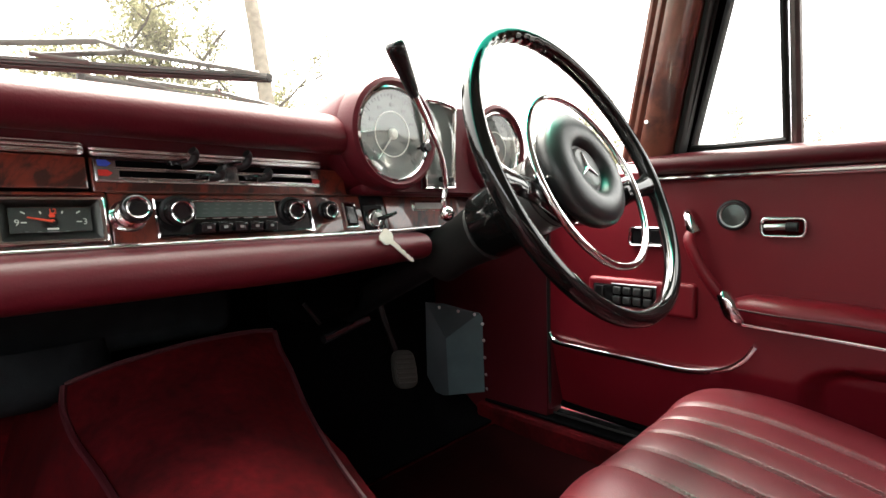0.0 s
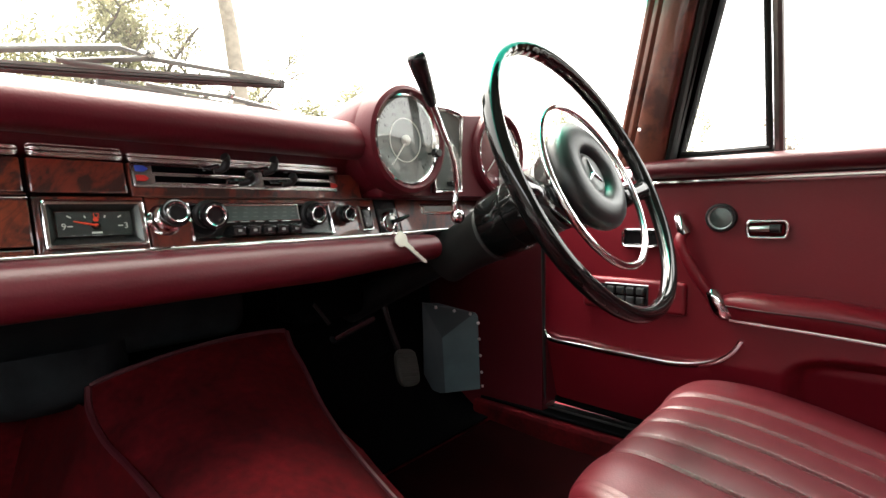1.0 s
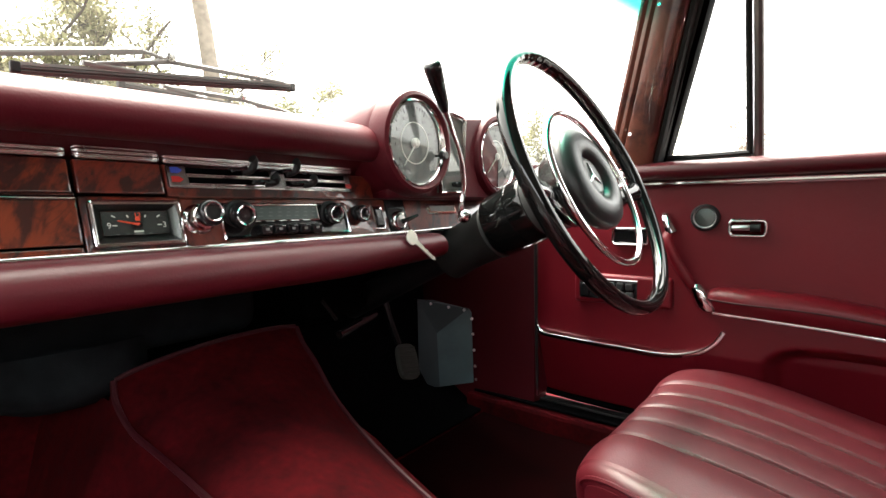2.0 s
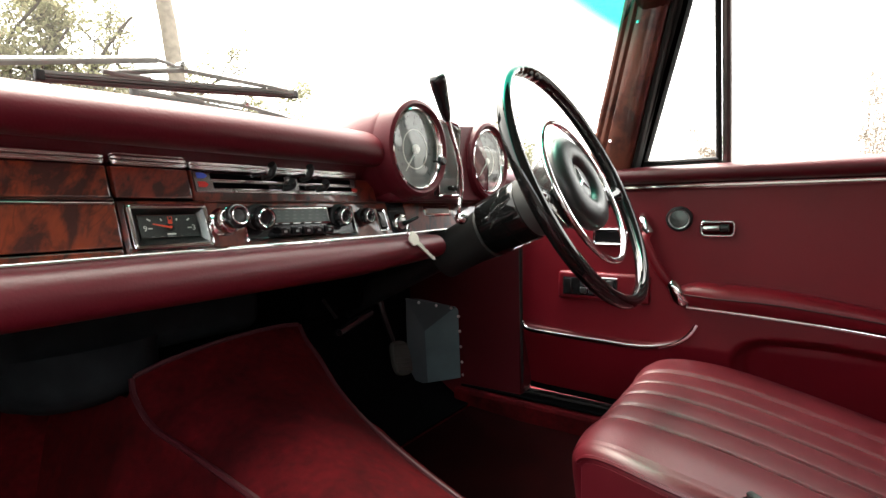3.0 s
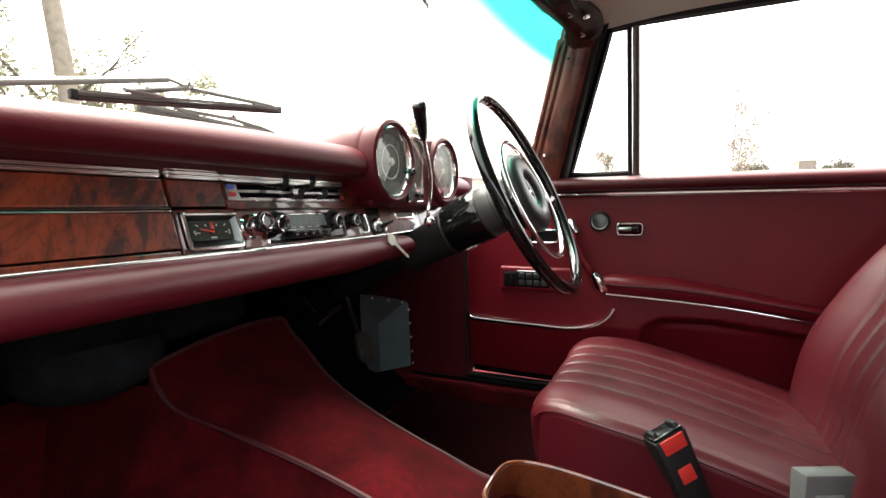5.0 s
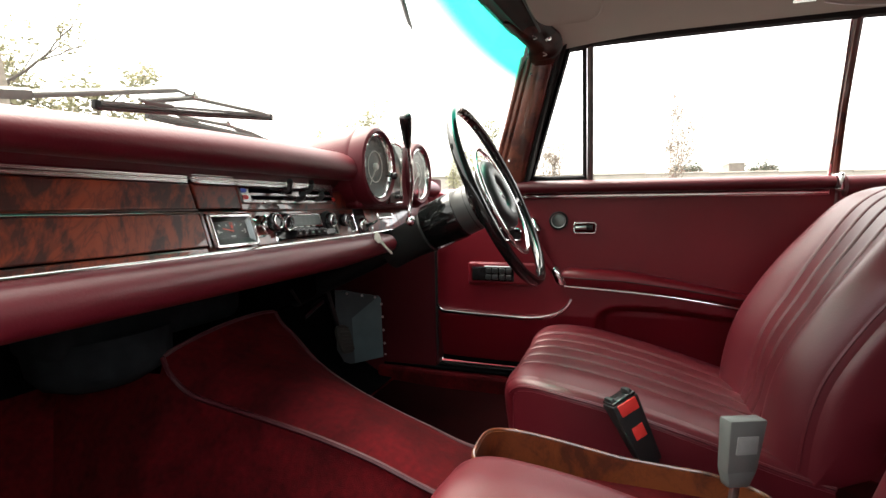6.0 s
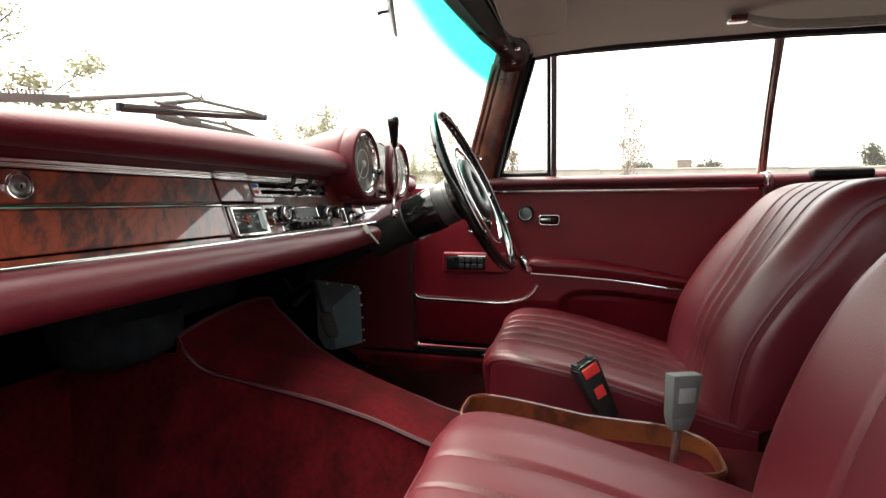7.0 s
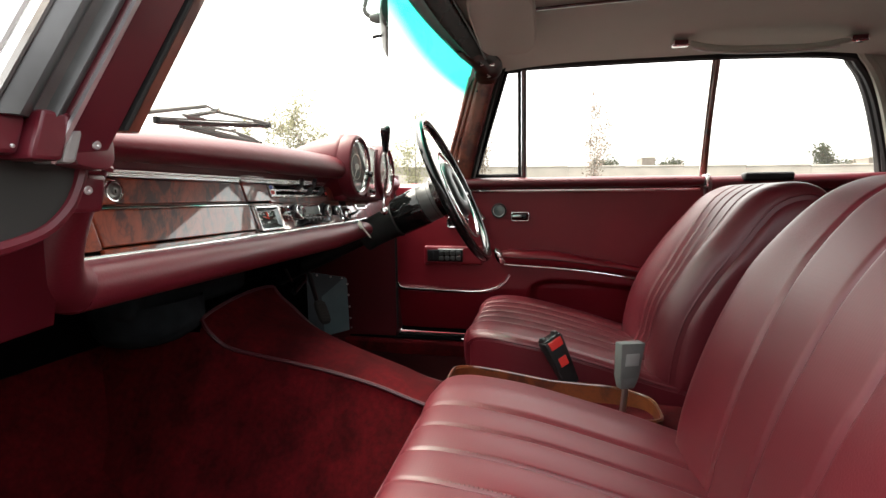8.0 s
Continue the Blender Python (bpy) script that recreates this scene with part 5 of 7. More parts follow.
part("armrest_trim", tube([(DX - 0.006, 0.378, 0.634), (DX - 0.005, 0.15, 0.620), (DX - 0.004, -0.07, 0.592), (DX - 0.004, -0.24, 0.566)], 0.0029, 8, k=5, flat=1.3), CHROME, door, "slim chrome moulding")
# front map pocket with window switches above
rings = []
for z, out in ((0.375, 0.0), (0.40, 0.003), (0.46, 0.005), (0.51, 0.005), (0.526, 0.004), (0.531, 0.0)):
    r = []
    for t in arange(0, 1, 16):
        y = 0.762 - 0.40 * t
        lift = 0.055 * max(0, (t - 0.72) / 0.28) ** 2
        edge = min(1, (1 - t) * 7) ** 0.5 * min(1, t * 12 + 0.2) ** 0.5
        r.append(Vector((door_x(y, z) - out * edge - 0.001, y, z + lift * (z - 0.375) / 0.163)))
    rings.append(r)
part("map_pocket", loft(rings, closed=False), LEATHER, door, "red leather map pocket")
part("pocket_trim", tube([(DX + 0.004, 0.768, 0.556), (DX - 0.000, 0.752, 0.540), (DX - 0.003, 0.70, 0.536), (DX - 0.005, 0.56, 0.533), (DX - 0.006, 0.47, 0.533), (DX - 0.006, 0.41, 0.546), (DX - 0.005, 0.375, 0.570), (DX - 0.004, 0.358, 0.597)], 0.0042, 8, k=6, flat=1.3), CHROME, door, "curved chrome moulding")
SWITCH = material("black_switch_plastic", (0.030, 0.033, 0.033), 0.3, vary=0.2, scale=40)
swp = part("switch_panel", box(DX - 0.011, DX + 0.01, 0.452, 0.665, 0.630, 0.697, 0.008, 4), LEATHER, door, "raised red leather switch panel")
part("switch_tray", box(DX - 0.0125, DX - 0.008, 0.522, 0.652, 0.640, 0.684, 0.003), BLACK, swp, "black switch tray")
part("switch_trim", tube([(DX - 0.013, 0.522, 0.6855), (DX - 0.013, 0.612, 0.6855)], 0.0016, 6, k=1), STEEL, swp)
for k in range(4):
    y = 0.530 + k * 0.0205
    for z in (0.646, 0.665):
        part("window_switch", box(DX - 0.0185, DX - 0.011, y, y + 0.016, z, z + 0.0155, 0.003), SWITCH, swp, "black window switch")
part("window_switch", box(DX - 0.0185, DX - 0.011, 0.628, 0.646, 0.645, 0.680, 0.002), BLACK, swp, "black window switch")


# ---- seats ----
def seat_mat():
    """Leather with fine perforation dots on top of the grain."""
    m = material("perforated_red_leather", (0.076, 0.0039, 0.0083), 0.45, spec=0.47, vary=0.22, scale=5)
    n, l = m.node_tree.nodes, m.node_tree.links
    b = n["Principled BSDF"]
    tc = n.new("ShaderNodeTexCoord")
    v = n.new("ShaderNodeTexVoronoi")
    v.inputs["Scale"].default_value, v.inputs["Randomness"].default_value = 230, 0.05
    l.new(tc.outputs["Object"], v.inputs["Vector"])
    bn = n.new("ShaderNodeBump")
    bn.inputs["Strength"].default_value, bn.inputs["Distance"].default_value = 0.10, 0.0008
    l.new(v.outputs["Distance"], bn.inputs["Height"])
    l.new(bn.outputs[0], b.inputs["Normal"])
    return m


PERF = seat_mat()


def flutes(x, half, count):
    """Height of the padded flutes over the middle of a seat."""
    if abs(x) > half:
        return -0.0050 * max(0.0, 1 - (abs(x) - half) / 0.014) ** 2
    w = 2 * half / count
    t = ((x + half) / w) % 1.0
    return 0.0040 * (math.sin(math.pi * t) ** 0.55) - 0.0042 - 0.0040 * max(0.0, 1 - min(t, 1 - t) * w / 0.0055)


def swept(spine, width, thick, half, count, taper, xc, nu=200, rad=0.055, fade=None, bolster=0.012):
    """A cushion swept along a spine of (y, z); taper(t) scales its width."""
    path = smooth_path([(0, y, z) for y, z in spine], 10)
    L = [0.0]
    for a, b in zip(path, path[1:]):
        L.append(L[-1] + (b - a).length)
    rings = []
    for i, p in enumerate(path):
        d = (path[min(len(path) - 1, i + 1)] - path[max(0, i - 1)]).normalized()
        nrm = Vector((0, d.z, -d.y))
        w = width / 2 * taper(L[i] / L[-1])
        ring = []
        full = fade(L[i] / L[-1]) if fade else 1.0
        # section: up one side, over the rounded shoulder, across, and down
        pts = [(-1, -thick), (-1, -thick * 0.6)]
        for q in range(8):
            a = math.pi - math.pi / 2 * q / 7
            pts.append((("c", -1, math.cos(a)), rad * (math.sin(a) - 1)))
        for q in range(1, nu):
            pts.append((("m", -1 + 2 * q / nu), 0))
        for q in range(8):
            a = math.pi / 2 - math.pi / 2 * q / 7
            pts.append((("c", 1, math.cos(a)), rad * (math.sin(a) - 1)))
        pts += [(1, -thick * 0.6), (1, -thick)]
        for u, dd in pts:
            if isinstance(u, tuple) and u[0] == "c":
                x = u[1] * (w - rad) + u[2] * rad
            elif isinstance(u, tuple):
                x = u[1] * (w - rad)
                k = half * min(1.0, taper(L[i] / L[-1]) + 0.0)
                dd = flutes(x, k, count) * full + 0.010 * (1 - (x / (w - rad)) ** 2) * 0.3 + (bolster * math.exp(-((abs(x) - (k + w - rad) / 2) / 0.045) ** 2))
            else:
                x = u * w
            ring.append(Vector((xc + x, p.y, p.z)) + nrm * dd)
        rings.append(ring)
    return rings


def seam_relief(x, seams, deep=0.0075, narrow=0.0085):
    """Depth of a padded face at x: a sharp valley at each seam, a pillow between."""
    d = min(abs(x - q) for q in seams)
    return -deep * max(0.0, 1 - d / narrow) ** 1.7


def seat(xc, lean, name, label, w, cf, bf, xb, wb, front=0.0, crisp=0.0):
    th = thing(name, (xc, 0.2, 0.30), label, "car seat", group="front seats")
    c = crisp
    spine = [(0.438 + front - c * 0.035, 0.30), (0.446 + front - c * 0.024, 0.40), (0.446 + front - c * 0.006, 0.468 + c * 0.020), (0.434 + front * 0.6 + c * 0.003, 0.508 + c * 0.009), (0.400 + front * 0.3 + c * 0.010, 0.530 + c * 0.003), (0.35, 0.535 - c * 0.001), (0.25, 0.520), (0.10, 0.483), (-0.02, 0.448), (-0.10, 0.43)]
    def plan(t):
        if crisp == 1.0:
            q = 1 - max(0.0, min(1.0, (t - 0.245) / 0.14))
            return 1.0 - 0.25 * (1 - math.sqrt(1 - q * q))
        q = max(0.0, min(1.0, (t - 0.20) / 0.28))
        return 1.0 - 0.16 * (1 - q * q * (3 - 2 * q))
    rings = swept(spine, w, 0.17, cf[0], cf[1], plan, xc, rad=0.022, fade=lambda t: max(0.0, min(1.0, (t - 0.19 - 0.07 * crisp) / (0.10 + 0.08 * crisp))), bolster=0.005)
    ob = part("cushion", loft(rings, closed=False), SEATL, th, "fluted red leather cushion")
    ob.data.materials.append(PERF)
    for p in ob.data.polygons:
        if abs(p.center.x) < cf[0] * 0.96 and p.center.y > -0.3 and p.center.z > 0.12:
            p.material_index = 1
    # piping round the shoulder of the cushion
    path = smooth_path([(0, y, z) for y, z in spine], 10)
    run = [0.0]
    for a, b in zip(path, path[1:]):
        run.append(run[-1] + (b - a).length)
    for sgn in (1, -1):
        pp = []
        for i in range(28, len(path)):
            d = (path[min(len(path) - 1, i + 1)] - path[i - 1]).normalized()
            nrm = Vector((0, d.z, -d.y))
            ww = w / 2 * plan(run[i] / run[-1]) - 0.003
            pp.append(Vector((xc + sgn * ww, path[i].y, path[i].z)) - nrm * 0.0125)
        rings = []
        for i in range(16, len(path)):
            d = (path[min(len(path) - 1, i + 1)] - path[i - 1]).normalized()
            top = path[i] - Vector((0, d.z, -d.y)) * 0.020
            xo = xc + sgn * (w / 2 * plan(run[i] / run[-1]) + 0.0012)
            rings.append([Vector((xo, top.y, top.z)), Vector((xo, top.y, (top.z + 0.30) / 2)), Vector((xo, top.y, 0.30)), Vector((xo - sgn * 0.04, top.y, 0.30)), Vector((xo - sgn * 0.04, top.y, top.z))])
        part("side_panel", loft(rings), SEATL, th, "smooth red leather side panel")
        pp.insert(0, pp[0] + Vector((-sgn * 0.02, 0.006, -0.012)))
        part("piping", tube(pp, 0.0035, 6, k=1), SEATL, th)
    if crisp == 1.0:
        hw = w / 2 * plan(0.24) - 0.022
        nose = 0.4415 + front
        part("piping", tube([(xc - hw - 0.014, nose - 0.0105, 0.500), (xc - hw, nose - 0.001, 0.511), (xc, nose, 0.5125), (xc + hw, nose - 0.001, 0.511), (xc + hw + 0.014, nose - 0.0105, 0.500)], 0.0034, 6, k=6), SEATL, th)
    part("base", box(xc - 0.25, xc + 0.25, -0.05, 0.40, 0.285, 0.40, 0.02, 3), MATT, th, "dark seat base")
    part("front_skirt", box(xc - 0.20, xc + 0.20, 0.28, 0.428, 0.30, 0.46, 0.03, 4), SEATL, th)
    # backrest: two rounded bolsters with a sunk, fluted middle that comes level at the top
    y0, k = lean
    back = [(y0 + 0.02, 0.40), (y0 + 0.012, 0.50), (y0 - 0.012, 0.60), (y0 - 0.055 - k * 0.01, 0.70), (y0 - 0.11 - k * 0.02, 0.79), (y0 - 0.175 - k * 0.02, 0.865), (y0 - 0.235 - k * 0.02, 0.895), (y0 - 0.295 - k * 0.02, 0.895), (y0 - 0.335 - k * 0.02, 0.86), (y0 - 0.33 - k * 0.01, 0.78), (y0 - 0.24, 0.60), (y0 - 0.18, 0.42)]
    band, count, sunk = bf
    def plan2(t):
        s = max(0.0, 1 - ((t - 0.53) / 0.20) ** 2)
        return 0.985 - 0.07 * s - 0.02 * t
    path = smooth_path([(0, y, z) for y, z in back], 10)
    run = [0.0]
    for a, b in zip(path, path[1:]):
        run.append(run[-1] + (b - a).length)
    lines = [[] for q in range(count + 1)]
    rings, edge, sides = [], ([], []), ([], [])
    for i, p in enumerate(path):
        t = run[i] / run[-1]
        d = (path[min(len(path) - 1, i + 1)] - path[max(0, i - 1)]).normalized()
        nrm = Vector((0, d.z, -d.y))
        hw = wb / 2 * plan2(t)
        pleat = max(0.0, min(1.0, (0.62 - t) / 0.12))
        deep = sunk * max(0.0, min(1.0, (0.50 - t) / 0.24)) ** 0.8 * max(0.0, min(1.0, 0.35 + t / 0.12))
        h = band * (0.86 + 0.20 * min(1.0, t / 0.45))
        seams = [-h + 2 * h * q / count for q in range(count + 1)]
        crest = hw - 0.045
        def face(x):
            q = max(0.0, min(1.0, (abs(x) - h * 0.92) / max(0.01, crest - h * 0.92)))
            dip = -deep * (1 - q * q * (3 - 2 * q))
            return dip + (seam_relief(x, seams) + 0.0018) * pleat
        rad = 0.060 - 0.026 * math.exp(-((t - 0.60) / 0.13) ** 2)
        ring = []
        xs = [-1 + 2 * q / 150 for q in range(151)]
        for u in xs:
            x = u * hw
            over = max(0.0, abs(x) - (hw - rad))
            drop = rad - math.sqrt(max(0.0, rad * rad - over * over))
            ring.append(Vector((xb + x, p.y, p.z)) + nrm * (face(x) - drop))
        rings.append(ring)
        for sgn, outline in ((-1, sides[0]), (1, sides[1])):
            outline.append(Vector((xb + sgn * (hw - 0.0005), p.y, p.z)) - nrm * (rad - 0.002))
        if 0.02 < t < 0.56:
            for q, x in enumerate(seams):
                lines[q].append((Vector((xb + x, p.y, p.z)) + nrm * (face(x) + 0.0009), d, nrm))
        if t < 0.66:
            for sgn, run_ in ((-1, edge[0]), (1, edge[1])):
                run_.append(Vector((xb + sgn * (hw - 0.004), p.y, p.z)) - nrm * (rad - 0.014))
    ob = part("backrest", loft(rings, closed=False), SEATL, th, "fluted red leather backrest with padded bolsters")
    ob.data.materials.append(PERF)
    for p in ob.data.polygons:
        if abs(p.center.x - (xb - xc)) < band * 0.9 and p.center.z < 0.58 and p.center.y > -0.50:
            p.material_index = 1
    for outline in sides:
        mid = sum(outline, Vector()) / len(outline)
        out = 1 if mid.x > xb else -1
        bm = loft([[mid.lerp(v, g) + Vector((out * d, 0, 0)) for v in outline] for g, d in ((1.0, 0), (0.96, 0.004), (0.88, 0.0085), (0.74, 0.012), (0.5, 0.0145), (0.2, 0.0155))])
        part("back_side", bm, SEATL, th, "smooth padded red leather side of the backrest")
    for pp in edge:
        part("piping", tube(pp, 0.0036, 6, k=1), SEATL, th)
    bm = bmesh.new()
    for line in lines:
        for a, b in zip(line, line[1:]):
            n = max(1, int((b[0] - a[0]).length / 0.0062))
            for q in range(n):
                c = a[0].lerp(b[0], q / n)
                for side in (-1, 1):
                    e = Vector((1, 0, 0))
                    m = c + e * side * 0.0042 + a[2] * 0.0012
                    vs4 = [bm.verts.new(m + a[1] * f * 0.0022 + e * (g * 0.0008 + f * side * 0.0007) + a[2] * z) for f, g, z in ((-1, 0, -0.001), (0, -1, 0.0), (1, 0, -0.001), (0, 1, 0.0))]
                    top = bm.verts.new(m + a[2] * 0.0005)
                    for f in range(4):
                        bm.faces.new((vs4[f], vs4[(f + 1) % 4], top))
    tagged(part("back_stitching", bm, THREAD, th, "fine red stitching", smooth=False), kind="stuff")
    # stitched seams between the flutes
    for kind, line, n0, tp, lo, hi, (hw, nf) in (("cushion_stitching", spine, 0.0004, plan, 0.24 + 0.12 * crisp, 0.98, cf),):
        path = smooth_path([(0, y, z) for y, z in line], 10)
        L = [0.0]
        for a, b in zip(path, path[1:]):
            L.append(L[-1] + (b - a).length)
        bm = bmesh.new()
        for q in range(nf + 1):
            for side in (-1, 1):
                s = L[-1] * lo
                while s < L[-1] * hi:
                    i = max(k for k in range(len(L)) if L[k] <= s)
                    i = min(i, len(path) - 2)
                    d = (path[i + 1] - path[i]).normalized()
                    p = path[i] + d * (s - L[i])
                    nrm = Vector((0, d.z, -d.y))
                    wt = tp(s / L[-1])
                    half = hw * min(1.0, wt)
                    rad = w / 2 * wt - 0.022
                    x = -half + 2 * half * q / nf + side * 0.005
                    hgt = flutes(x, half, nf) + 0.003 * (1 - (x / rad) ** 2) + 0.005 * math.exp(-((abs(x) - (half + rad) / 2) / 0.045) ** 2)
                    c = Vector((xc + x, p.y, p.z)) + nrm * (hgt + n0)
                    e = Vector((1, 0, 0))
                    vs4 = [bm.verts.new(c + d * a * 0.0027 + e * (b * 0.0013 + a * side * 0.0016) + nrm * h) for a, b, h in ((-1, 0, -0.001), (0, -1, 0.0), (1, 0, -0.001), (0, 1, 0.0))]
                    top = bm.verts.new(c + nrm * 0.0007)
                    for a in range(4):
                        bm.faces.new((vs4[a], vs4[(a + 1) % 4], top))
                    s += 0.0055
        tagged(part(kind, bm, THREAD, th, "fine red stitching", smooth=False), kind="stuff")
    return th


seat(0.424, (-0.018, 1), "driver_seat", "red leather front seat with fluted centre and piping", 0.535, (0.138, 4), (0.088, 3, 0.034), 0.392, 0.470, crisp=0.55)
seat(-0.421, (0.012, -0.6), "passenger_seat", "red leather front seat with fluted centre, reclined", 0.622, (0.152, 4), (0.112, 2, 0.014), -0.430, 0.56, front=-0.004, crisp=1.0)

# ---- tunnel, tray and buckles ----
th = thing("transmission_tunnel", (0, 0.6, 0.29), "red carpeted transmission tunnel with piped edges", "tunnel", kind="structure")
sta = [  # y, left edge x, right edge x, edge height left, right, crown
    (0.935, -0.142, 0.142, 0.622, 0.640, 0.644),
    (0.915, -0.147, 0.140, 0.598, 0.615, 0.630),
    (0.880, -0.143, 0.138, 0.568, 0.588, 0.612),
    (0.820, -0.136, 0.130, 0.552, 0.540, 0.590),
    (0.740, -0.132, 0.119, 0.538, 0.503, 0.562),
    (0.650, -0.130, 0.108, 0.522, 0.474, 0.533),
    (0.560, -0.129, 0.099, 0.500, 0.450, 0.504),
    (0.470, -0.128, 0.094, 0.470, 0.427, 0.468),
    (0.300, -0.125, 0.100, 0.42, 0.408, 0.425),
    (0.0, -0.125, 0.125, 0.40, 0.40, 0.41),
    (-0.70, -0.125, 0.125, 0.38, 0.38, 0.39)]
def station(s):
    y, a, b, za, zb, zc = s
    out = [Vector((a - 0.20, y, 0.25)), Vector((a - 0.07, y, 0.27 + (za - 0.27) * 0.42)), Vector((a - 0.008, y, za - 0.022))]
    for t in arange(0, 1, 11):
        out.append(Vector((a + (b - a) * t, y, za + (zb - za) * t + (zc - (za + zb) / 2) * math.sin(math.pi * t) ** 0.7)))
    spread = 0.021 * max(0.0, min(1.0, (0.86 - y) / 0.12))
    return out + [Vector((b + 0.004 + spread, y, zb - 0.02 + spread * 0.4)), Vector((b + 0.02 + spread * 1.5, y, (zb + 0.27) / 2)), Vector((b + 0.06 + spread, y, 0.27))]
def smooth_sta(rows, k=5):
    cols = [np.array(r, float) for r in rows]
    out = []
    for i in range(len(cols) - 1):
        for s in range(k):
            t = s / k
            a, b, c, d = cols[max(0, i - 1)], cols[i], cols[i + 1], cols[min(len(cols) - 1, i + 2)]
            out.append(0.5 * ((2 * b) + (c - a) * t + (2 * a - 5 * b + 4 * c - d) * t * t + (3 * b - a - 3 * c + d) * t ** 3))
    return out + [cols[-1]]
fine = [station(tuple(map(float, r))) for r in smooth_sta(sta)]
part("carpet", loft(fine, closed=True), CARPET, th, "red carpet cover")
part("edge_piping", tube([r[3] + Vector((-0.002, 0, 0.001)) for r in fine if r[3].y > 0.25], 0.0042, 6, k=1), PIPING, th, "red edge piping")
part("edge_piping", tube([r[-4] + Vector((0.002, 0, 0.001)) for r in fine if r[-4].y > 0.25], 0.0042, 6, k=1), PIPING, th, "red edge piping")
part("front_piping", tube([p + Vector((0, 0.002, 0.002)) for p in fine[0][3:-3]], 0.0042, 6, k=1), PIPING, th)

skirt = [station(r)[:3] for r in ((0.934, -0.142, 0.142, 0.620, 0.640, 0.644), (1.03, -0.142, 0.142, 0.615, 0.64, 0.64), (1.15, -0.150, 0.142, 0.60, 0.62, 0.62))]
part("front_flank", loft([r + [p + Vector((0.02, 0, -0.01)) for p in reversed(r)] for r in skirt]), CARPET, th, "red carpet flank under the dashboard")
# near-black block that stands in for the shade ahead of the tunnel
part("front_filler", box(-0.135, 0.150, 0.945, 1.15, 0.40, 0.585, 0.01), BLACKSHADE, th, "near-black filler standing in for shade")

tray = thing("console_tray", (0.0, 0.2, 0.40), "walnut console tray between the seats with rounded edge", "console tray")
def tray_ring(z, grow, dz):
    pts = []
    for k in range(48):
        a = 2 * math.pi * k / 48
        ca, sa = math.cos(a), math.sin(a)
        x = 0.004 + (0.088 + grow) * math.copysign(abs(ca) ** 0.55, ca)
        y = 0.225 + (0.220 + grow) * math.copysign(abs(sa) ** 0.45, sa)
        zz = z + dz * (0.030 * max(0, (y - 0.20) / 0.2) - 0.012 * max(0, (0.1 - y) / 0.1))
        pts.append(Vector((x, y, zz)))
    return pts
part("wall", loft([tray_ring(0.40, -0.004, 0), tray_ring(0.448, 0, 1), tray_ring(0.448, -0.007, 1), tray_ring(0.405, -0.010, 0)], caps=False), TRAYWOOD, tray, "bent walnut side wall")
part("edge_trim", tube(tray_ring(0.4495, -0.0035, 1), 0.0026, 6, k=1, loop=True), TRAYWOOD, tray, "thin rounded lacquered edge")
bm = bmesh.new()
bm.faces.new([bm.verts.new(p) for p in tray_ring(0.412, -0.008, 0)])
part("bottom", bm, CARPET, tray, "red carpet lining", smooth=False)


def buckle(foot, top, label):
    """An empty buckle at its foot, and the direction in which it stands."""
    th = thing("belt_buckle", foot, label, "belt buckle", group="belt buckles")
    f = Vector(foot)
    return th, f, (Vector(top) - f).normalized()


def slab(f, a, s, lo, hi, w0, w1, t0, t1, parent, name, mat, label="", bev=0.003, out=None):
    """A tapering block along a, s wide across."""
    n = a.cross(s).normalized()
    bm = bmesh.new()
    vs = []
    for d, w, t in ((lo, w0, t0), (hi, w1, t1)):
        for i, j in ((-1, -1), (1, -1), (1, 1), (-1, 1)):
            vs.append(bm.verts.new(f + a * d + s * (i * w / 2) + n * (j * t / 2) + (n * out if out else Vector())))
    for q in ((0, 1, 2, 3), (7, 6, 5, 4), (0, 4, 5, 1), (1, 5, 6, 2), (2, 6, 7, 3), (3, 7, 4, 0)):
        bm.faces.new([vs[i] for i in q])
    if bev:
        bmesh.ops.bevel(bm, geom=bm.edges[:], offset=bev, segments=2, affect="EDGES", profile=0.5)
    return part(name, bm, mat, parent, label)


# black buckle with red buttons, driver's side
th, f, a = buckle((0.112, 0.165, 0.415), (0.100, 0.228, 0.550), "black belt buckle with two red buttons")
s = Vector((0.55, -0.83, 0.1))
s = (s - a * s.dot(a)).normalized()
n_ = a.cross(s).normalized()
if n_.x > 0:
    s = -s
    n_ = -n_
slab(f, a, s, 0.03, 0.148, 0.038, 0.052, 0.022, 0.034, th, "body", MATT, "black plastic body", 0.004)
slab(f, a, s, 0.148, 0.152, 0.046, 0.046, 0.030, 0.030, th, "slot_face", BLACK, "black slotted top face", 0.001)
slab(f, a, s, 0.126, 0.146, 0.034, 0.036, 0.004, 0.004, th, "release_button", REDP, "red release button", 0.001, out=0.0165)
for k in (-1, 1):
    slab(f + s * (k * 0.017), a, s, 0.146, 0.158, 0.010, 0.007, 0.026, 0.020, th, "slot_lug", MATT, "", 0.002)
slab(f, a, s, 0.080, 0.102, 0.022, 0.022, 0.004, 0.004, th, "red_mark", REDP, "red square mark", 0.001, out=0.0135)
slab(f, a, s, 0.0, 0.035, 0.02, 0.03, 0.008, 0.016, th, "stem", MATT, "", 0.002)

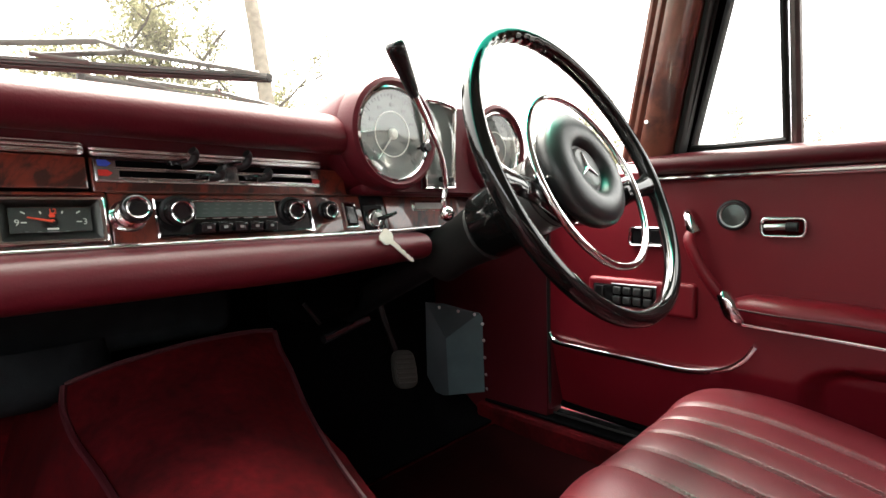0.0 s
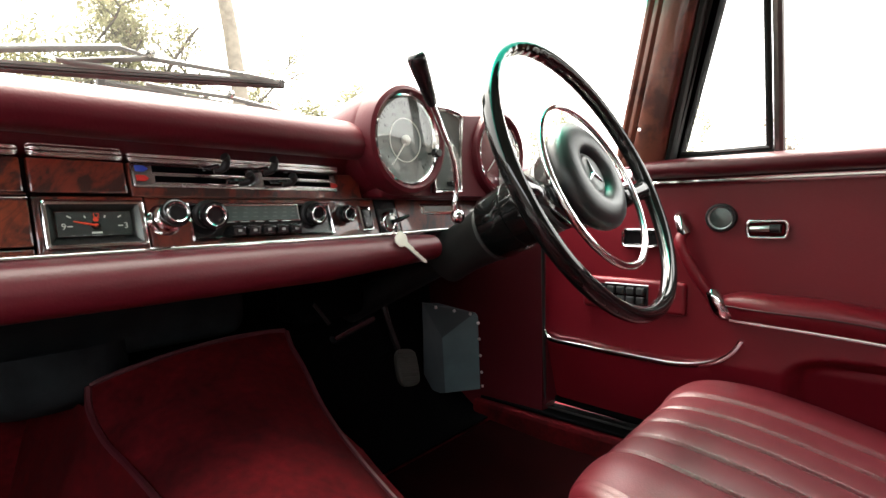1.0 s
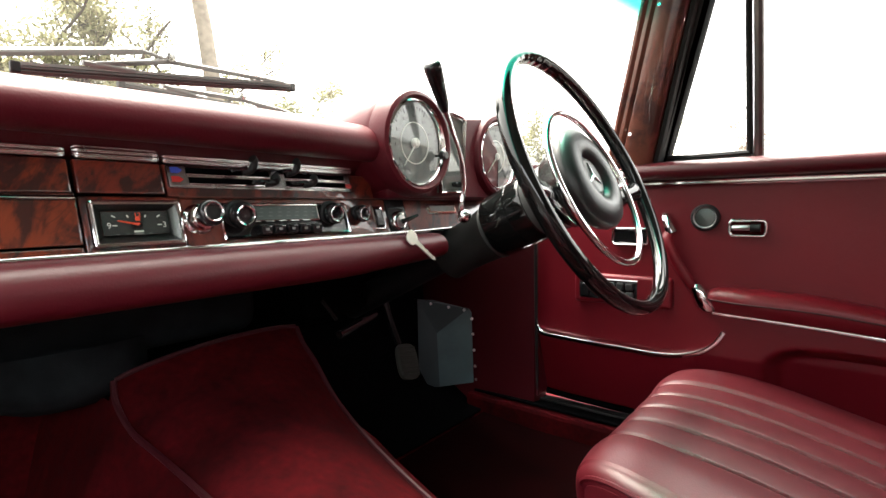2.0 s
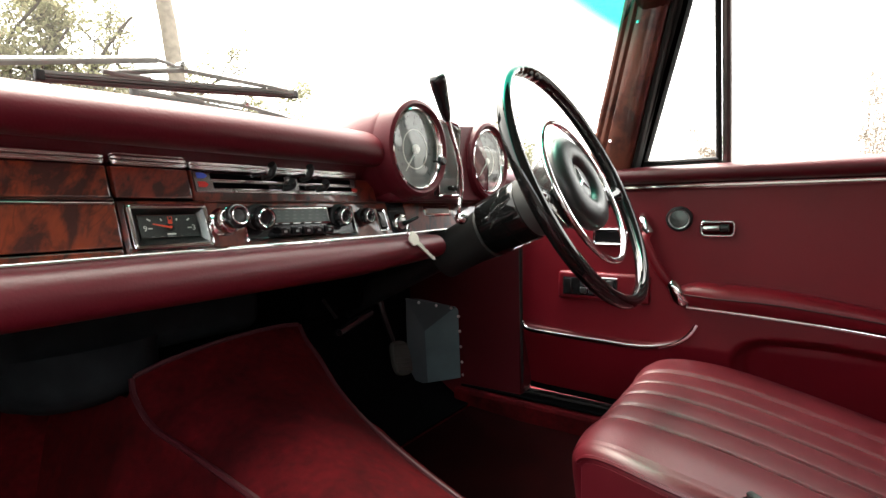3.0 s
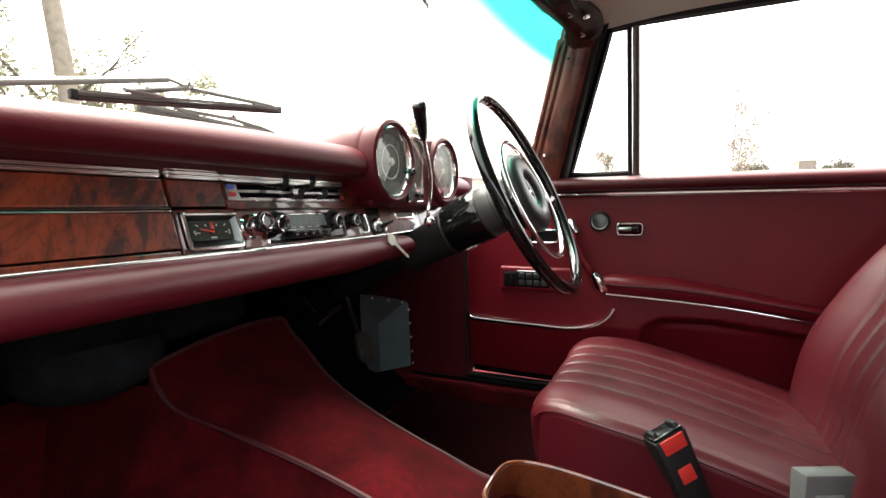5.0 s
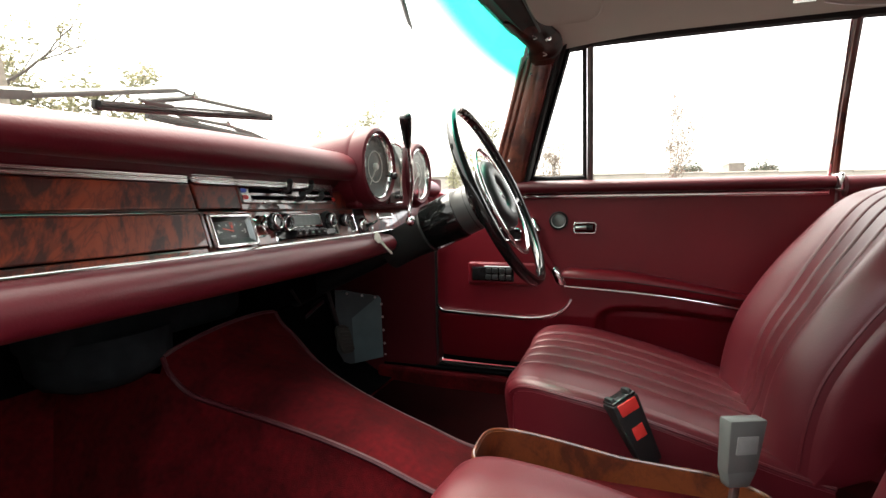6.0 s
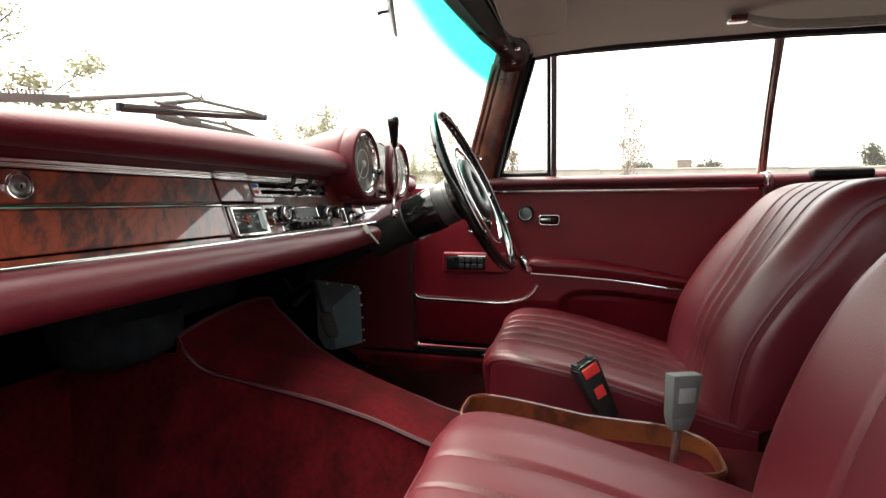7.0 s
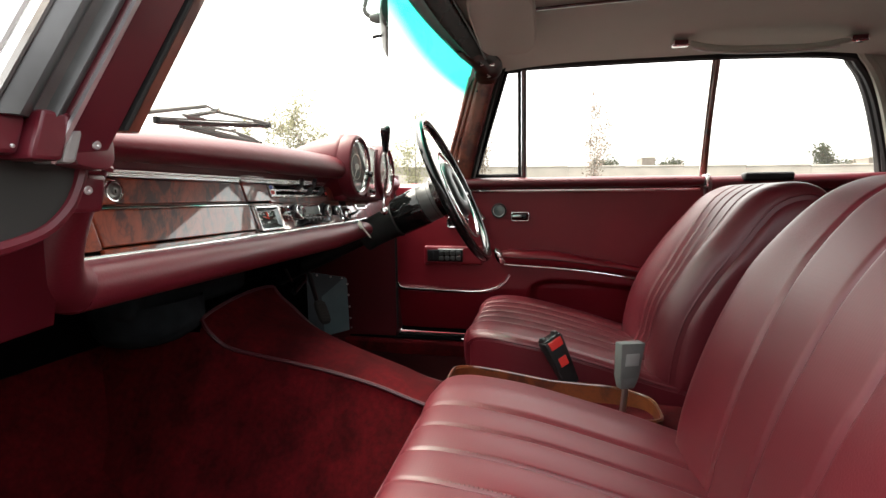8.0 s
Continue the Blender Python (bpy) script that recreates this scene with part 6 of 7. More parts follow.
# grey buckle seen from its back, passenger side
th, f, a = buckle((0.0, 0.082, 0.405), (0.004, 0.068, 0.577), "grey belt buckle on a stiff stem, seen from its plain back")
s = Vector((0.55, -0.83, -0.06))
s = (s - a * s.dot(a)).normalized()
n_ = a.cross(s).normalized()
if n_.x > 0:
    s = -s
    n_ = -n_
slab(f, a, s, 0.075, 0.100, 0.034, 0.050, 0.016, 0.020, th, "lower_body", GREYP, "grey plastic body", 0.003)
slab(f, a, s, 0.096, 0.172, 0.050, 0.063, 0.020, 0.022, th, "body", GREYP, "grey plastic body", 0.004)
slab(f, a, s, 0.125, 0.150, 0.034, 0.034, 0.003, 0.003, th, "sticker", LABELG, "pale worn sticker", 0.0005, out=0.0110)
slab(f, a, s, 0.0, 0.078, 0.012, 0.012, 0.008, 0.008, th, "stem", STEEL, "grey metal stem", 0.002)


# ---- roof fittings ----
vs = thing("sun_visor", (0.24, 0.36, 1.28), "beige padded sun visor folded against the roof", "sun visor")
rings = []
for z, g in ((1.272, -0.012), (1.268, -0.004), (1.270, 0.0), (1.280, 0.002), (1.288, -0.004)):
    r = []
    for k in range(40):
        a = 2 * math.pi * k / 40
        ca, sa = math.cos(a), math.sin(a)
        x = 0.245 + (0.205 + g) * math.copysign(abs(ca) ** 0.42, ca)
        y = 0.345 + (0.075 + g) * math.copysign(abs(sa) ** 0.55, sa)
        r.append(Vector((x, y, z + 0.018 * (1 - (x / 0.5) ** 2) - 0.06 * max(0, y - 0.35))))
    rings.append(r)
part("pad", loft(rings), HEAD, vs, "padded beige cloth")
part("hinge_rod", tube([(0.46, 0.415, 1.268), (0.30, 0.425, 1.282), (0.06, 0.44, 1.292)], 0.003, 8, k=3), MATT, vs)
part("hinge_screw", lathe((0.50, 0.40, 1.262), (0, -0.3, -1), [(0.008, 0), (0.006, 0.004), (0, 0.005)], 12), CHROME, vs)

gh = thing("grab_handle", (0.55, -0.38, 1.30), "beige grab handle with red end caps above the window", "grab handle")
P = lambda y, z, x: Vector((x, y, z))
pts = [P(-0.140, 1.296, 0.524), P(-0.160, 1.292, 0.522), P(-0.195, 1.281, 0.518), P(-0.25, 1.272, 0.515), P(-0.33, 1.268, 0.515), P(-0.42, 1.266, 0.515), P(-0.48, 1.268, 0.516), P(-0.525, 1.275, 0.52), P(-0.56, 1.280, 0.524)]
part("grip", tube(pts, 0.0070, 10, k=6, flat=1.15), HEAD, gh, "beige padded grip")
part("grip_edge", tube([p + Vector((0.004, 0, -0.011)) for p in pts[1:-1]], 0.002, 6, k=6), STEEL, gh)
for y, zc in ((-0.128, 1.296), (-0.568, 1.282)):
    c = part("end_cap", box(0.515, 0.54, y - 0.025, y + 0.025, zc - 0.009, zc + 0.011, 0.006, 3), CHROME, gh, "chrome end cap")
    part("cap_insert", box(0.5125, 0.52, y - 0.018, y + 0.018, zc - 0.005, zc + 0.007, 0.002), PAINT, c, "dark red insert")

# sunroof seam in the headlining
solo("sunroof_seam", tube([(0.27, 0.30, roof_z(0.27, 0.30) - 0.001), (0.275, 0.0, roof_z(0.275, 0.0) - 0.001), (0.28, -0.25, roof_z(0.28, -0.25) - 0.001)], 0.004, 6, k=4), DARKWOOD, "dark sunroof seam in the headlining", "seam", kind="structure")

# rear view mirror, turned to the driver, seen almost edge on from the passenger's side
mir = thing("rear_view_mirror", (0.10, 0.60, 1.26), "dark backed rear view mirror on a curved stem", "mirror")
ml = Vector((0.956, 0.292, 0)).normalized()
mf = Vector((-ml.y, ml.x, 0))
mc = Vector((0.105, 0.601, 1.262))


def mirror_at(a, f, z):
    return mc + ml * a + mf * f + Vector((0, 0, z))


rings = []
for a, k in ((-0.112, 0.55), (-0.106, 0.85), (-0.09, 0.98), (-0.04, 1.0), (0.04, 1.0), (0.09, 0.98), (0.106, 0.85), (0.112, 0.55)):
    rings.append([mirror_at(a, f * (0.4 + 0.6 * k), z * k) for f, z in ((0.0, -0.043), (0.004, -0.0435), (0.013, -0.026), (0.017, 0.0), (0.013, 0.026), (0.004, 0.0435), (0.0, 0.043))])
ENAMEL = material("dark_grey_enamel", (0.022, 0.022, 0.021), 0.4, vary=0.2, scale=20)
part("shell", loft(rings), ENAMEL, mir, "dark grey domed shell")
bm = loft([[mirror_at(a, -0.0012 - d, z) for a, z in ((-0.108, -0.024), (-0.098, -0.039), (0.098, -0.039), (0.108, -0.024), (0.108, 0.024), (0.098, 0.039), (-0.098, 0.039), (-0.108, 0.024))] for d in (0.0, 0.001)])
part("mirror_glass", bm, material("mirror_silver", (0.9, 0.9, 0.9), 0.01, 1.0), mir, "mirror glass", smooth=False)
part("rim", tube([mirror_at(a, 0.0, z) for a, z in ((-0.110, -0.026), (-0.100, -0.0425), (0.100, -0.0425), (0.110, -0.026), (0.110, 0.026), (0.100, 0.0425), (-0.100, 0.0425), (-0.110, 0.026))], 0.0018, 6, k=3, loop=True), ENAMEL, mir, "thin dark rim")
part("dipping_tab", tube([mirror_at(0.0, 0.012, -0.022), mirror_at(0.0, 0.026, -0.024), mirror_at(0.0, 0.034, -0.027)], [0.003, 0.0042], 8, k=3), MATT, mir, "black dipping tab")
part("ball_joint", lathe(mirror_at(0, 0.014, 0.016), mf, [(0.010, 0), (0.012, 0.008), (0.009, 0.020), (0.006, 0.026), (0, 0.027)], 16), ENAMEL, mir, "dark ball joint")
part("stem", tube([mirror_at(0, 0.034, 0.018), mirror_at(0, 0.048, 0.026), mirror_at(0, 0.050, 0.044), mirror_at(0, 0.030, 0.070), Vector((0.10, 0.53, 1.335))], 0.0050, 10, k=6), ENAMEL, mir, "curved dark stem")

# ---- wipers outside the screen ----
# black rubber painted greyer, as it looks against the glaring sky
WIPERR = material("worn_wiper_rubber", (0.075, 0.073, 0.068), 0.55, vary=0.4, scale=30)
WARM = material("weathered_wiper_metal", (0.17, 0.17, 0.155), 0.5, vary=0.3, scale=30)
def bar(a, b, wide, thick, bm=None, waist=1.0):
    """A flat pressed strip between two points, folded down at its long edges."""
    a, b = Vector(a), Vector(b)
    d = (b - a).normalized()
    s = d.cross(Vector((0, -0.5, 0.86))).normalized()
    n = s.cross(d)
    rings = []
    for t in arange(0, 1, 7):
        w = wide * (1 - (1 - waist) * t) / 2
        rings.append([a.lerp(b, t) + s * x + n * z for x, z in ((-w, -thick), (-w, thick * 0.4), (-w * 0.7, thick), (w * 0.7, thick), (w, thick * 0.4), (w, -thick))])
    return loft(rings, bm=bm)


def wiper(pivot, knee, tip, joint, blade, label, spring=True):
    th = thing("windscreen_wiper", pivot, label, "wiper", group="windscreen wipers")
    a, b = map(Vector, blade)
    k, j = Vector(knee), Vector(joint)
    base = part("arm_base", bar(pivot, knee, 0.016, 0.006, waist=0.7), WARM, th, "dull metal arm base")
    if spring:
        p, d = Vector(pivot), k - Vector(pivot)
        for q in range(9):
            c = p + d * (0.30 + 0.06 * q) + Vector((0, -0.004, 0.004))
            part("spring_coil", lathe(c, d, [(0.0052, -0.0016), (0.0066, 0.0), (0.0052, 0.0016)], 10), WARM, base)
    part("arm", bar(knee, tip, 0.0125, 0.0036, waist=0.85), WARM, th, "dull metal arm")
    part("hook", tube([tip, Vector(tip).lerp(j, 0.5) + Vector((0, 0, 0.001)), j], 0.0028, 8, k=3), WARM, th)
    part("knuckle", lathe(j + Vector((0, -0.008, 0.004)), (0, 1, 0), [(0.0, -0.002), (0.0062, -0.001), (0.0062, 0.015), (0.0, 0.016)], 12), CHROME, th, "bright knuckle")
    d = (b - a).normalized()
    up = Vector((0, -0.3, 1)).normalized()
    for end, far in ((a.lerp(b, 0.20) + up * 0.010, a.lerp(b, 0.34)), (b.lerp(a, 0.16) + up * 0.010, b.lerp(a, 0.04))):
        bow = part("bow", bar(j, end, 0.0095, 0.0030, waist=0.7), WARM, th, "pressed metal bow")
        part("bow_claw", bar(end + (end - far) * 0.18, far + up * 0.006, 0.008, 0.0026), WARM, bow)
    part("blade_backing", loft([[p + Vector((0, dy, dz)) for dy, dz in ((-0.0042, 0.0022), (0.0042, 0.0022), (0.0042, 0.0060), (-0.0042, 0.0060))] for p in (a, a.lerp(b, 0.5), b)]), WARM, th, "dull metal backing strip", smooth=False)
    part("blade", loft([[p + Vector((0, dy, dz)) for dy, dz in ((-0.0012, -0.0080), (0.0012, -0.0080), (0.0036, -0.0042), (0.0014, -0.0030), (0.0036, -0.0010), (0.0036, 0.0018), (-0.0036, 0.0018), (-0.0036, -0.0010), (-0.0014, -0.0030), (-0.0036, -0.0042))] for p in (a, a.lerp(b, 0.5) + Vector((0, 0, -0.001)), b)]), WIPERR, th, "black rubber blade, lightened for glare", smooth=False)
    for p, e in ((a, -1), (b, 1)):
        part("blade_clip", box(p.x + e * 0.002 - 0.005, p.x + e * 0.002 + 0.005, p.y - 0.005, p.y + 0.005, p.z - 0.007, p.z + 0.0065, 0.002), RUBBER, th, "black end clip")
    return th


wiper((-0.475, 0.965, 0.990), (-0.305, 0.950, 1.015), (-0.082, 0.944, 1.066), (-0.046, 0.945, 1.060), ((-0.217, 0.948, 1.017), (0.150, 0.935, 1.057)), "dull chrome wiper arm with a black blade on the windscreen")
wiper((0.365, 1.030, 0.993), (0.300, 1.026, 1.004), (0.125, 1.004, 1.034), (0.094, 1.000, 1.037), ((-0.089, 0.995, 1.026), (0.215, 1.000, 1.018)), "dull chrome wiper arm with a black blade on the windscreen", spring=False)

# ---- open passenger door, hinged ahead of the front pillar ----
pdoor = thing("door_2", (-0.86, 0.78, 0.36), "passenger door swung wide open, red paint and black seals", "car door", kind="structure")
hinge = Vector((-0.88, 0.82, 0))
ang = radians(72)
out = Vector((-math.sin(ang), -math.cos(ang), 0))
thk = Vector((-math.cos(ang), math.sin(ang), 0))
def dp(s, t, z):
    p = hinge + out * s + thk * t
    p.z = z
    return p
rings = []
for s, za in ((0.0, 0.40), (0.03, 0.37), (0.5, 0.36), (0.98, 0.37), (1.0, 0.40)):
    rings.append([dp(s, 0.0, za), dp(s, -0.0, 0.90), dp(s, 0.012, 0.925), dp(s, 0.06, 0.925), dp(s, 0.085, 0.80), dp(s, 0.09, 0.5), dp(s, 0.06, za)])
part("shell", loft(rings), PAINT, pdoor, "red painted shell")
part("vent_frame", tube([dp(0.02, 0.045, 0.92), dp(0.10, 0.025, 1.10), dp(0.175, 0.0, 1.27), dp(0.235, -0.002, 1.272), dp(0.24, 0.04, 0.93)], 0.005, 8, k=3), CHROME, pdoor, "bright vent window frame")
part("vent_seal", tube([dp(0.015, 0.03, 0.92), dp(0.09, 0.01, 1.10), dp(0.165, -0.012, 1.27)], 0.006, 8, k=3), RUBBER, pdoor, "black rubber seal")
bm = loft([[dp(0.03, 0.045, 0.93), dp(0.235, 0.042, 0.93)], [dp(0.175, 0.0, 1.265), dp(0.232, 0.0, 1.265)]], closed=False)
pane = part("vent_pane", bm, GLASS, pdoor, "clear vent glass")
pane.visible_shadow = False
# hinge post: red foot of the pillar with bolted plates, dark seal channel behind
OLIVE = material("dusty_olive_rubber", (0.012, 0.0135, 0.0115), 0.55, vary=0.5, scale=12)
hp = thing("hinge_post", (-0.74, 0.65, 0.36), "red painted hinge post with bolted plates and a dark seal channel", "hinge post", kind="structure")
edge = [(-0.86, 0.752, 0.66), (-0.655, 0.752, 0.71), (-0.672, 0.80, 0.69), (-0.690, 0.85, 0.65), (-0.700, 0.900, 0.590), (-0.724, 0.902, 0.588), (-0.731, 0.882, 0.594), (-0.742, 0.864, 0.596), (-0.761, 0.848, 0.598), (-0.786, 0.8395, 0.600), (-0.86, 0.832, 0.604)]
part("foot", loft([[Vector((x, y, z)) for x, z, y in edge], [Vector((x, y + 0.03, z)) for x, z, y in edge]]), PAINT, hp, "red painted foot of the pillar")
rolled = smooth_path([(-0.87, 0.594, 0.836), (-0.81, 0.592, 0.8395), (-0.786, 0.590, 0.8425), (-0.762, 0.588, 0.8505), (-0.745, 0.587, 0.8645), (-0.735, 0.587, 0.8805), (-0.7285, 0.587, 0.897)], 5)
part("flange", tube(rolled, 0.0052, 8, k=1), PAINT, hp, "red rolled flange")
# the dusty rubber bowl inside the flange
rim_ = [Vector(p) for p in rolled] + [Vector((-0.735, 0.590, 0.904)), Vector((-0.76, 0.590, 0.906)), Vector((-0.87, 0.594, 0.906))]
core_ = Vector((-0.82, 0.59, 0.885))
part("channel", loft([[Vector((core_.x + (p.x - core_.x) * g, p.y + d, core_.z + (p.z - core_.z) * g)) for p in rim_] for g, d in ((1.0, -0.002), (0.94, 0.004), (0.84, 0.010), (0.68, 0.016), (0.45, 0.020), (0.2, 0.022))]), OLIVE, hp, "dusty dark rubber seal channel")
part("lower_post", box(-0.86, -0.72, 0.79, 0.95, 0.34, 0.80, 0.012, 3), PAINT, hp)
# added dark backing that keeps bright ground from showing between the seals
part("channel_back", box(-0.96, -0.73, 0.70, 0.76, 0.70, 0.95, 0.01, 3), OLIVE, hp, "dark panel added behind the seals to close a gap")
def skewed(x0, x1, y0, y1, z0, z1):
    """A block that leans with the pillar."""
    bm = box(x0, x1, y0, y1, z0, z1, 0.003)
    for v in bm.verts:
        v.co.x += 0.33 * (v.co.z - z0)
    return bm


PALEM = material("dusty_pale_metal", (0.30, 0.285, 0.275), 0.5, 0.3, vary=0.5, scale=22)
part("bracket", skewed(-0.788, -0.7655, 0.562, 0.602, 0.898, 0.931), PAINT, hp, "red bolted bracket")
part("bracket", skewed(-0.850, -0.7885, 0.570, 0.602, 0.901, 0.926), PAINT, hp, "red bolted bracket")
part("bracket_edge", skewed(-0.7650, -0.7540, 0.5635, 0.602, 0.897, 0.931), PALEM, hp, "worn pale metal edge")
part("screw", lathe((-0.792, 0.5695, 0.906), (-0.25, -1, 0), [(0.0015, 0), (0.0012, 0.0006), (0, 0.0008)], 12), STEEL, hp, "bright screw")
outline = smooth_path([(x, 0, z) for x, z in ((-0.748, 0.897), (-0.728, 0.8945), (-0.717, 0.899), (-0.7155, 0.912), (-0.719, 0.925), (-0.732, 0.930), (-0.744, 0.920), (-0.750, 0.906), (-0.748, 0.897))], 5)[:-1]
mid_ = Vector((-0.7315, 0, 0.911))
part("plate", loft([[Vector((mid_.x + (p.x - mid_.x) * g, y, mid_.z + (p.z - mid_.z) * g)) for p in outline] for y, g in ((0.5690, 0.90), (0.5693, 0.97), (0.5702, 1.0), (0.600, 1.0))]), PAINT, hp, "red bolted plate")
part("plate", box(-0.735, -0.703, 0.592, 0.600, 0.862, 0.893, 0.004, turn=Matrix.Rotation(radians(12), 4, "X")), PAINT, hp, "red bolted plate")
part("plate_ridge", tube([(-0.728, 0.588, 0.897), (-0.716, 0.584, 0.8985), (-0.704, 0.585, 0.896)], 0.003, 6, k=4), PAINT, hp)
for x, y, z in ((-0.7335, 0.5672, 0.9120), (-0.7205, 0.591, 0.8795)):
    part("screw", lathe((x, y, z), (-0.25, -1, 0), [(0.0036, 0), (0.0032, 0.0010), (0.0016, 0.0013), (0, 0.0006)], 14), STEEL, hp, "bright screw")


# ---- outside ----
CONC = material("pale_concrete", (0.36, 0.335, 0.285), 0.9, vary=0.3, scale=0.8, bump=0.5, bscale=8)
BARK = material("grey_bark", (0.34, 0.29, 0.23), 0.9, vary=0.4, scale=9, bump=0.8, bscale=40)
TWIG = material("dark_twig_bark", (0.10, 0.085, 0.068), 0.9, vary=0.4, scale=9)
STEELW = material("weathered_mast_paint", (0.55, 0.44, 0.42), 0.7, vary=0.3, scale=2)


def leaf_material(name, a, b):
    """Thin leaves that let part of the light through."""
    m = bpy.data.materials.new(name)
    m.use_nodes = True
    n, l = m.node_tree.nodes, m.node_tree.links
    n.remove(n["Principled BSDF"])
    d, t, mix = n.new("ShaderNodeBsdfDiffuse"), n.new("ShaderNodeBsdfTranslucent"), n.new("ShaderNodeMixShader")
    g = n.new("ShaderNodeNewGeometry")
    r = n.new("ShaderNodeValToRGB")
    r.color_ramp.elements[0].color, r.color_ramp.elements[1].color = (*a, 1), (*b, 1)
    l.new(g.outputs["Random Per Island"], r.inputs[0])
    for s in (d, t):
        l.new(r.outputs[0], s.inputs["Color"])
    mix.inputs[0].default_value = 0.5
    l.new(d.outputs[0], mix.inputs[1])
    l.new(t.outputs[0], mix.inputs[2])
    l.new(mix.outputs[0], n["Material Output"].inputs[0])
    return m


LEAF = leaf_material("olive_leaves", (0.16, 0.17, 0.09), (0.32, 0.30, 0.19))
DARKLEAF = leaf_material("evergreen_leaves", (0.016, 0.022, 0.011), (0.035, 0.042, 0.02))
DRYLEAF = leaf_material("dry_leaves", (0.10, 0.082, 0.062), (0.17, 0.13, 0.10))

# long low wall of cast lengths with a coping
wl_ = thing("boundary_wall", (30, 0, 0), "long pale concrete wall of cast lengths with a coping", "wall", kind="structure")
for k in range(24):
    y0 = 34 - k * 3.2
    top = 2.90 - 0.0113 * (34 - y0)
    part("wall_length", box(30, 30.3, y0 - 3.194, y0, -0.05, top, 0.02), CONC, wl_, smooth=False)
    part("coping", box(29.95, 30.36, y0 - 3.19, y0 - 0.01, top + 0.004, top + 0.09, 0.02), CONC, wl_, smooth=False)


def twig_tree(name, base, height, spread, seed, label, leaves, leaf, trunk_r, levels=4, lean=(0, 0), up=0.55, mat=None, first=0.55, jitter=0.02, lowest=2):
    """A tapered trunk, forking limbs and many small leaves."""
    rnd = random.Random(seed)
    th = thing(name, base, label, "tree", group="trees round the car park")
    bm = bmesh.new()
    tips = []
    def limb(p, d, length, r, level):
        n = 6
        pts = [p]
        for i in range(n):
            d = (d + Vector((rnd.uniform(-1, 1), rnd.uniform(-1, 1), rnd.uniform(-0.6, 0.9))) * (0.05 if level == 0 else 0.18)).normalized()
            pts.append(pts[-1] + d * length / n)
            if level >= 2:
                tips.append((pts[-1], length))
        tube(pts, [r, r * 0.55], 5 if level else 10, bm=bm, k=1)
        if level < levels:
            for i in range(rnd.randint(3, 4) + (3 if level == 0 else 0)):
                q = pts[rnd.randint(lowest if level == 0 else 1, n)]
                a = rnd.uniform(0, 2 * math.pi)
                e = (d * up + Vector((math.cos(a), math.sin(a), rnd.uniform(0.0, 0.6))) * spread).normalized()
                limb(q, e, length * rnd.uniform(0.40, 0.62), r * 0.42, level + 1)
    limb(Vector(base), Vector((lean[0], lean[1], 1)).normalized(), height * first, trunk_r, 0)
    part("trunk", bm, BARK if trunk_r > 0.1 else TWIG, th, "grey trunk and bare limbs")
    lb = bmesh.new()
    for i in range(leaves):
        p, ln = tips[rnd.randrange(len(tips))]
        c = p + Vector((rnd.gauss(0, 1), rnd.gauss(0, 1), rnd.gauss(0, 1))) * jitter * height
        u = Vector((rnd.uniform(-1, 1), rnd.uniform(-1, 1), rnd.uniform(-1, 1))).normalized()
        w = u.orthogonal().normalized()
        s = leaf * rnd.uniform(0.6, 1.4)
        lb.faces.new([lb.verts.new(c + u * s), lb.verts.new(c + w * s * 0.5), lb.verts.new(c - u * s), lb.verts.new(c - w * s * 0.5)])
    tagged(part("crown", lb, mat or LEAF, th, "thin scattered leaves", smooth=False), kind="stuff")
    return th


twig_tree("tree", (4.47, 9.0, 0), 11.0, 0.75, 3, "tall slim tree with a pale grey trunk", 2500, 0.045, 0.17, 3, lean=(-0.02, 0), first=0.75, lowest=4)
twig_tree("tree", (2.7, 11.0, 0), 7.0, 1.05, 12, "leafy olive tree beyond the bonnet", 5200, 0.058, 0.07, 4, first=0.5)
twig_tree("tree", (3.75, 11.0, 0), 6.6, 1.0, 17, "leafy olive tree beyond the bonnet", 5200, 0.058, 0.08, 4, first=0.5)
twig_tree("tree", (6.7, 11.0, 0), 5.6, 0.95, 27, "leafy olive tree beyond the bonnet", 3600, 0.07, 0.07, 4, first=0.5)
for x, y, h, sd in ((2.35, 10.2, 4.2, 52), (3.2, 9.9, 4.5, 55), (4.3, 10.3, 4.5, 58)):
    twig_tree("tree", (x, y, 0), h, 0.85, sd, "small olive tree with dark crooked limbs", 2300, 0.05, 0.095, 4, up=0.75, first=0.62, jitter=0.018, lowest=1)
# thin dry saplings and bushes along the wall
for x, y, h, sd in ((26.3, -2.2, 6.0, 31), (26.0, 3.45, 5.2, 32), (26.0, 8.85, 5.4, 33), (20.0, 10.7, 5.8, 34), (20.0, 11.6, 5.2, 35), (20.0, 12.6, 4.7, 36), (20.0, 5.6, 4.6, 37), (20.0, 9.6, 3.9, 38)):
    twig_tree("sapling", (x, y, 0), h, 0.55, sd, "thin dry sapling in front of the wall", 1200 if y < 9 else 1900, 0.065, 0.035, 3, up=1.15, mat=DRYLEAF if y < 4 else LEAF, first=0.6, jitter=0.03)
for x, y, h, sd in ((31.5, -15.6, 3.45, 41), (31.5, -3.3, 3.0, 42), (31.5, -7.35, 3.0, 43)):
    twig_tree("bush", (x, y, 0), h, 0.26, sd, "dark evergreen bush behind the wall", 3600, 0.085, 0.06, 3, up=0.85, mat=DARKLEAF, first=0.55, jitter=0.06)
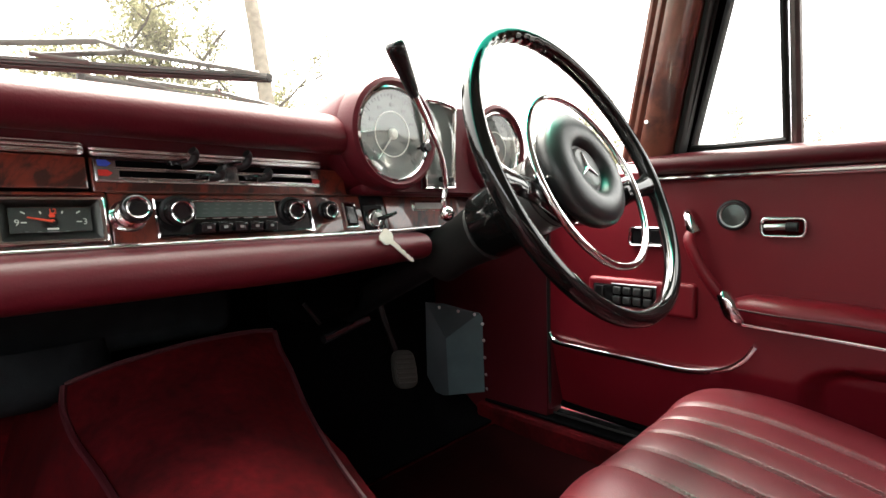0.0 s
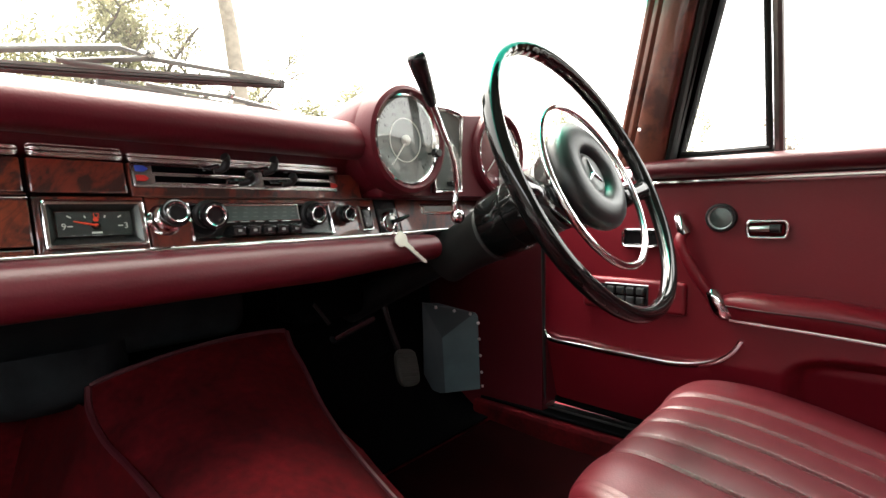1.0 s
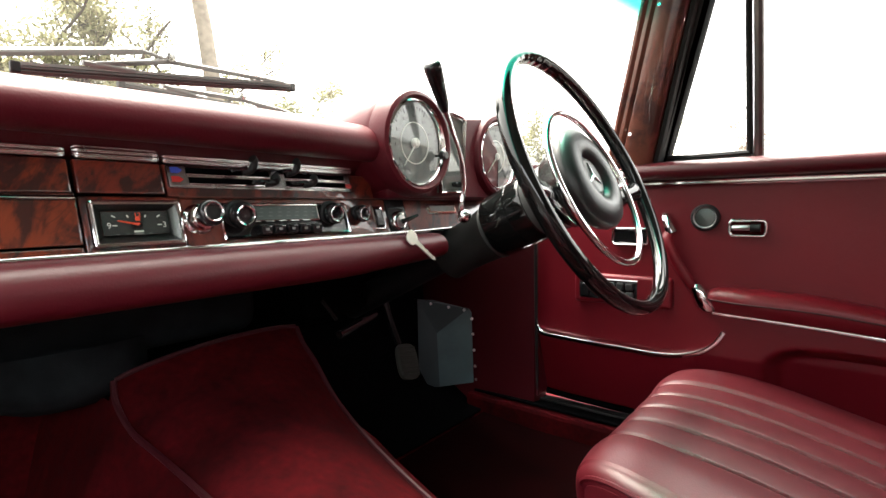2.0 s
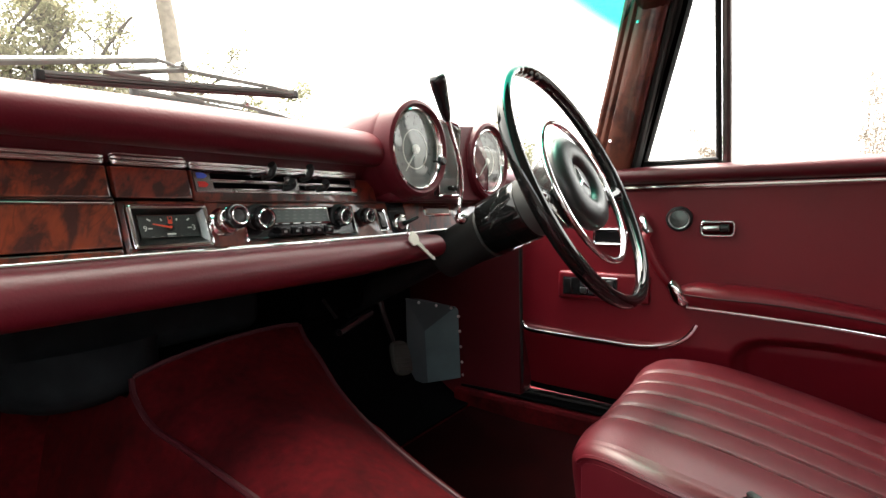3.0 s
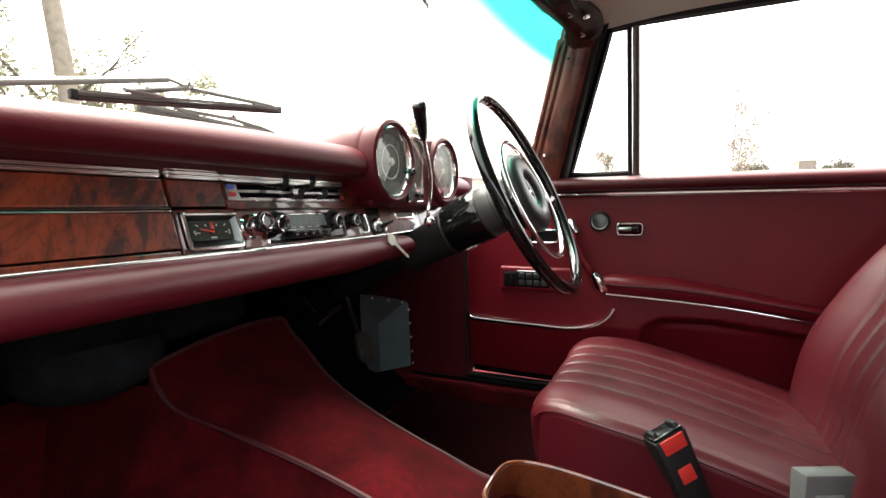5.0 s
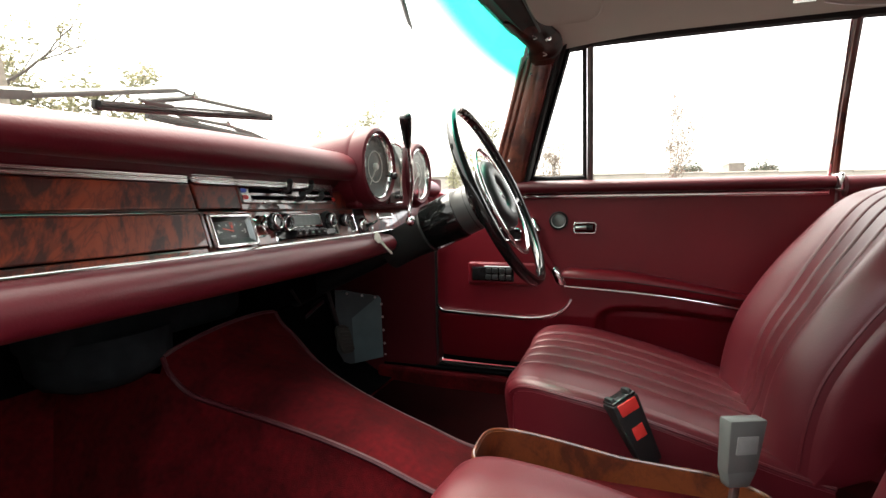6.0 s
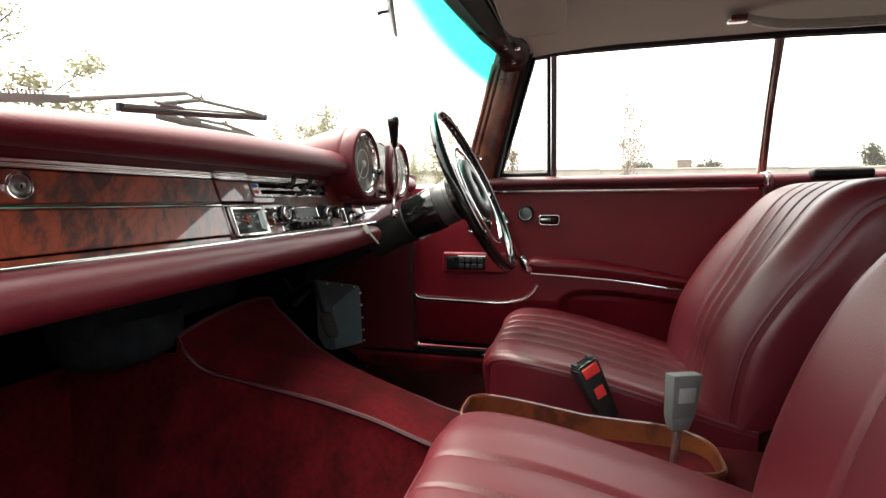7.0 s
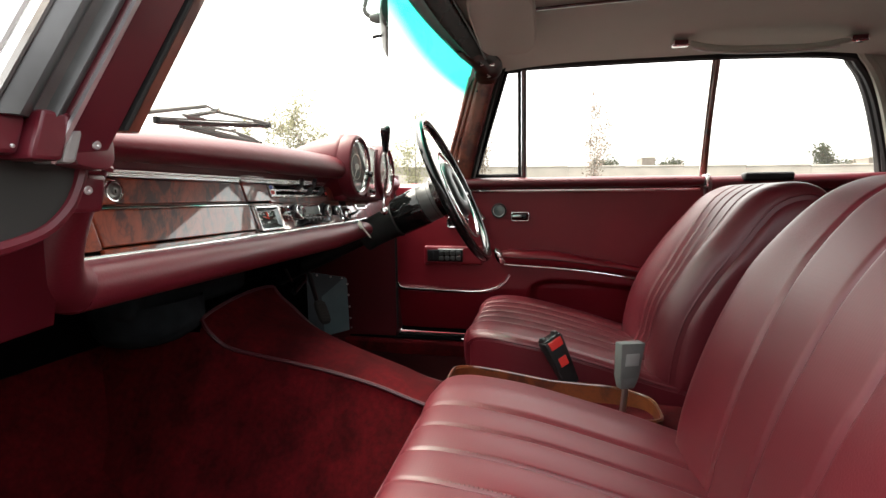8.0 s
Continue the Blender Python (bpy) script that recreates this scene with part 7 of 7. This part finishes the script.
# flat roofed blocks beyond the wall
HUT = material("drab_brown_render", (0.17, 0.145, 0.12), 0.9, vary=0.3, scale=3)
for y0, y1, top in ((-6.85, -6.02, 3.24), (-21.5, -18.9, 2.98)):
    hb = thing("brick_hut", (34, y0, 0), "small flat roofed drab hut beyond the wall", "hut", group="huts beyond the wall")
    part("wall", box(34, 36, y0, y1, 0, top, 0.02), HUT, hb, smooth=False)
    part("roof", box(33.97, 36.03, y0 - 0.03, y1 + 0.03, top + 0.004, top + 0.06, 0.01), CONC, hb, "flat concrete roof", smooth=False)
# lattice mast far off
ms = thing("lattice_mast", (60, -5.6, 0), "tall thin lattice mast far away", "mast")
for i, (dx, dy) in enumerate(((-0.7, -0.7), (0.7, -0.7), (0.7, 0.7), (-0.7, 0.7))):
    part("leg", tube([(60 + dx, -5.6 + dy, 0), (60 + dx * 0.5, -5.6 + dy * 0.5, 14)], 0.045, 6, k=1), STEELW, ms)
for k in range(12):
    z = 3 + k * 0.95
    f = 1 - 0.5 * z / 14
    f2 = 1 - 0.5 * (z + 0.95) / 14
    part("brace", tube([(60 - 0.7 * f, -5.6 - 0.7 * f, z), (60 - 0.7 * f2, -5.6 + 0.7 * f2, z + 0.95)], 0.03, 5, k=1), STEELW, ms)
    part("brace", tube([(60 - 0.7 * f, -5.6 + 0.7 * f, z), (60 - 0.7 * f2, -5.6 - 0.7 * f2, z + 0.95)], 0.03, 5, k=1), STEELW, ms)
# door mirror outside the vent window
dm = thing("door_mirror", (0.83, 0.50, 0.90), "chrome door mirror with blue tinted glass", "mirror")
part("stem", tube([(0.80, 0.50, 0.915), (0.82, 0.505, 0.94), (0.845, 0.51, 0.965)], [0.012, 0.009], 10, k=4), CHROME, dm, "chrome stem")
tm = Matrix.Translation((0.852, 0.502, 0.985)) @ Matrix.Rotation(radians(12), 4, "Z")
bm = box(-0.075, 0.075, 0.0, 0.03, -0.046, 0.046, 0.012, 4)
bm.transform(tm)
part("shell", bm, CHROME, dm, "chrome shell")
bm = box(-0.068, 0.068, -0.003, 0.001, -0.040, 0.040, 0.0015)
bm.transform(tm)
part("mirror_glass", bm, material("blue_mirror", (0.35, 0.52, 0.78), 0.03, 1.0), dm, "blue tinted mirror glass")

# unseen wall added on the open side, behind the swung door, to hold back sky light
BLOCKER = material("weathered_render", (0.11, 0.10, 0.088), 0.9, vary=0.35, scale=0.7, bump=0.4, bscale=12)
hw = thing("house_wall", (-4.2, -2, 0), "unseen dark wall added on the open side to block sky light", "wall", kind="structure")
part("wall", box(-4.5, -4.2, -9, 4.5, 0, 2.0, 0.02), BLOCKER, hw, smooth=False)
part("coping", box(-4.55, -4.15, -9.05, 4.55, 2.004, 2.1, 0.02), CONC, hw, "concrete coping", smooth=False)
# second unseen wall, added to limit the light from behind the car
hw = thing("garden_wall", (3, -10.8, 0), "unseen dark wall added behind the car to block sky light", "wall", kind="structure")
part("wall", box(-9, 14.6, -11.1, -10.8, 0, 3.1, 0.02), BLOCKER, hw, smooth=False)
part("coping", box(-9.05, 14.65, -11.15, -10.75, 3.104, 3.2, 0.02), CONC, hw, "concrete coping", smooth=False)
